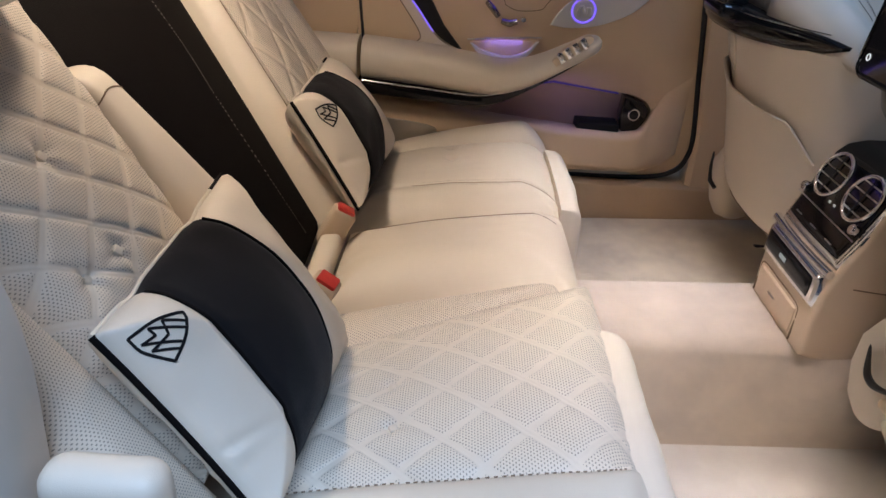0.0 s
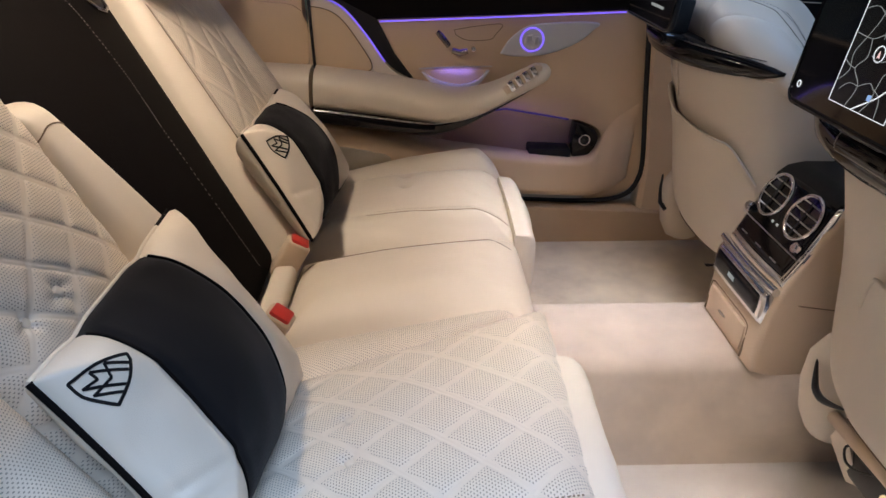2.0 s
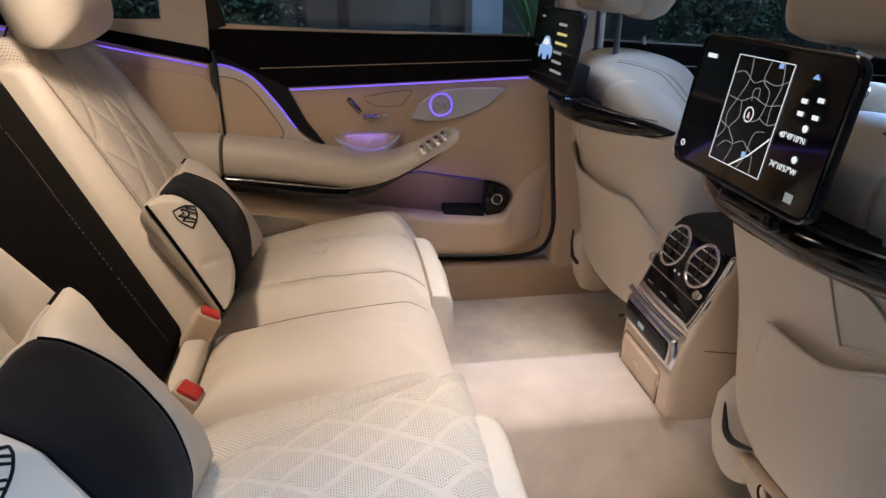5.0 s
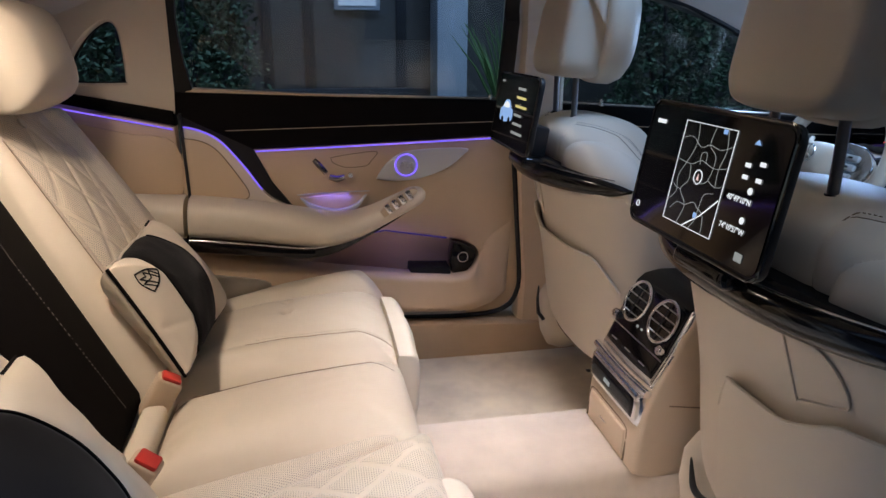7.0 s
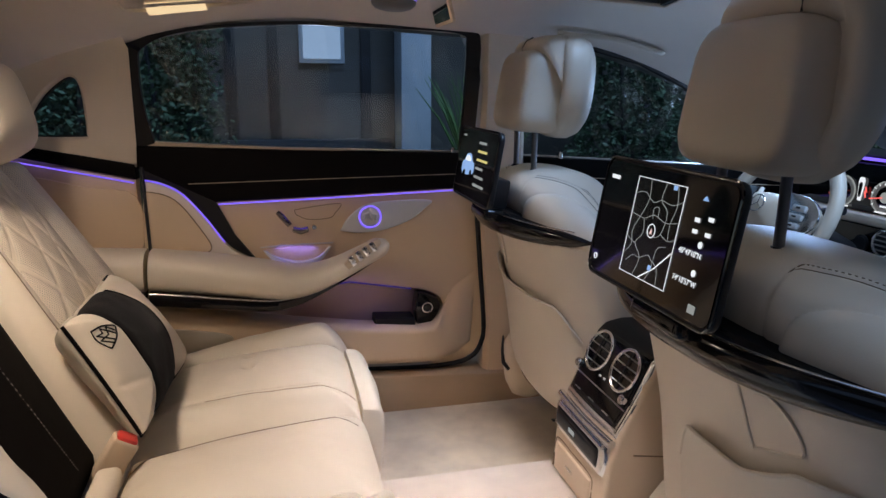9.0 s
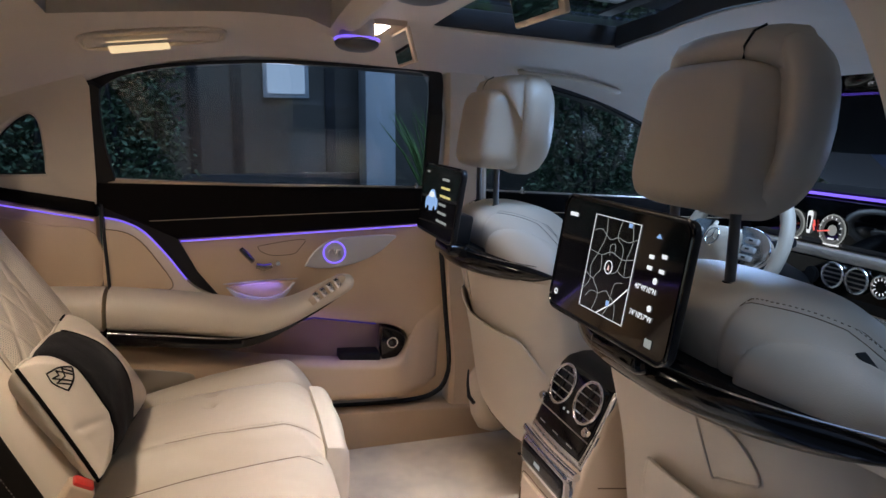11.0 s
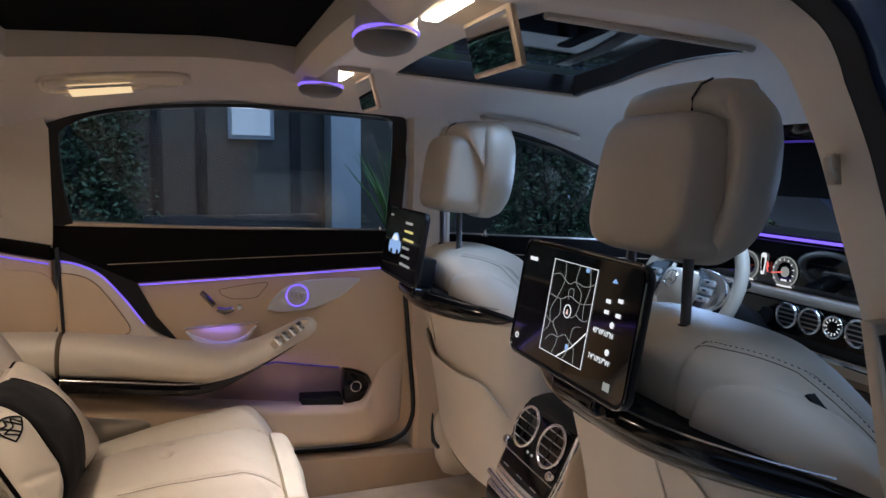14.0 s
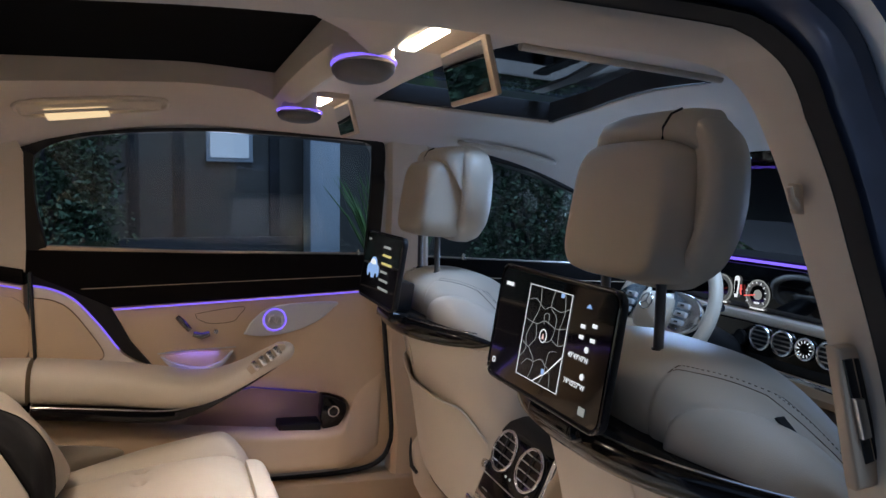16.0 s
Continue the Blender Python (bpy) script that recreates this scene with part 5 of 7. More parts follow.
def front_seat(s_):
    s = thing("front_seat", "beige leather front seat seen from behind, black lacquer ledge", "car seat", "front seats", at=(0, s_ * SEAT_Y, 0))
    part("back_shell", loft([[V(p.x, p.y, z) for p in superring((a.x + a.y) / 2, 0, (a.y - a.x) / 2, a.z, 0, 64, 2.7)] for a, z in zip(BACK_XY, BACK_Z)]), leather, s, "smooth beige leather seat back", 60)
    ys = [-0.285 + 0.57 * i / 130 for i in range(131)]
    part("shoulder", loft([[shoulder_at(y, 2 * k / 150) for k in range(150)] for y in ys]), leather, s, "padded beige leather shoulder with a swelling oval panel", 75)
    for d in (-1, 1):
        run = [0.088 + 0.150 * i / 70 for i in range(71)]
        part("shoulder_stitching", dashes([shoulder_at(d * e, first_seam(e) + 0.028, 0.0004) for e in run]), dark_thread, s, "row of small stitches")
        part("shoulder_seam", tube([shoulder_at(d * 0.086, 0.69 + 0.42 * i / 20, 0.0004) for i in range(21)], 0.0008, 5), dark_thread, s, "dark seam")
        for shift in (0.0, 0.055):
            part("shoulder_seam", tube([shoulder_at(d * e, first_seam(e) + shift, 0.0004) for e in run], 0.0008, 5), dark_thread, s, "dark seam")
        part("panel_seam", tube([shoulder_at(d * (0.117 + 0.125 * (i / 50) ** 1.3), oval_edge(0.117 + 0.125 * (i / 50) ** 1.3), 0.0010) for i in range(51)], 0.0015, 5), dark_thread, s, "dark seam round the side panel")
    part("pull_tab", slab([(-0.014, -0.005), (0.012, -0.006), (0.016, 0.002), (-0.010, 0.006)], 0.003, "z", 0.0), plastic_black, s, "small dark pull tab").matrix_basis = Matrix.Translation(shoulder_at(s_ * 0.205, oval_edge(0.205) + 0.01, 0.002)) @ pose(0, 0, 0, 20, 40, -60)
    # lacquer ledge bowed across the back
    rows = []
    for i in range(41):
        y_ = -0.275 + 0.55 * i / 40
        k = abs(y_ / 0.275)
        x = 0.498 + (0.080 if s_ < 0 < y_ else 0.128) * k ** 2.2
        hz = 0.026 * math.sqrt(max(0.02, 1 - k ** 4))
        zc = 0.620 - 0.004 * k
        rows.append([V(x + 0.004, y_, zc + hz * 0.7), V(x - 0.003, y_, zc + hz * 0.45), V(x - 0.006, y_, zc + hz * 0.1), V(x - 0.002, y_, zc - hz * 0.6), V(x + 0.008, y_, zc - hz * 0.95), V(x + 0.025, y_, zc - hz * 1.05), V(x + 0.085, y_, zc - hz * 0.9), V(x + 0.085, y_, zc + hz)])
    part("ledge", loft(rows), lacquer, s, "glossy black lacquer ledge under the screen", 50)
    part("ledge_trim", tube([V(0.498 + (0.080 if s_ < 0 < y_ else 0.128) * abs(y_ / 0.275) ** 2.2, y_, 0.6385 - 0.006 * abs(y_ / 0.275)) for y_ in (-0.255 + 0.51 * i / 28 for i in range(29))], 0.0013, 6), chrome, s, "thin chrome edge")
    by, inner_end = (0.015, -0.082) if s_ < 0 else (-0.025, -0.212)
    # map pocket, open along its curved upper edge
    outer, inner, n = [], [], 36
    for i in range(n + 1):
        y = s_ * (inner_end + (0.210 - inner_end) * i / n)
        top = 0.462 + 0.038 * min(1.0, max(0.0, (s_ * y - 0.065) / 0.085)) ** 1.4 - 5.0 * max(0.0, inner_end + 0.045 - s_ * y) ** 1.4
        edge = math.sin(min(1.0, i / 9, (n - i) / 9) * math.pi / 2)
        outer.append([V(back_x(y, z) - (0.003 + 0.013 * edge * q), y, z) for q, z in ((j / 10, 0.205 + (top - 0.205) * j / 10) for j in range(11))])
        inner.append([V(back_x(y, top - 0.05 * (1 - j / 3)) - (0.0005 + 0.010 * edge * j / 3), y, top - 0.05 * (1 - j / 3)) for j in range(4)])
    part("map_pocket", loft([o + k[::-1] for o, k in zip(outer, inner)], closed=False), leather, s, "beige leather map pocket", 60)
    part("pocket_edge", tube([o[-1] for o in outer], 0.0028, 8), leather, s, "rolled pocket edge")
    part("pocket_seam", tube([o[0] - V(0.001, 0, 0) for o in outer], 0.0012, 5), dark_thread, s, "sewn seam under the pocket")
    # small framed net beside it
    ring = [(p.x, p.y) for p in spline([(0.067, 0.572, 0), (0.072, 0.580, 0), (0.095, 0.580, 0), (0.120, 0.574, 0), (0.137, 0.560, 0), (0.148, 0.540, 0), (0.150, 0.524, 0), (0.142, 0.517, 0), (0.115, 0.508, 0), (0.090, 0.500, 0), (0.080, 0.500, 0)], 3, True)]
    bm = bmesh.new()
    mid = bm.verts.new((back_x(s_ * 0.108, 0.545) + 0.004, s_ * 0.108, 0.545))
    rim = [bm.verts.new((back_x(a, b) - 0.0012, s_ * a, b)) for a, b in ring]
    for a, b in zip(rim, rim[1:] + rim[:1]):
        bm.faces.new((mid, a, b))
    part("net", bm, leather, s, "beige netting")
    rim = [V(back_x(a, b) - 0.002, s_ * a, b) for a, b in ring]
    part("net_frame", tube(rim + rim[:1], 0.0020, 6), leather, s, "rolled frame of a small side net")
    for child in s.children:
        if child.name.split(".")[0] in ("back_shell", "map_pocket", "pocket_edge", "pocket_seam", "net", "net_frame"):
            child.location.y = by
    # seat cushion, hinge covers and rails
    part("cushion", box(0.72, 1.22, -0.245, 0.245, 0.12, 0.27, 0.05, 4), leather, s, "beige leather front seat cushion")
    for d in (-1, 1):
        part("side_hinge", loft([[V(p.x, d * 0.210 + p.y, z) for p in superring(x, 0, hx, hy * (1.35 if s_ < 0 < d else 1.0), 0, 28, 2.4)] for z, x, hx, hy in ((0.075, 0.735, 0.020, 0.014), (0.085, 0.730, 0.040, 0.026), (0.12, 0.722, 0.052, 0.032), (0.18, 0.712, 0.056, 0.034), (0.23, 0.708, 0.052, 0.032), (0.262, 0.712, 0.040, 0.024), (0.272, 0.716, 0.020, 0.012))]), leather, s, "rounded beige hinge cover", 60)
        if s_ > 0:
            part("seat_rail", box(0.79, 1.25, d * 0.15 - 0.012, d * 0.15 + 0.012, -0.024, 0.025, 0.006), plastic_black, s, "black seat rail")
        if s_ > 0 and d > 0:
            part("hinge_slot", tube([V(0.6575, 0.230, 0.245), V(0.655, 0.218, 0.21), V(0.654, 0.200, 0.178), V(0.663, 0.180, 0.166)], [0.002, 0.005, 0.006, 0.005], 8), plastic_black, s, "dark slot in the hinge cover")
    if s_ < 0:
        gap = spline([V(0.649, SEAT_Y - 0.193, 0.243), V(0.649, SEAT_Y - 0.203, 0.217), V(0.649, SEAT_Y - 0.213, 0.200), V(0.649, SEAT_Y - 0.232, 0.196), V(0.650, SEAT_Y - 0.256, 0.204), V(0.652, SEAT_Y - 0.283, 0.217)], 4)
        part("hinge_slot", tube(gap, [0.0008 + 0.0052 * math.sin(math.pi * i / (len(gap) - 1)) ** 0.7 for i in range(len(gap))], 8), plastic_black, s, "dark slot between hinge cover and seat back")
        part("frame_cover", tube([V(0.692, SEAT_Y - 0.214, 0.150), V(0.688, SEAT_Y - 0.224, 0.154), V(0.688, SEAT_Y - 0.36, 0.162), V(0.688, SEAT_Y - 0.62, 0.164)], [0.006, 0.0105, 0.0105, 0.0105], 14, 1.1), tan_plastic, s, "beige cover bar along the seat frame")
        part("hinge_skirt", loft([[V(x, SEAT_Y + y - h, z), V(x - 0.012, SEAT_Y + y, z), V(x, SEAT_Y + y + h, z), V(x + 0.03, SEAT_Y + y + h, z), V(x + 0.03, SEAT_Y + y - h, z)] for z, x, y, h in ((0.165, 0.70, -0.160, 0.045), (0.13, 0.71, -0.190, 0.048), (0.09, 0.72, -0.225, 0.035), (0.05, 0.735, -0.255, 0.012))]), leather, s, "beige skirt under the hinge cover", 60)
        part("cable", tube(spline([V(0.715, SEAT_Y - 0.262, 0.130), V(0.705, SEAT_Y - 0.250, 0.117), V(0.704, SEAT_Y - 0.262, 0.098), V(0.706, SEAT_Y - 0.290, 0.104), V(0.715, SEAT_Y - 0.315, 0.120)], 5), 0.0022, 8), plastic_black, s, "thin black cable")
        part("bracket", box(0.708, 0.722, SEAT_Y - 0.318, SEAT_Y - 0.278, 0.118, 0.138, 0.004), plastic_black, s, "small black bracket")
    part("seat_base", box(0.72 if s_ < 0 else 0.86, 1.2, -0.16, 0.16, 0.06, 0.15, 0.01), plastic_black, s, "dark seat mechanism")
    # Made-up lens to go with the footwell fill.
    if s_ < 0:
        part("footwell_lamp", box(0.712, 0.722, -0.05, 0.05, 0.085, 0.105, 0.003), lamp_warm, s, "small made-up fill lens under the seat")
    # head restraint: a shell in front of the winged cushion
    off, dx = (0.022, -0.034) if s_ < 0 else (0.028, 0.0)
    shell = [(0.545, 0.080, 0.066), (0.547, 0.090, 0.076), (0.553, 0.096, 0.083), (0.566, 0.099, 0.087), (0.600, 0.101, 0.089), (0.634, 0.100, 0.088)]
    part("headrest", loft([[V(x + 0.12 * p.x ** 2 + 0.10 * p.y, off + p.x * (1 - 0.04 * p.y / 0.09), 0.898 + p.y) for p in superring(0, 0, hy, hz, 0, 56, 5.0)] for x, hy, hz in shell]), leather, s, "beige leather head restraint", 70)
    # Black block gives the gap behind the shell its shade.
    part("headrest_core", loft([[V(x, p.x + off, 0.900 + p.y) for p in superring(0, 0, 0.094, 0.080, 0, 32, 3.0)] for x in (0.630, 0.650)]), black_trim, s, "black block for the shaded gap behind the head restraint", 70)
    cushion = [(0.640, 0.106, 0.080), (0.632, 0.122, 0.096), (0.636, 0.134, 0.106), (0.652, 0.141, 0.112), (0.676, 0.141, 0.112), (0.696, 0.130, 0.102), (0.708, 0.106, 0.084), (0.712, 0.08, 0.05)]
    part("headrest_wing", loft([[V(x + dx - 0.9 * p.x ** 2, 0.6 * off + p.x * (0.93 - 0.24 * max(0.0, -p.y / 0.11) ** 1.5), 0.912 + p.y) for p in superring(0, 0, hy, hz, 0, 56, 3.1)] for x, hy, hz in cushion]), leather, s, "winged front cushion of the head restraint", 70)
    lift = 0.0 if s_ < 0 else -0.008
    hood = []
    for i in range(33):
        a = -0.122 + 0.244 * i / 32
        k = (a / 0.122) ** 2
        m = math.sqrt(max(0.03, 1 - k ** 3))
        e = 0.016 * k + 0.030 * k ** 3
        drop = lift - 0.060 * max(0.0, (abs(a) - 0.082) / 0.040) ** 2
        a += off
        hood.append([V(0.584 + e, a, 0.978 + drop), V(0.573 + e, a, 0.984 + drop + 0.002 * m), V(0.570 + e, a, 0.986 + drop + 0.012 * m), V(0.578 + e, a, 0.988 + drop + 0.026 * m), V(0.604 + 0.5 * e, a, 0.990 + drop + 0.035 * m), V(0.635, a, 0.990 + drop + 0.036 * m), V(0.67 + dx, a, 0.985 + drop + 0.026 * m), V(0.67 + dx, a, 0.94 + drop)])
    part("headrest_hood", loft(hood), leather, s, "leather flap over the head restraint", 70)
    q = off - 0.10 * 0.62 if s_ < 0 else off + 0.006
    part("hood_seam", tube([V(0.572, q, 0.984 + lift), V(0.571, q, 0.998 + lift), V(0.578, q - 0.004, 1.0145 + lift), V(0.592, q - 0.006, 1.0225 + lift)], 0.0016, 6), black_trim, s, "dark seam")
    for d in (-0.058, 0.058):
        d += off
        part("headrest_post", tube([V(0.600, d, 0.70), V(0.592, d, 0.84)], 0.0065, 12), post_metal, s, "metal headrest post")
        part("post_collar", disc(V(0.600, d, 0.722), (0, 0, 1), 0.013, 0.008, 18, 0.003), plastic_black, s)
    return s


front_seat(-1)
front_seat(1)


# ---- seat-back screens ----
def seat_screen(y, label):
    s = thing("seat_back_screen", label, "screen", "seat-back screens")
    s.matrix_basis = pose(0.462, y, 0.735, 0, 6, 0)

    def plate(hy, hz, r):
        pts = []
        for cy, cz, a0 in ((hy - r, hz - r, 0), (-hy + r, hz - r, 90), (-hy + r, -hz + r, 180), (hy - r, -hz + r, 270)):
            pts += [(cy + r * math.cos(radians(a0 + 15 * k)), cz + r * math.sin(radians(a0 + 15 * k))) for k in range(7)]
        return pts
    case = part("case", slab(plate(0.1370, 0.0775, 0.017), 0.011, "x", 0.0, 0.004, 3), plastic_black, s, "black screen case")
    part("bezel", tube([V(-0.001, a, b) for a, b in plate(0.1365, 0.077, 0.017)] + [V(-0.001, 0.1365, 0.060)], 0.0020, 6), screen_black, s)
    disp = part("display", slab(plate(0.1320, 0.0725, 0.012), 0.0015, "x", -0.0016), screen_black, s, "dark glossy display")
    part("bracket", box(0.009, 0.075, -0.04, 0.04, -0.085, -0.02, 0.006), plastic_black, s, "black screen bracket")
    part("foot", box(0.022, 0.075, -0.055, 0.055, -0.112, -0.085, 0.010, 3), lacquer, s, "black screen foot")

    def ink(name, bm, mat, label=""):
        return part(name, bm, mat, disp, label)
    return s, ink


X = -0.0022


def mark(y0, y1, z0, z1):
    return box(X - 0.0006, X, min(y0, y1), max(y0, y1), z0, z1)


def line(pts, w=0.0012):
    return path_ribbon([V(X, a, b) for a, b in pts], w, (-1, 0, 0), 0.0004)


def words(text, size, y, z, mat, parent):
    c = bpy.data.curves.new("lettering", "FONT")
    c.body, c.size, c.extrude = text, size, 0.0002
    ob = new("lettering", c)
    dg = bpy.context.evaluated_depsgraph_get()
    me = bpy.data.meshes.new_from_object(ob.evaluated_get(dg))
    bpy.data.objects.remove(ob)
    bpy.data.curves.remove(c)
    me.transform(Matrix.Translation((X - 0.0004, y, z)) @ Matrix(((0, 0, -1, 0), (-1, 0, 0, 0), (0, 1, 0, 0), (0, 0, 0, 1))))
    o = part("lettering", me, mat, parent)
    return o


s1, ink = seat_screen(-0.379, "black seat-back screen showing a street map")
m0, m1, k0, k1 = 0.052, -0.048, -0.056, 0.060   # left, right, low, high edge of the map
ink("map_panel", box(X + 0.0002, X + 0.0007, m1, m0, k0, k1), surface("map_ground", (0.012, 0.013, 0.014), 0.2, bump=0.0), "dark street map")
ink("map_border", path_ribbon([V(X, a, b) for a, b in ((m0, k0), (m0, k1), (m1, k1), (m1, k0))], 0.0012, (-1, 0, 0), 0.0004, True), ink_white, "white map border")
streets = [[(0.0, 0.62), (0.3, 0.60), (0.5, 0.66), (0.75, 0.62), (1.0, 0.66)], [(0.28, 1.0), (0.32, 0.8), (0.22, 0.62), (0.10, 0.45), (0.14, 0.30), (0.0, 0.18)], [(0.62, 1.0), (0.58, 0.82), (0.74, 0.72), (0.70, 0.5), (0.52, 0.44), (0.40, 0.47)], [(0.0, 0.82), (0.2, 0.86), (0.42, 0.78), (0.58, 0.82), (0.8, 0.8), (1.0, 0.86)], [(0.3, 0.60), (0.34, 0.45), (0.22, 0.33), (0.38, 0.20), (0.30, 0.0)], [(0.70, 0.5), (0.86, 0.46), (1.0, 0.5)], [(0.86, 0.46), (0.84, 0.62), (0.9, 0.8), (0.84, 1.0)], [(0.0, 0.38), (0.12, 0.34), (0.22, 0.33)], [(0.38, 0.20), (0.55, 0.26), (0.66, 0.22), (0.70, 0.36), (0.86, 0.40)], [(0.10, 0.12), (0.22, 0.20), (0.38, 0.20)], [(0.56, 0.0), (0.66, 0.12), (0.66, 0.22)], [(0.48, 0.62), (0.46, 0.72), (0.56, 0.74), (0.58, 0.64)], [(0.82, 0.0), (0.78, 0.16), (0.66, 0.22)]]
for st in streets:
    ink("street", line([(m0 + (m1 - m0) * p.x, k0 + (k1 - k0) * p.y) for p in spline([(a, b, 0) for a, b in st], 4)], 0.0006), ink_grey, "grey street line")
ink("route", line([(m0 + (m1 - m0) * a, k0 + (k1 - k0) * b) for a, b in ((0.42, 0.0), (0.72, 0.16), (0.98, 0.36))], 0.0014), ink_white, "pale route line")
ink("position_ring", hoop(V(X, 0.002, 0.002), (-1, 0, 0), 0.0078, 0.0006, 28, 6), ink_white, "white position ring")
ink("position_arrow", slab([(0.002, 0.0050), (0.0042, -0.0020), (0.002, -0.0008), (-0.0002, -0.0020)], 0.0006, "x", X - 0.0006), ink_pale_red, "pale red position arrow")
ink("map_symbol", mark(-0.008, -0.014, -0.042, -0.036), ink_blue, "blue map symbol")
ink("map_symbol", mark(-0.024, -0.031, 0.054, 0.059), ink_blue, "blue map symbol")
ink("clock_bar", mark(0.098, 0.118, 0.050, 0.055), ink_white, "pale bar of small writing")
ink("option_ring", hoop(V(X, 0.119, -0.055), (-1, 0, 0), 0.0035, 0.0006, 18, 6), ink_white, "small white ring")
words("40\u00b049'10\"N", 0.0085, -0.058, -0.008, ink_white, bpy.data.objects[s1.children[2].name])
words("74\u00b010'57\"W", 0.0085, -0.058, -0.038, ink_white, bpy.data.objects[s1.children[2].name])
ink("compass_icon", slab([(-0.084, 0.056), (-0.079, 0.051), (-0.089, 0.051)], 0.0006, "x", X - 0.0006), ink_blue, "small pale icon")
for y_, z_ in ((-0.078, 0.030), (-0.100, 0.034), (-0.078, 0.018), (-0.100, 0.018)):
    ink("icon", mark(y_ - 0.0042, y_ + 0.0042, z_ - 0.0022, z_ + 0.0022), ink_white, "small pale icon")
for z_ in (0.006, -0.024):
    ink("icon", disc(V(X, -0.092, z_), (-1, 0, 0), 0.0036, 0.0006, 16), ink_white, "round pale icon")
ink("flag_icon", mark(-0.096, -0.108, -0.064, -0.055), ink_grey, "small grey icon")

s2, ink = seat_screen(0.352, "black seat-back screen showing a car and a menu")
ink("car_picture", slab(flat([(0.092, -0.018), (0.090, -0.002), (0.076, 0.004), (0.062, 0.018), (0.036, 0.020), (0.018, 0.006), (0.004, 0.001), (0.000, -0.014), (0.010, -0.022), (0.048, -0.027), (0.084, -0.026)], 4), 0.0006, "x", X - 0.0006), ink_blue, "pale blue picture of a car")
ink("car_glass", slab(flat([(0.072, 0.004), (0.061, 0.014), (0.040, 0.016), (0.026, 0.006), (0.045, 0.003)], 3), 0.0005, "x", X - 0.0012), ink_white, "pale car windows")
ink("car_wheel", disc(V(X - 0.0007, 0.066, -0.026), (-1, 0, 0), 0.009, 0.0006, 18), screen_black)
ink("car_wheel", disc(V(X - 0.0007, 0.018, -0.022), (-1, 0, 0), 0.008, 0.0006, 18), screen_black)
for k in range(6):
    gold = k in (1, 2)
    ink("menu_bar", mark(-0.012, -0.062 - 0.012 * (k % 3), 0.046 - 0.018 * k, 0.051 - 0.018 * k), ink_gold if gold else ink_grey, "bar of menu writing")
ink("clock_bar", mark(0.095, 0.115, 0.056, 0.060), ink_grey, "pale bar of small writing")

# ---- rear console ----
con = thing("rear_console", "tan console with two round air vents and black control panels", "console")
con.matrix_basis = Matrix.Translation((0.015, -1.06, 0.86)) @ Matrix.Scale(1.035, 4) @ Matrix.Translation((-0.021, 1.046, -0.864))
HALF = 0.108
face = [(0.600, 0.164), (0.599, 0.172), (0.597, 0.21), (0.600, 0.285), (0.616, 0.340), (0.650, 0.425), (0.668, 0.455), (0.720, 0.470), (0.95, 0.465), (0.95, 0.085), (0.62, 0.158)]
part("body", slab(face, 2 * HALF, "y", -HALF, 0.010, 3), tan_plastic, con, "tan console body")
for y in (-HALF - 0.0006, HALF + 0.0006):
    part("side_joint", tube([V(0.645, y, 0.300), V(0.80, y, 0.285)], 0.0012, 5), dark_thread, con)
up_n, up_s = V(-0.918, 0, 0.397), V(0.397, 0, 0.918)


def face_at(s, y, o):
    """s runs up the leaning upper face from its lower edge."""
    p = V(0.600, 0, 0.290) + up_s * s + up_n * (o + 0.004)
    return V(p.x, y, p.z)


def face_plate(y0, y1, s0, s1, o, h, r=0.014, squeeze=0.20):
    return Pad([face_at(s0, y0, o), face_at(s0, y1, o), face_at(s1, y1, o), face_at(s1, y0, o)], h, r, squeeze, 0.003, up=up_n)


W = HALF - 0.002
part("vent_frame", face_plate(-W, W, 0.034, 0.196, -0.004, 0.009).mesh(28, 28), chrome, con, "chrome frame")
part("vent_panel", face_plate(-W + 0.009, W - 0.009, 0.048, 0.190, 0.001, 0.0085).mesh(28, 28), lacquer, con, "glossy black panel")
for y in (-0.049, 0.049):
    c = face_at(0.146, y, 0.0125)
    vent = part("air_vent", hoop(c, up_n, 0.0380, 0.0032, 44, 10), chrome, con, "round chrome air vent")
    part("vent_well", disc(c - up_n * 0.004, up_n, 0.0370, 0.003, 36), screen_black, vent, "dark vent opening")
    for k in range(4):
        o = -0.024 + 0.016 * k
        w = math.sqrt(0.0368 ** 2 - o * o)
        a = c + up_s * o
        part("slat", loft([[a + V(0, yy, 0) + up_s * dz + up_n * dn for dz, dn in ((-0.0013, 0.0), (0.0011, 0.002), (0.0015, 0.001), (-0.0010, -0.002))] for yy in (-w, w)]), satin, vent, "metal vent slat")
    part("vent_bar", tube([c + up_s * -0.034 + up_n * 0.002, c + up_s * 0.034 + up_n * 0.002], 0.0014, 6), plastic_black, vent)
part("split_line", tube([face_at(0.090, y, 0.0125) for y in (-0.098, 0.0, 0.098)], 0.0012, 6), satin, con)
for y in (-0.086, 0.086):
    part("knob", disc(face_at(0.104, y, 0.010), up_n, 0.0085, 0.012, 18, 0.003), chrome, con, "small chrome knob")
for y in (-0.055, 0.0, 0.055):
    part("key", tube([face_at(0.064, y - 0.010, 0.0125), face_at(0.064, y + 0.010, 0.0125)], 0.0011, 6), satin, con, "thin metal key")
for y in (-0.008, 0.008):
    part("display_mark", box(-0.001, 0.001, -0.003, 0.003, -0.002, 0.002), ink_grey, con).matrix_basis = Matrix.Translation(face_at(0.110, y, 0.0125))
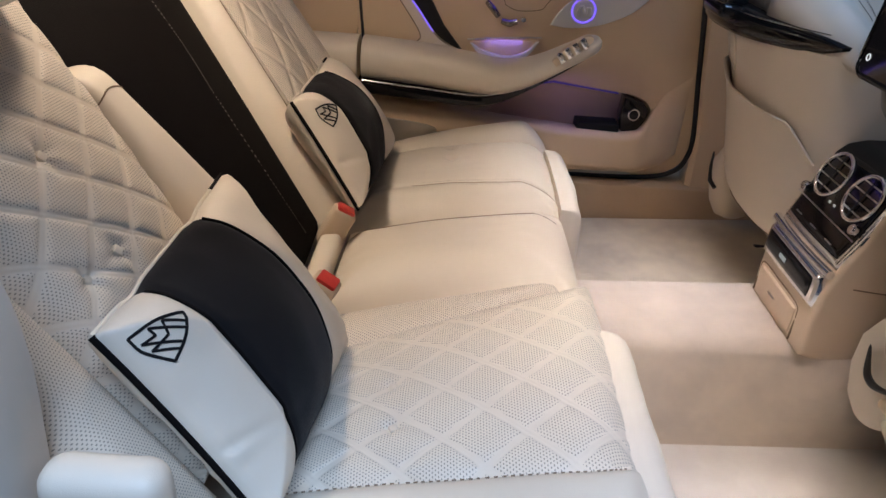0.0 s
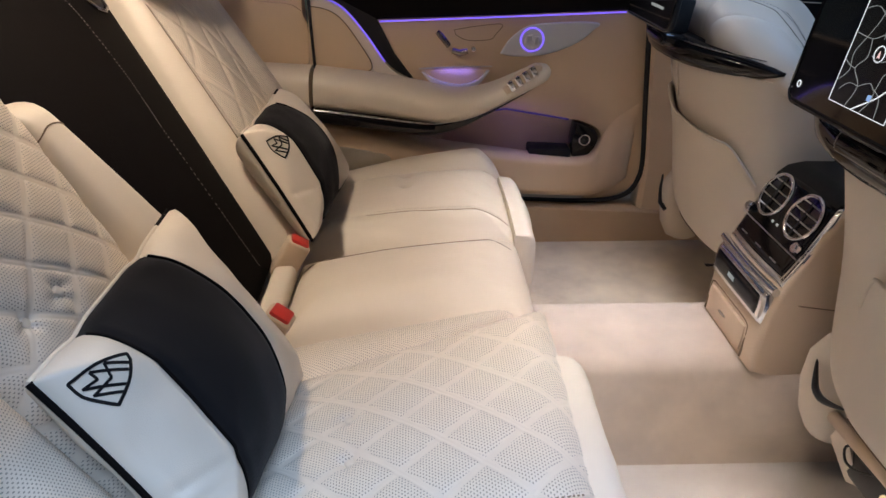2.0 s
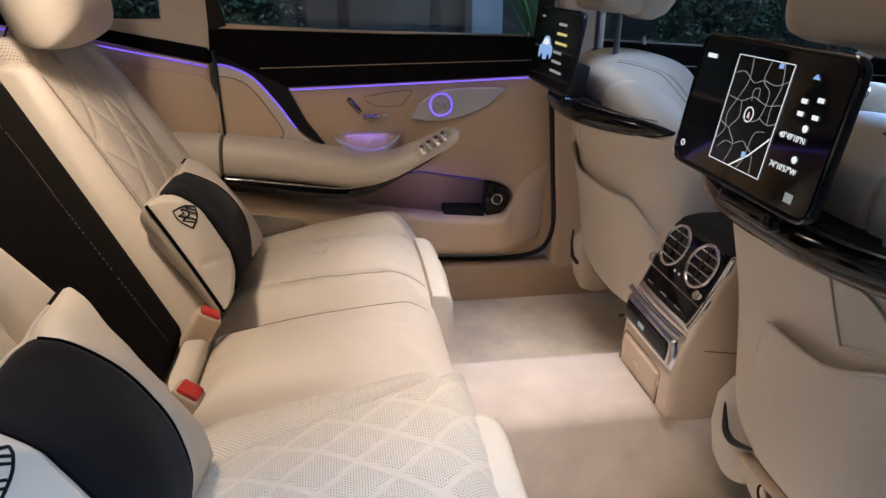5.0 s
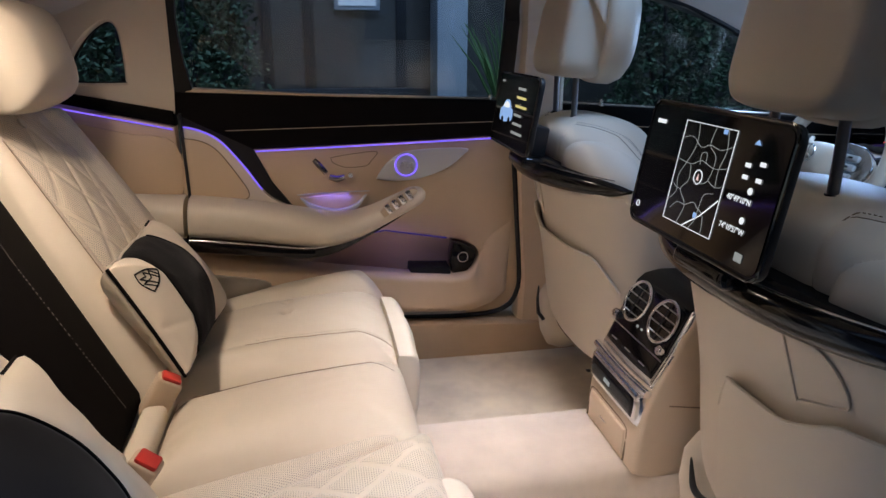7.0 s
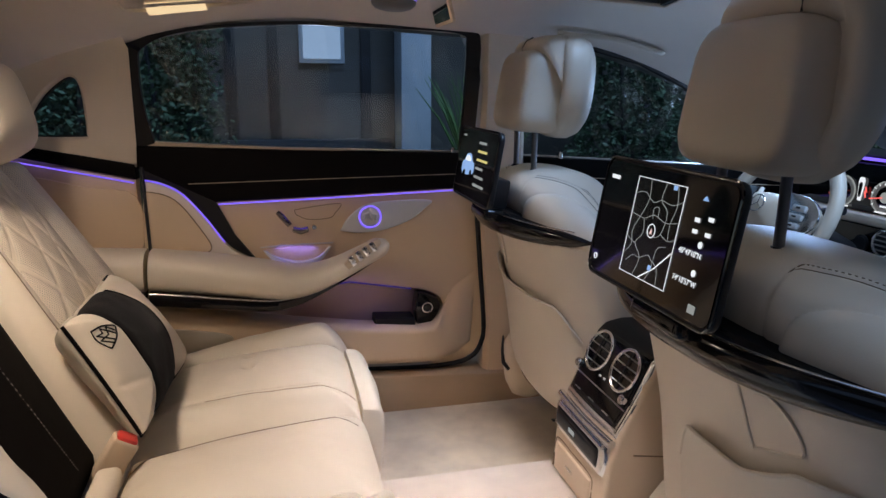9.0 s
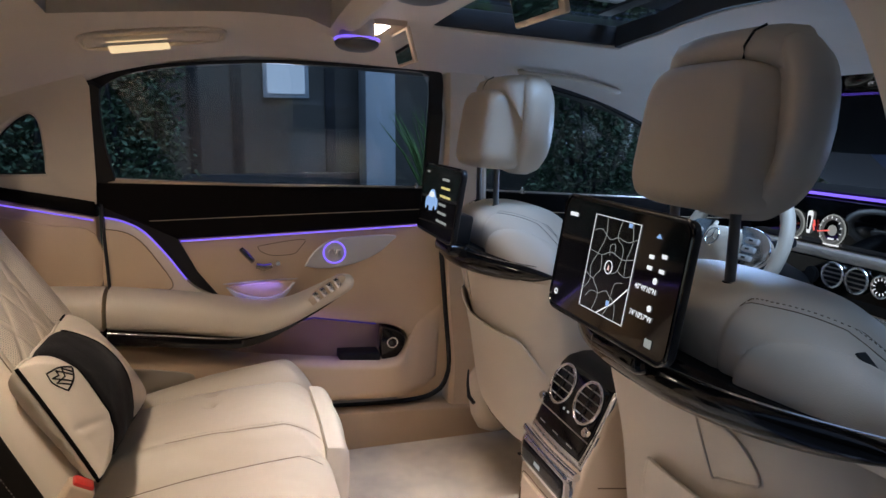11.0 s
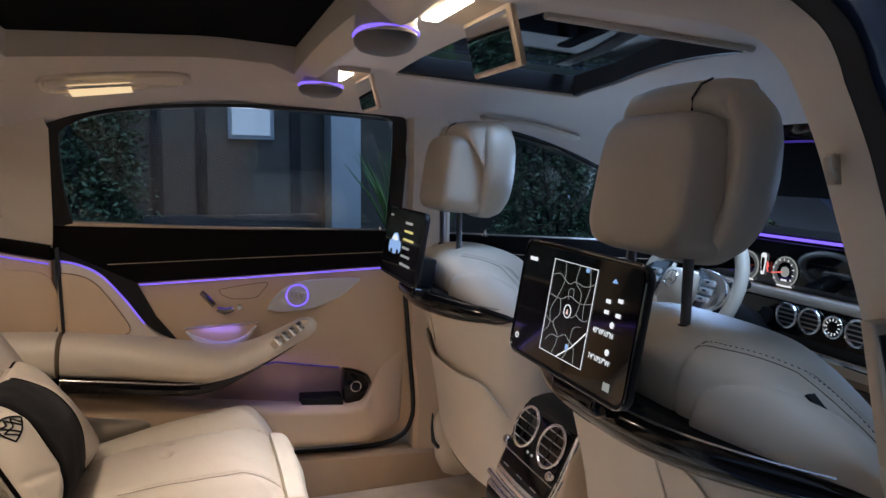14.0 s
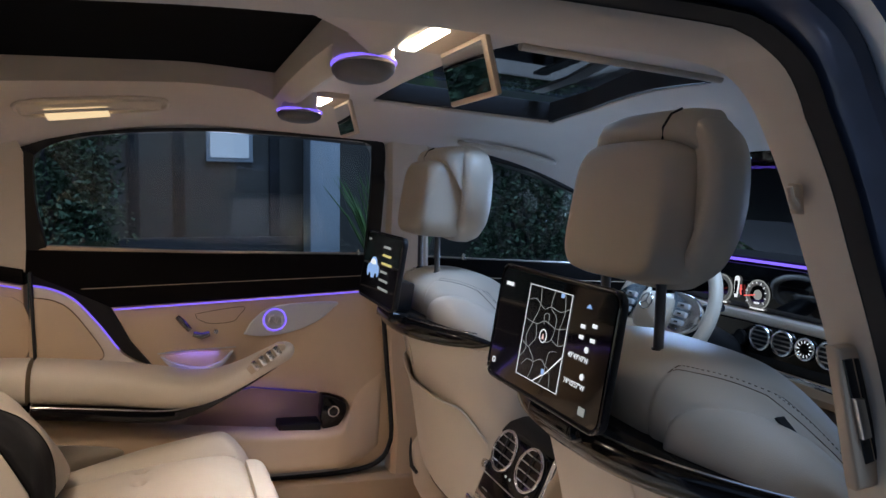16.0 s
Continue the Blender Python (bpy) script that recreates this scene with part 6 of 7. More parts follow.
part("chrome_lip", tube([face_at(0.030 - 0.004 * math.cos(y / 0.106 * 1.5), y, 0.006) for y in (-0.106 + 0.212 * i / 16 for i in range(17))], 0.0075, 12), chrome, con, "broad chrome lip")
part("top_cover", loft([[V(0.652, y, 0.440), V(0.658, y, 0.458), V(0.672, y, 0.472), V(0.70, y, 0.482), V(0.80, y, 0.486), V(0.80, y, 0.45), V(0.70, y, 0.44)] for y in (-0.090, -0.082, 0.0, 0.082, 0.090)]), lacquer, con, "glossy dark console top", 60)


def low_at(s, y, o):
    p = V(0.5965, 0, 0.125) + V(0.026, 0, 0.9997) * s + V(-1, 0, 0) * o
    return V(p.x, y, p.z)


def low_plate(y0, y1, s0, s1, o, h, r=0.010, q=0.10):
    return Pad([low_at(s0, y0, o), low_at(s0, y1, o), low_at(s1, y1, o), low_at(s1, y0, o)], h, r, q, 0.001, up=(-1, 0, 0))


part("tray_frame", low_plate(-0.101, 0.103, 0.128, 0.190, -0.002, 0.013, 0.012, 0.16).mesh(24, 16), chrome, con, "thick chrome rim")
part("tray_lid", low_plate(-0.091, 0.093, 0.139, 0.182, 0.005, 0.009, 0.010, 0.14).mesh(24, 16), lacquer, con, "glossy black tray lid")
part("tray_mark", box(-0.001, 0.001, -0.012, 0.012, -0.004, 0.004), ink_grey, con).matrix_basis = Matrix.Translation(low_at(0.160, 0.012, 0.0152))
part("drawer", low_plate(-0.062, 0.092, 0.050, 0.104, -0.004, 0.009, 0.006, 0.10).mesh(16, 14), tan_plastic, con, "tan drawer front")
part("drawer_joint", tube([low_at(p.y, p.x, 0.0005) for p in spline([(-0.066, 0.044, 0), (-0.066, 0.07, 0), (-0.066, 0.094, 0), (-0.054, 0.109, 0), (0.02, 0.110, 0), (0.086, 0.109, 0), (0.097, 0.094, 0), (0.097, 0.07, 0), (0.097, 0.044, 0)], 4)], 0.0020, 6), dark_thread, con)
part("drawer_pull", tube([low_at(0.078, 0.004, 0.007), low_at(0.078, 0.030, 0.007)], 0.0026, 6), chrome, con, "small chrome pull")
part("front_armrest", box(0.80, 1.10, -0.10, 0.10, 0.44, 0.52, 0.03, 4), leather, con, "beige front armrest")

# ---- dashboard ----
dash = thing("dashboard", "beige dashboard with wide dark displays and round vents", "dashboard")
prof = [(1.52, 0.80), (1.60, 0.815), (1.78, 0.79), (1.80, 0.40), (1.62, 0.36), (1.54, 0.46), (1.50, 0.53), (1.515, 0.635), (1.56, 0.655), (1.56, 0.77)]
part("body", slab(prof, 1.40, "y", -0.70, 0.012, 2), black_trim, dash, "dark upper dashboard")
part("pad", box(1.495, 1.56, -0.68, 0.66, 0.626, 0.652, 0.010), leather, dash, "beige leather dashboard edge")
part("display_panel", box(1.535, 1.548, -0.12, 0.62, 0.653, 0.780, 0.006), screen_black, dash, "wide dark display")
part("light_strip", tube([V(1.522, -0.68, 0.790), V(1.522, 0.66, 0.790)], 0.0040, 8), led_violet, dash, "violet light strip")
for gy in (0.320, 0.455):
    part("gauge_face", hoop(V(1.533, gy, 0.698), (-1, 0, 0), 0.032, 0.0055, 40, 4), dial_grey, dash, "glowing grey band of the gauge")
    part("gauge_number_bar", box(1.5295, 1.531, gy - 0.009, gy + 0.009, 0.673, 0.678), ink_white, dash)
    part("gauge_number_bar", box(1.5295, 1.531, gy - 0.028, gy + 0.022, 0.658, 0.662), ink_white, dash)
part("gauge_ring", hoop(V(1.532, 0.455, 0.698), (-1, 0, 0), 0.040, 0.0022, 36, 6), ink_grey, dash, "lit ring of the gauge")
part("gauge_needle", tube([V(1.522, 0.455, 0.698), V(1.522, 0.490, 0.686)], 0.0016, 5), ink_red, dash, "red needle")
part("gauge_dial", disc(V(1.534, 0.320, 0.698), (-1, 0, 0), 0.042, 0.002, 36), screen_black, dash)
part("gauge_ring", hoop(V(1.532, 0.320, 0.698), (-1, 0, 0), 0.040, 0.0022, 36, 6), ink_grey, dash, "lit ring of the gauge")
for k in range(11):
    a = radians(215 - 25 * k)
    part("gauge_tick", tube([V(1.524, 0.320 - 0.031 * math.cos(a), 0.698 + 0.031 * math.sin(a)), V(1.524, 0.320 - 0.037 * math.cos(a), 0.698 + 0.037 * math.sin(a))], 0.0012, 5), ink_white, dash)
part("gauge_needle", tube([V(1.522, 0.320, 0.698), V(1.522, 0.358, 0.691)], 0.0016, 5), ink_red, dash, "red needle")
part("gauge_hub", disc(V(1.532, 0.320, 0.698), (-1, 0, 0), 0.014, 0.002, 20), ink_grey, dash)
part("car_symbol", slab(flat([(0.392, 0.680), (0.388, 0.732), (0.397, 0.741), (0.406, 0.732), (0.402, 0.680)], 3), 0.002, "x", 1.530), ink_white, dash, "small white car symbol")
part("car_symbol_mark", tube([V(1.529, 0.381, 0.718), V(1.529, 0.376, 0.703)], 0.002, 5), ink_red, dash)
part("car_symbol_mark", tube([V(1.529, 0.382, 0.707), V(1.529, 0.376, 0.690)], 0.002, 5), ink_red, dash)
part("car_symbol_body", slab(flat([(0.394, 0.690), (0.392, 0.722), (0.397, 0.728), (0.402, 0.722), (0.400, 0.690)], 3), 0.002, "x", 1.528), screen_black, dash)
part("fascia", slab([(1.497, 0.624), (1.50, 0.545), (1.52, 0.535), (1.56, 0.54), (1.56, 0.624)], 1.30, "y", -0.66, 0.006), lacquer, dash, "glossy black fascia")
for y in (0.262, 0.190, 0.055, -0.02):
    c = V(1.492, y, 0.592)
    v = part("air_vent", hoop(c, (-1, 0, 0), 0.031, 0.004, 32, 8), chrome, dash, "round chrome air vent")
    part("vent_well", disc(c + V(0.004, 0, 0), (-1, 0, 0), 0.030, 0.003, 28), plastic_black, v)
    for k in range(4):
        o = -0.018 + 0.012 * k
        w = math.sqrt(0.029 ** 2 - o * o)
        part("slat", box(c.x - 0.003, c.x + 0.001, y - w, y + w, c.z + o - 0.0016, c.z + o + 0.0016), satin, v, "metal vent slat")
part("knob", disc(V(1.497, 0.325, 0.580), (-1, 0, 0), 0.022, 0.012, 28, 0.003), plastic_black, dash, "round black knob")
part("clock", hoop(V(1.492, 0.122, 0.592), (-1, 0, 0), 0.026, 0.003, 32, 8), chrome, dash, "small round clock")
part("clock_face", disc(V(1.495, 0.122, 0.592), (-1, 0, 0), 0.025, 0.003, 28), screen_black, dash)
for a in range(0, 360, 30):
    part("clock_tick", tube([V(1.491, 0.122 + 0.015 * math.cos(radians(a)), 0.592 + 0.015 * math.sin(radians(a))), V(1.491, 0.122 + 0.021 * math.cos(radians(a)), 0.592 + 0.021 * math.sin(radians(a)))], 0.0011, 5), ink_white, dash)
part("chrome_strip", tube([V(1.485, 0.40, 0.528), V(1.470, 0.25, 0.520), V(1.465, 0.0, 0.516), V(1.480, -0.3, 0.522)], 0.006, 8), chrome, dash, "curved chrome strip")
part("lower_pad", loft([[V(1.475, y, 0.515), V(1.462, y, 0.49), V(1.485, y, 0.455), V(1.56, y, 0.45), V(1.56, y, 0.52)] for y in (-0.66, -0.3, 0.0, 0.3, 0.64)]), leather_deep, dash, "tan lower dashboard")
part("centre_panel", slab([(1.10, 0.40), (1.46, 0.47), (1.50, 0.47), (1.50, 0.15), (1.10, 0.15)], 0.22, "y", -0.11, 0.012), lacquer, dash, "glossy black centre console")
part("centre_trim", tube([V(1.10, -0.112, 0.405), V(1.47, -0.112, 0.478)], 0.003, 6), chrome, dash)

wheel = thing("steering_wheel", "beige leather steering wheel with metal spokes and keys", "steering wheel")
wheel.matrix_basis = pose(1.25, 0.362, 0.648, 0, 22, 0)
part("rim", hoop(V(0, 0, 0), (1, 0, 0), 0.172, 0.017, 48, 12), leather, wheel, "leather rim")
part("hub", Pad([V(-0.015, -0.062, -0.07), V(-0.015, 0.062, -0.07), V(-0.015, 0.070, 0.042), V(-0.015, -0.070, 0.042)], 0.035, 0.05, 0.4, 0.01, up=(-1, 0, 0)).mesh(20, 20), leather, wheel, "padded hub", 70)
part("hub_badge", hoop(V(-0.060, 0, 0.0), (-1, 0, 0), 0.022, 0.002, 28, 6), chrome, wheel, "plain round metal badge")
for a in (90, 210, 330):
    part("hub_badge_bar", tube([V(-0.060, 0, 0), V(-0.060, 0.022 * math.cos(radians(a)), 0.022 * math.sin(radians(a)))], 0.0018, 5), chrome, wheel)
for d in (-1, 1):
    sp = part("spoke", slab(flat([(d * 0.05, 0.050), (d * 0.12, 0.045), (d * 0.165, 0.012), (d * 0.160, -0.03), (d * 0.12, -0.055), (d * 0.075, -0.05)], 3), 0.016, "x", -0.030, 0.004), chrome, wheel, "silver spoke")
    for k in range(3):
        part("key", box(-0.036, -0.028, d * 0.105 - 0.020, d * 0.105 + 0.020, 0.016 - 0.022 * k - 0.007, 0.016 - 0.022 * k + 0.007, 0.002), silver_paint, sp, "silver key")
        part("key_mark", box(-0.0375, -0.0355, d * 0.105 - 0.006, d * 0.105 + 0.006, 0.016 - 0.022 * k - 0.002, 0.016 - 0.022 * k + 0.002), plastic_black, sp)
part("lower_spoke", slab([(-0.022, -0.06), (0.022, -0.06), (0.030, -0.175), (-0.030, -0.175)], 0.012, "x", -0.010, 0.003), satin, wheel, "satin metal spoke")
part("column", tube([V(0.01, 0, -0.01), V(0.28, 0, -0.03)], [0.045, 0.055], 20), plastic_black, wheel, "black steering column")
part("stalk", tube([V(0.03, -0.05, 0.02), V(0.02, -0.17, 0.045)], [0.008, 0.011], 10), plastic_black, wheel, "black stalk")

# ---- roof fittings ----
def vanity_unit(s, y, px, py, pz, label):
    t = thing("vanity_light_unit", label, "ceiling light", "roof light units")
    lens_y, y = y, py
    # dark lens pod with a violet rim
    pod = []
    for k, (dz, f) in enumerate(((0.0, 1.0), (-0.006, 0.97), (-0.012, 0.82), (-0.016, 0.50))):
        pod.append([V(p.x, p.y, pz + dz) for p in superring(px, y, (0.035 if s < 0 else 0.042) * f, 0.057 * f, 0, 32, 2.4)])
    part("pod", loft(pod), pod_grey, t, "dark oval lens pod", 60)
    part("pod_rim", tube([V(p.x, p.y, pz + 0.0045) for p in superring(px, y, 0.0345 if s < 0 else 0.0415, 0.0565, 0, 40, 2.4) + superring(px, y, 0.0345 if s < 0 else 0.0415, 0.0565, 0, 40, 2.4)[:1]], 0.0024, 6), led_violet, t, "violet lit rim")
    part("pod_boss", loft([[V(p.x, p.y, q) for p in superring(px - 0.006 * f, y + 0.022 * f, 0.034 - 0.008 * f, 0.060 - 0.014 * f, 0, 32, 2.4)] for q, f in ((pz, 0.0), (pz + 0.012, 0.1), (pz + 0.040, 0.2))]), headliner_cloth, t, "suede swelling above the lens pod", 70)
    y = lens_y
    z = zroof(0.31, y)
    part("lamp_base", box(0.266, 0.350, y - 0.070, y + 0.070, z - 0.006, z + 0.02, 0.004), tan_plastic, t, "beige lamp housing")
    for x0, x1 in ((0.270, 0.278), (0.289, 0.311)) if s < 0 else ((0.262, 0.272), (0.284, 0.318)):
        part("lamp_lens", box(x0, x1, y - 0.060, y + 0.060, z - 0.0095, z - 0.005, 0.002), lamp_white, t, "bright lit lens")
    # hinged mirror
    flap = part("mirror_flap", box(-0.004, 0.004, -0.070, 0.070, -0.070, 0.0, 0.003), tan_plastic, t, "hinged beige mirror flap")
    flap.matrix_basis = pose(0.351, y, z - 0.004, 0, -18, 0)
    part("mirror", box(-0.006, -0.0045, -0.062, 0.062, -0.063, -0.006), mirror_glass, flap, "mirror glass")
    return t


vanity_unit(-1, -0.318, 0.238, -0.285, 1.044, "roof light with a violet ring, lit lenses and folded-down mirror")
vanity_unit(1, 0.332, 0.256, 0.285, 1.044, "roof light with a violet ring, lit lenses and folded-down mirror")


def grab_handle(s, x, lit):
    t = thing("grab_handle", "beige ceiling grab handle" + (" with a lit warm lamp" if lit else ""), "grab handle", "grab handles")
    y, z = s * 0.575, zroof(x, 0.575)
    pts = [V(x - 0.135, y, zroof(x - 0.135, 0.575) - 0.002), V(x - 0.125, y - s * 0.02, zroof(x - 0.125, 0.555) - 0.014), V(x, y - s * 0.028, zroof(x, 0.547) - 0.012), V(x + 0.125, y - s * 0.02, zroof(x + 0.125, 0.555) - 0.014), V(x + 0.135, y, zroof(x + 0.135, 0.575) - 0.002)]
    if not lit:
        part("bar", tube(spline(pts, 6), 0.007, 10, 1.4), headliner_cloth, t, "beige grip")
        return t

    def under(dx, yy, drop):
        return V(x + dx, s * yy, zroof(x + dx, yy) - drop)
    rim = [under(p.x, 0.495 + p.y, 0.003) for p in superring(0, 0, 0.140, 0.052, 0, 48, 3.5)]
    part("recess_rim", tube(rim + rim[:1], 0.0045, 8), headliner_cloth, t, "rounded suede rim")
    part("flush_grip", loft([[under(dx, 0.470 + 0.010 * q, 0.004 + 0.012 * math.sin(math.pi * q / 4)) for q in range(5)] for dx in (-0.128, -0.06, 0.0, 0.06, 0.128)], closed=False), headliner_cloth, t, "folded beige grip", 60)
    lens = [[under(dx, 0.476 + 0.024 * q, 0.012 + (0.003 if 0 < q < 3 else 0.0)) for q in range(4)] for dx in (-0.088, -0.082, 0.022, 0.028)]
    part("lamp_lens", loft(lens, closed=False), lamp_warm, t, "lit warm lens")
    return t


grab_handle(1, -0.13, True)
grab_handle(-1, -0.13, True)
grab_handle(1, 0.86, False)

# Fixture made up to carry the rear fill light; it stays unseen.
rear_fill = thing("dome_light", "rear headliner fill light, added out of view", "ceiling light")
part("housing", box(-0.50, -0.34, -0.085, 0.085, zroof(-0.42, 0) - 0.010, zroof(-0.42, 0) + 0.02, 0.006), tan_plastic, rear_fill, "beige lamp housing")
part("lens", box(-0.485, -0.355, -0.070, 0.070, zroof(-0.42, 0) - 0.014, zroof(-0.42, 0) - 0.008, 0.003), lamp_warm, rear_fill, "lit warm lens")

# pillar fittings on the near side
bp = thing("belt_outlet", "beige seat belt outlet with black slots in the pillar trim", "belt guide")
part("frame", slab([(0.549, 0.795), (0.578, 0.797), (0.626, 0.672), (0.594, 0.668)], 0.014, "y", -0.699, 0.004, 3), tan_plastic, bp, "beige surround")
part("slot", slab([(0.556, 0.785), (0.566, 0.786), (0.608, 0.695), (0.598, 0.693)], 0.004, "y", -0.7005, 0.001), plastic_black, bp, "black slot")
part("slot", slab([(0.569, 0.786), (0.574, 0.786), (0.615, 0.697), (0.610, 0.696)], 0.004, "y", -0.7005, 0.001), plastic_black, bp, "black slot")
part("slider", slab([(0.571, 0.752), (0.582, 0.752), (0.597, 0.718), (0.587, 0.716)], 0.006, "y", -0.7040, 0.0015), satin, bp, "pale slider")
hook = thing("coat_hook", "small beige coat hook on the pillar trim", "coat hook")
part("plate", slab([(0.490, 0.926), (0.498, 0.926), (0.504, 0.902), (0.496, 0.902)], 0.010, "y", -0.694, 0.003, 3), tan_plastic, hook, "rounded base")
part("prong", tube([V(0.495, -0.690, 0.912), V(0.485, -0.700, 0.908), V(0.477, -0.702, 0.913), V(0.474, -0.702, 0.922)], [0.004, 0.0035, 0.003, 0.0025], 8), tan_plastic, hook, "curved prong")

# ---- outside ----
tagged(part("ground", box(-200, 200, -200, 200, -0.45, -0.36), surface("dark_asphalt", (0.055, 0.056, 0.058), 0.85, vary=0.3, coarse=2, fine=60, bump=0.4, dist=0.01)), "dark asphalt yard round the car", "ground", "", "structure")
wall_grey = surface("grey_render_wall", (0.105, 0.095, 0.082), 0.85, vary=0.18, coarse=1.2, fine=60, bump=0.2, dist=0.004)
wall_pale = surface("pale_painted_column", (0.52, 0.56, 0.60), 0.7, vary=0.08, coarse=2, fine=80, bump=0.1)
dark_panel = surface("dark_timber_panel", (0.030, 0.028, 0.030), 0.7, vary=0.3, coarse=3, fine=40, bump=0.2)
house = thing("house", "grey house front with a pale column beside the yard", "house", kind="")
part("wall", box(-9, 9, 6.0, 6.3, -0.36, 3.4, 0.01), wall_grey, house, "dark grey rendered wall")
part("column", box(1.24, 1.54, 5.6, 6.0, -0.36, 3.0, 0.02), wall_pale, house, "pale square column")
part("plinth", box(-2.0, 1.2, 5.93, 6.0, -0.36, 0.36, 0.01), dark_panel, house, "dark plinth")
wn_ = part("window", box(0.30, 0.74, 5.955, 6.0, 1.10, 1.75, 0.005), wall_pale, house, "pale window frame")
# The pane's pale reflection is plain emission.
part("pane", box(0.34, 0.70, 5.948, 5.957, 1.14, 1.71), glow("pale_glow_pane", (0.62, 0.74, 0.95), 0.8, (0.3, 0.35, 0.4)), wn_, "pale pane, its reflection set as glow")
for x in (-0.35, 0.05, 0.95):
    part("wall_post", box(x - 0.05, x + 0.05, 5.97, 6.0, 0.36, 3.0, 0.004), dark_panel, house, "dark wall post")
part("eaves", box(-9, 9, 5.3, 6.3, 3.0, 3.16, 0.02), wall_pale, house, "pale eaves board")
part("upper_wall", box(-9, 9, 6.6, 6.8, 3.1, 6.2), surface("grey_boarding", (0.42, 0.43, 0.44), 0.8, vary=0.15, coarse=1.5, fine=40, bump=0.2), house, "upper storey wall")
for x in (3.0, 5.2, 7.2):
    part("upper_post", box(x, x + 0.22, 5.5, 5.75, 3.16, 5.4, 0.01), dark_panel, house, "dark upright post")
part("balcony_rail", box(-3, 9, 5.35, 5.42, 3.75, 3.83, 0.01), wall_pale, house, "pale balcony rail")
part("roof", slab([(6.1, 6.0), (7.4, 6.0), (7.4, 6.3), (6.8, 6.8), (6.1, 6.15)], 18, "x", -9), dark_panel, house, "dark roof")

# Unseen wall added behind the view to keep low sky off the headrests.
tagged(part("wall_yard", box(-14, 14, -4.6, -4.3, -0.36, 4.4, 0.02), surface("dark_block_wall", (0.06, 0.06, 0.06), 0.9, vary=0.2, coarse=1.5, fine=50, bump=0.3, dist=0.006)), "plain dark unseen wall blocking low sky", "wall", "", "structure")

leaf_mat = surface("shrub_leaf", (0.062, 0.105, 0.052), 0.7, vary=0.5, coarse=6, bump=0.0)
grass_leaf = surface("strap_leaf", (0.13, 0.24, 0.07), 0.45, vary=0.3, coarse=5, bump=0.0)


def leaf_cloud(cx, cy, z0, rx, ry, h, count, size, seed):
    rnd = random.Random(seed)
    vs, fs = [], []
    for _ in range(count):
        a, r, t = rnd.random() * 6.283, math.sqrt(rnd.random()), rnd.random()
        lump = 0.75 + 0.45 * noise.noise(V(math.cos(a) * 1.7 + seed, math.sin(a) * 1.7, t * 4))
        f = (1 - 0.55 * t) * lump
        p = V(cx + rx * r * f * math.cos(a), cy + ry * r * f * math.sin(a), z0 + h * t * (0.8 + 0.35 * lump))
        d = V(rnd.uniform(-1, 1), rnd.uniform(-1, 1), rnd.uniform(-0.4, 0.8)).normalized()
        q = d.cross(V(rnd.uniform(-1, 1), rnd.uniform(-1, 1), rnd.uniform(-1, 1))).normalized()
        s = size * rnd.uniform(0.6, 1.4)
        k = len(vs)
        vs += [p - d * s, p + q * s * 0.42, p + d * s, p - q * s * 0.42]
        fs.append((k, k + 1, k + 2, k + 3))
    me = bpy.data.meshes.new("crown")
    me.from_pydata([tuple(v) for v in vs], [], fs)
    return me


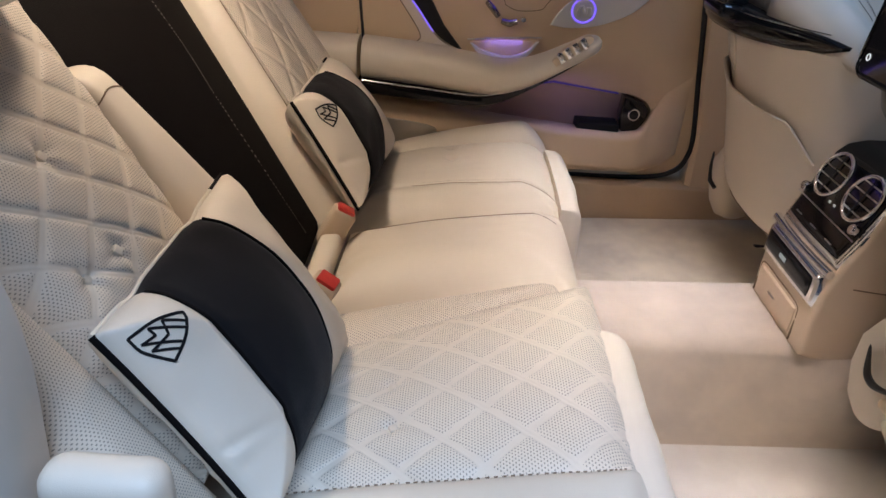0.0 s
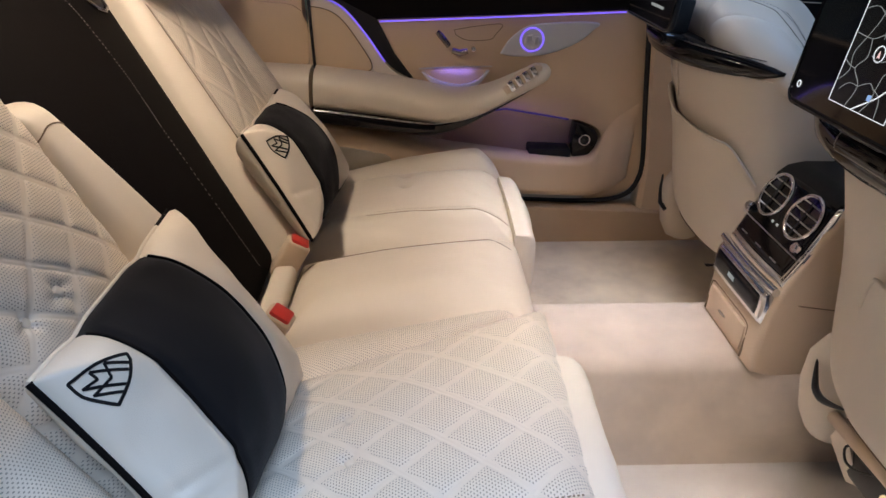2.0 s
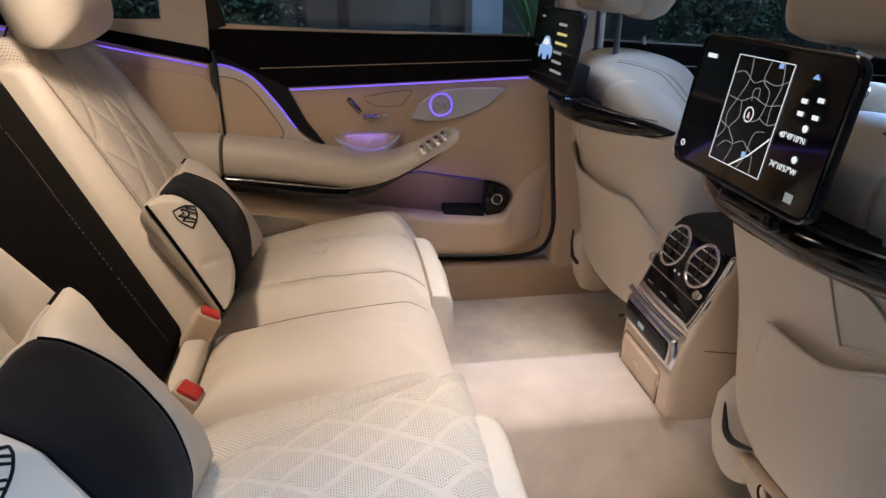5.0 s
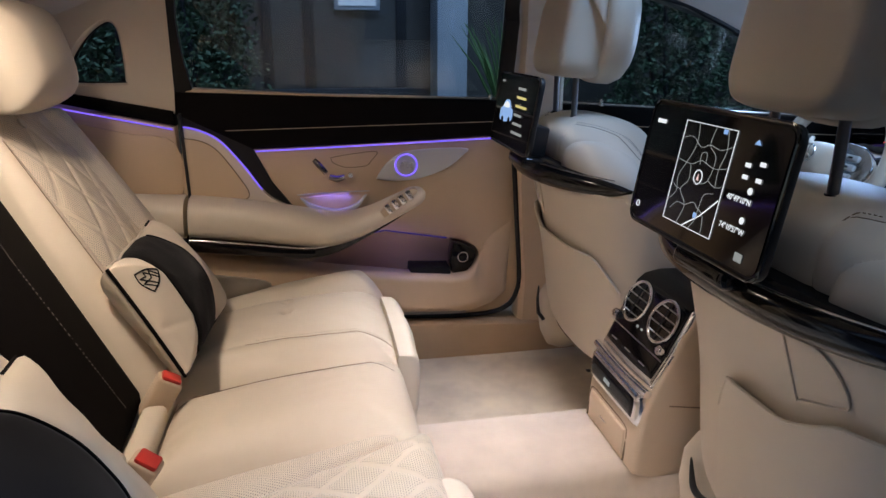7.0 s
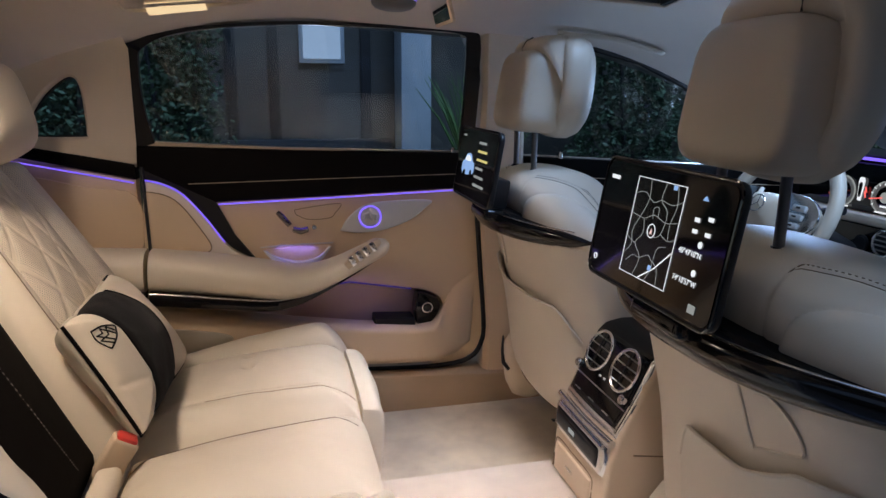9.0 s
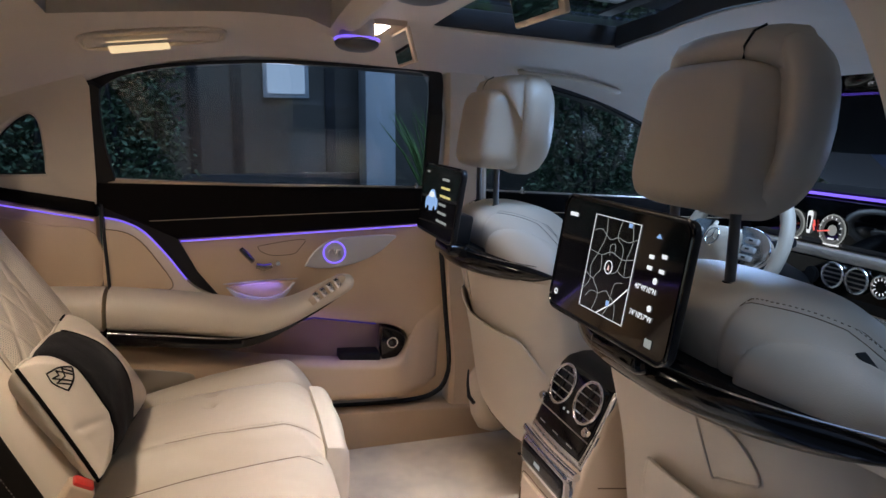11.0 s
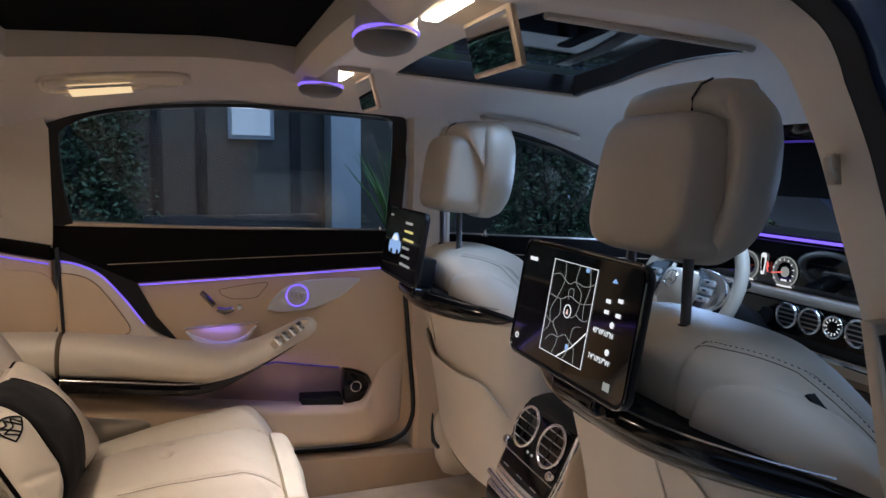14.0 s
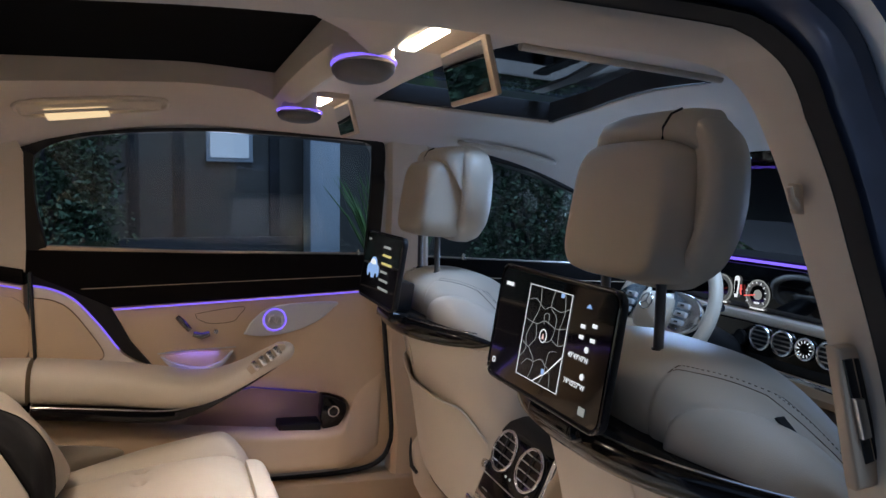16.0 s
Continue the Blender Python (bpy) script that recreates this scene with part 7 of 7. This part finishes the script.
def shrub(x, y, rx, ry, h, count, seed):
    t = thing("shrub", "dense dark green shrub standing by the house wall", "shrub", "shrubs by the yard", at=(0, 0, 0))
    part("crown", leaf_cloud(x, y, -0.30, rx, ry, h, count * 2, 0.030, seed), leaf_mat, t, "small dark green leaves")
    for k in range(4):
        a = k * 1.7 + seed
        part("trunk", tube([V(x, y, -0.36), V(x + 0.3 * rx * math.cos(a), y + 0.3 * ry * math.sin(a), h * 0.35), V(x + 0.5 * rx * math.cos(a), y + 0.5 * ry * math.sin(a), h * 0.75)], [0.035, 0.022, 0.008], 6), dark_panel, t, "thin dark stem")
    return t


shrub(-0.85, 5.2, 0.80, 0.5, 2.4, 6000, 1)
shrub(-1.65, 5.3, 0.8, 0.5, 2.4, 6000, 10)
shrub(-2.5, 5.2, 0.9, 0.5, 2.2, 5000, 2)
shrub(-3.9, 5.0, 1.0, 0.6, 2.3, 4000, 3)
shrub(3.4, 5.0, 1.1, 0.6, 2.6, 6000, 4)
shrub(4.9, 5.0, 1.1, 0.6, 2.7, 6000, 5)
shrub(6.6, 5.0, 1.2, 0.7, 2.6, 6000, 6)
shrub(8.4, 4.4, 1.4, 0.8, 2.7, 6000, 7)
shrub(10.0, 2.6, 1.3, 0.9, 2.8, 6000, 8)
shrub(10.4, 0.6, 1.3, 1.0, 2.8, 6000, 9)


def strap_plant(x, y, seed):
    t = thing("strap_leaf_plant", "spiky green strap-leaved plant in front of the house", "plant", "spiky plants")
    rnd = random.Random(seed)
    for _ in range(60):
        a, ln, w = rnd.random() * 6.283, rnd.uniform(1.0, 1.5), rnd.uniform(0.014, 0.024)
        lean_ = rnd.uniform(0.08, 0.38)
        pts = [V(x + ln * lean_ * k * k * math.cos(a), y + ln * lean_ * k * k * math.sin(a), -0.36 + ln * (k - 0.25 * lean_ * k * k)) for k in (0, 0.25, 0.5, 0.75, 1.0)]
        part("leaf", tube(pts, [w, w, w * 0.8, w * 0.5, 0.002], 4), grass_leaf, t)
    return t


strap_plant(1.80, 5.1, 11)
strap_plant(2.15, 5.2, 12)

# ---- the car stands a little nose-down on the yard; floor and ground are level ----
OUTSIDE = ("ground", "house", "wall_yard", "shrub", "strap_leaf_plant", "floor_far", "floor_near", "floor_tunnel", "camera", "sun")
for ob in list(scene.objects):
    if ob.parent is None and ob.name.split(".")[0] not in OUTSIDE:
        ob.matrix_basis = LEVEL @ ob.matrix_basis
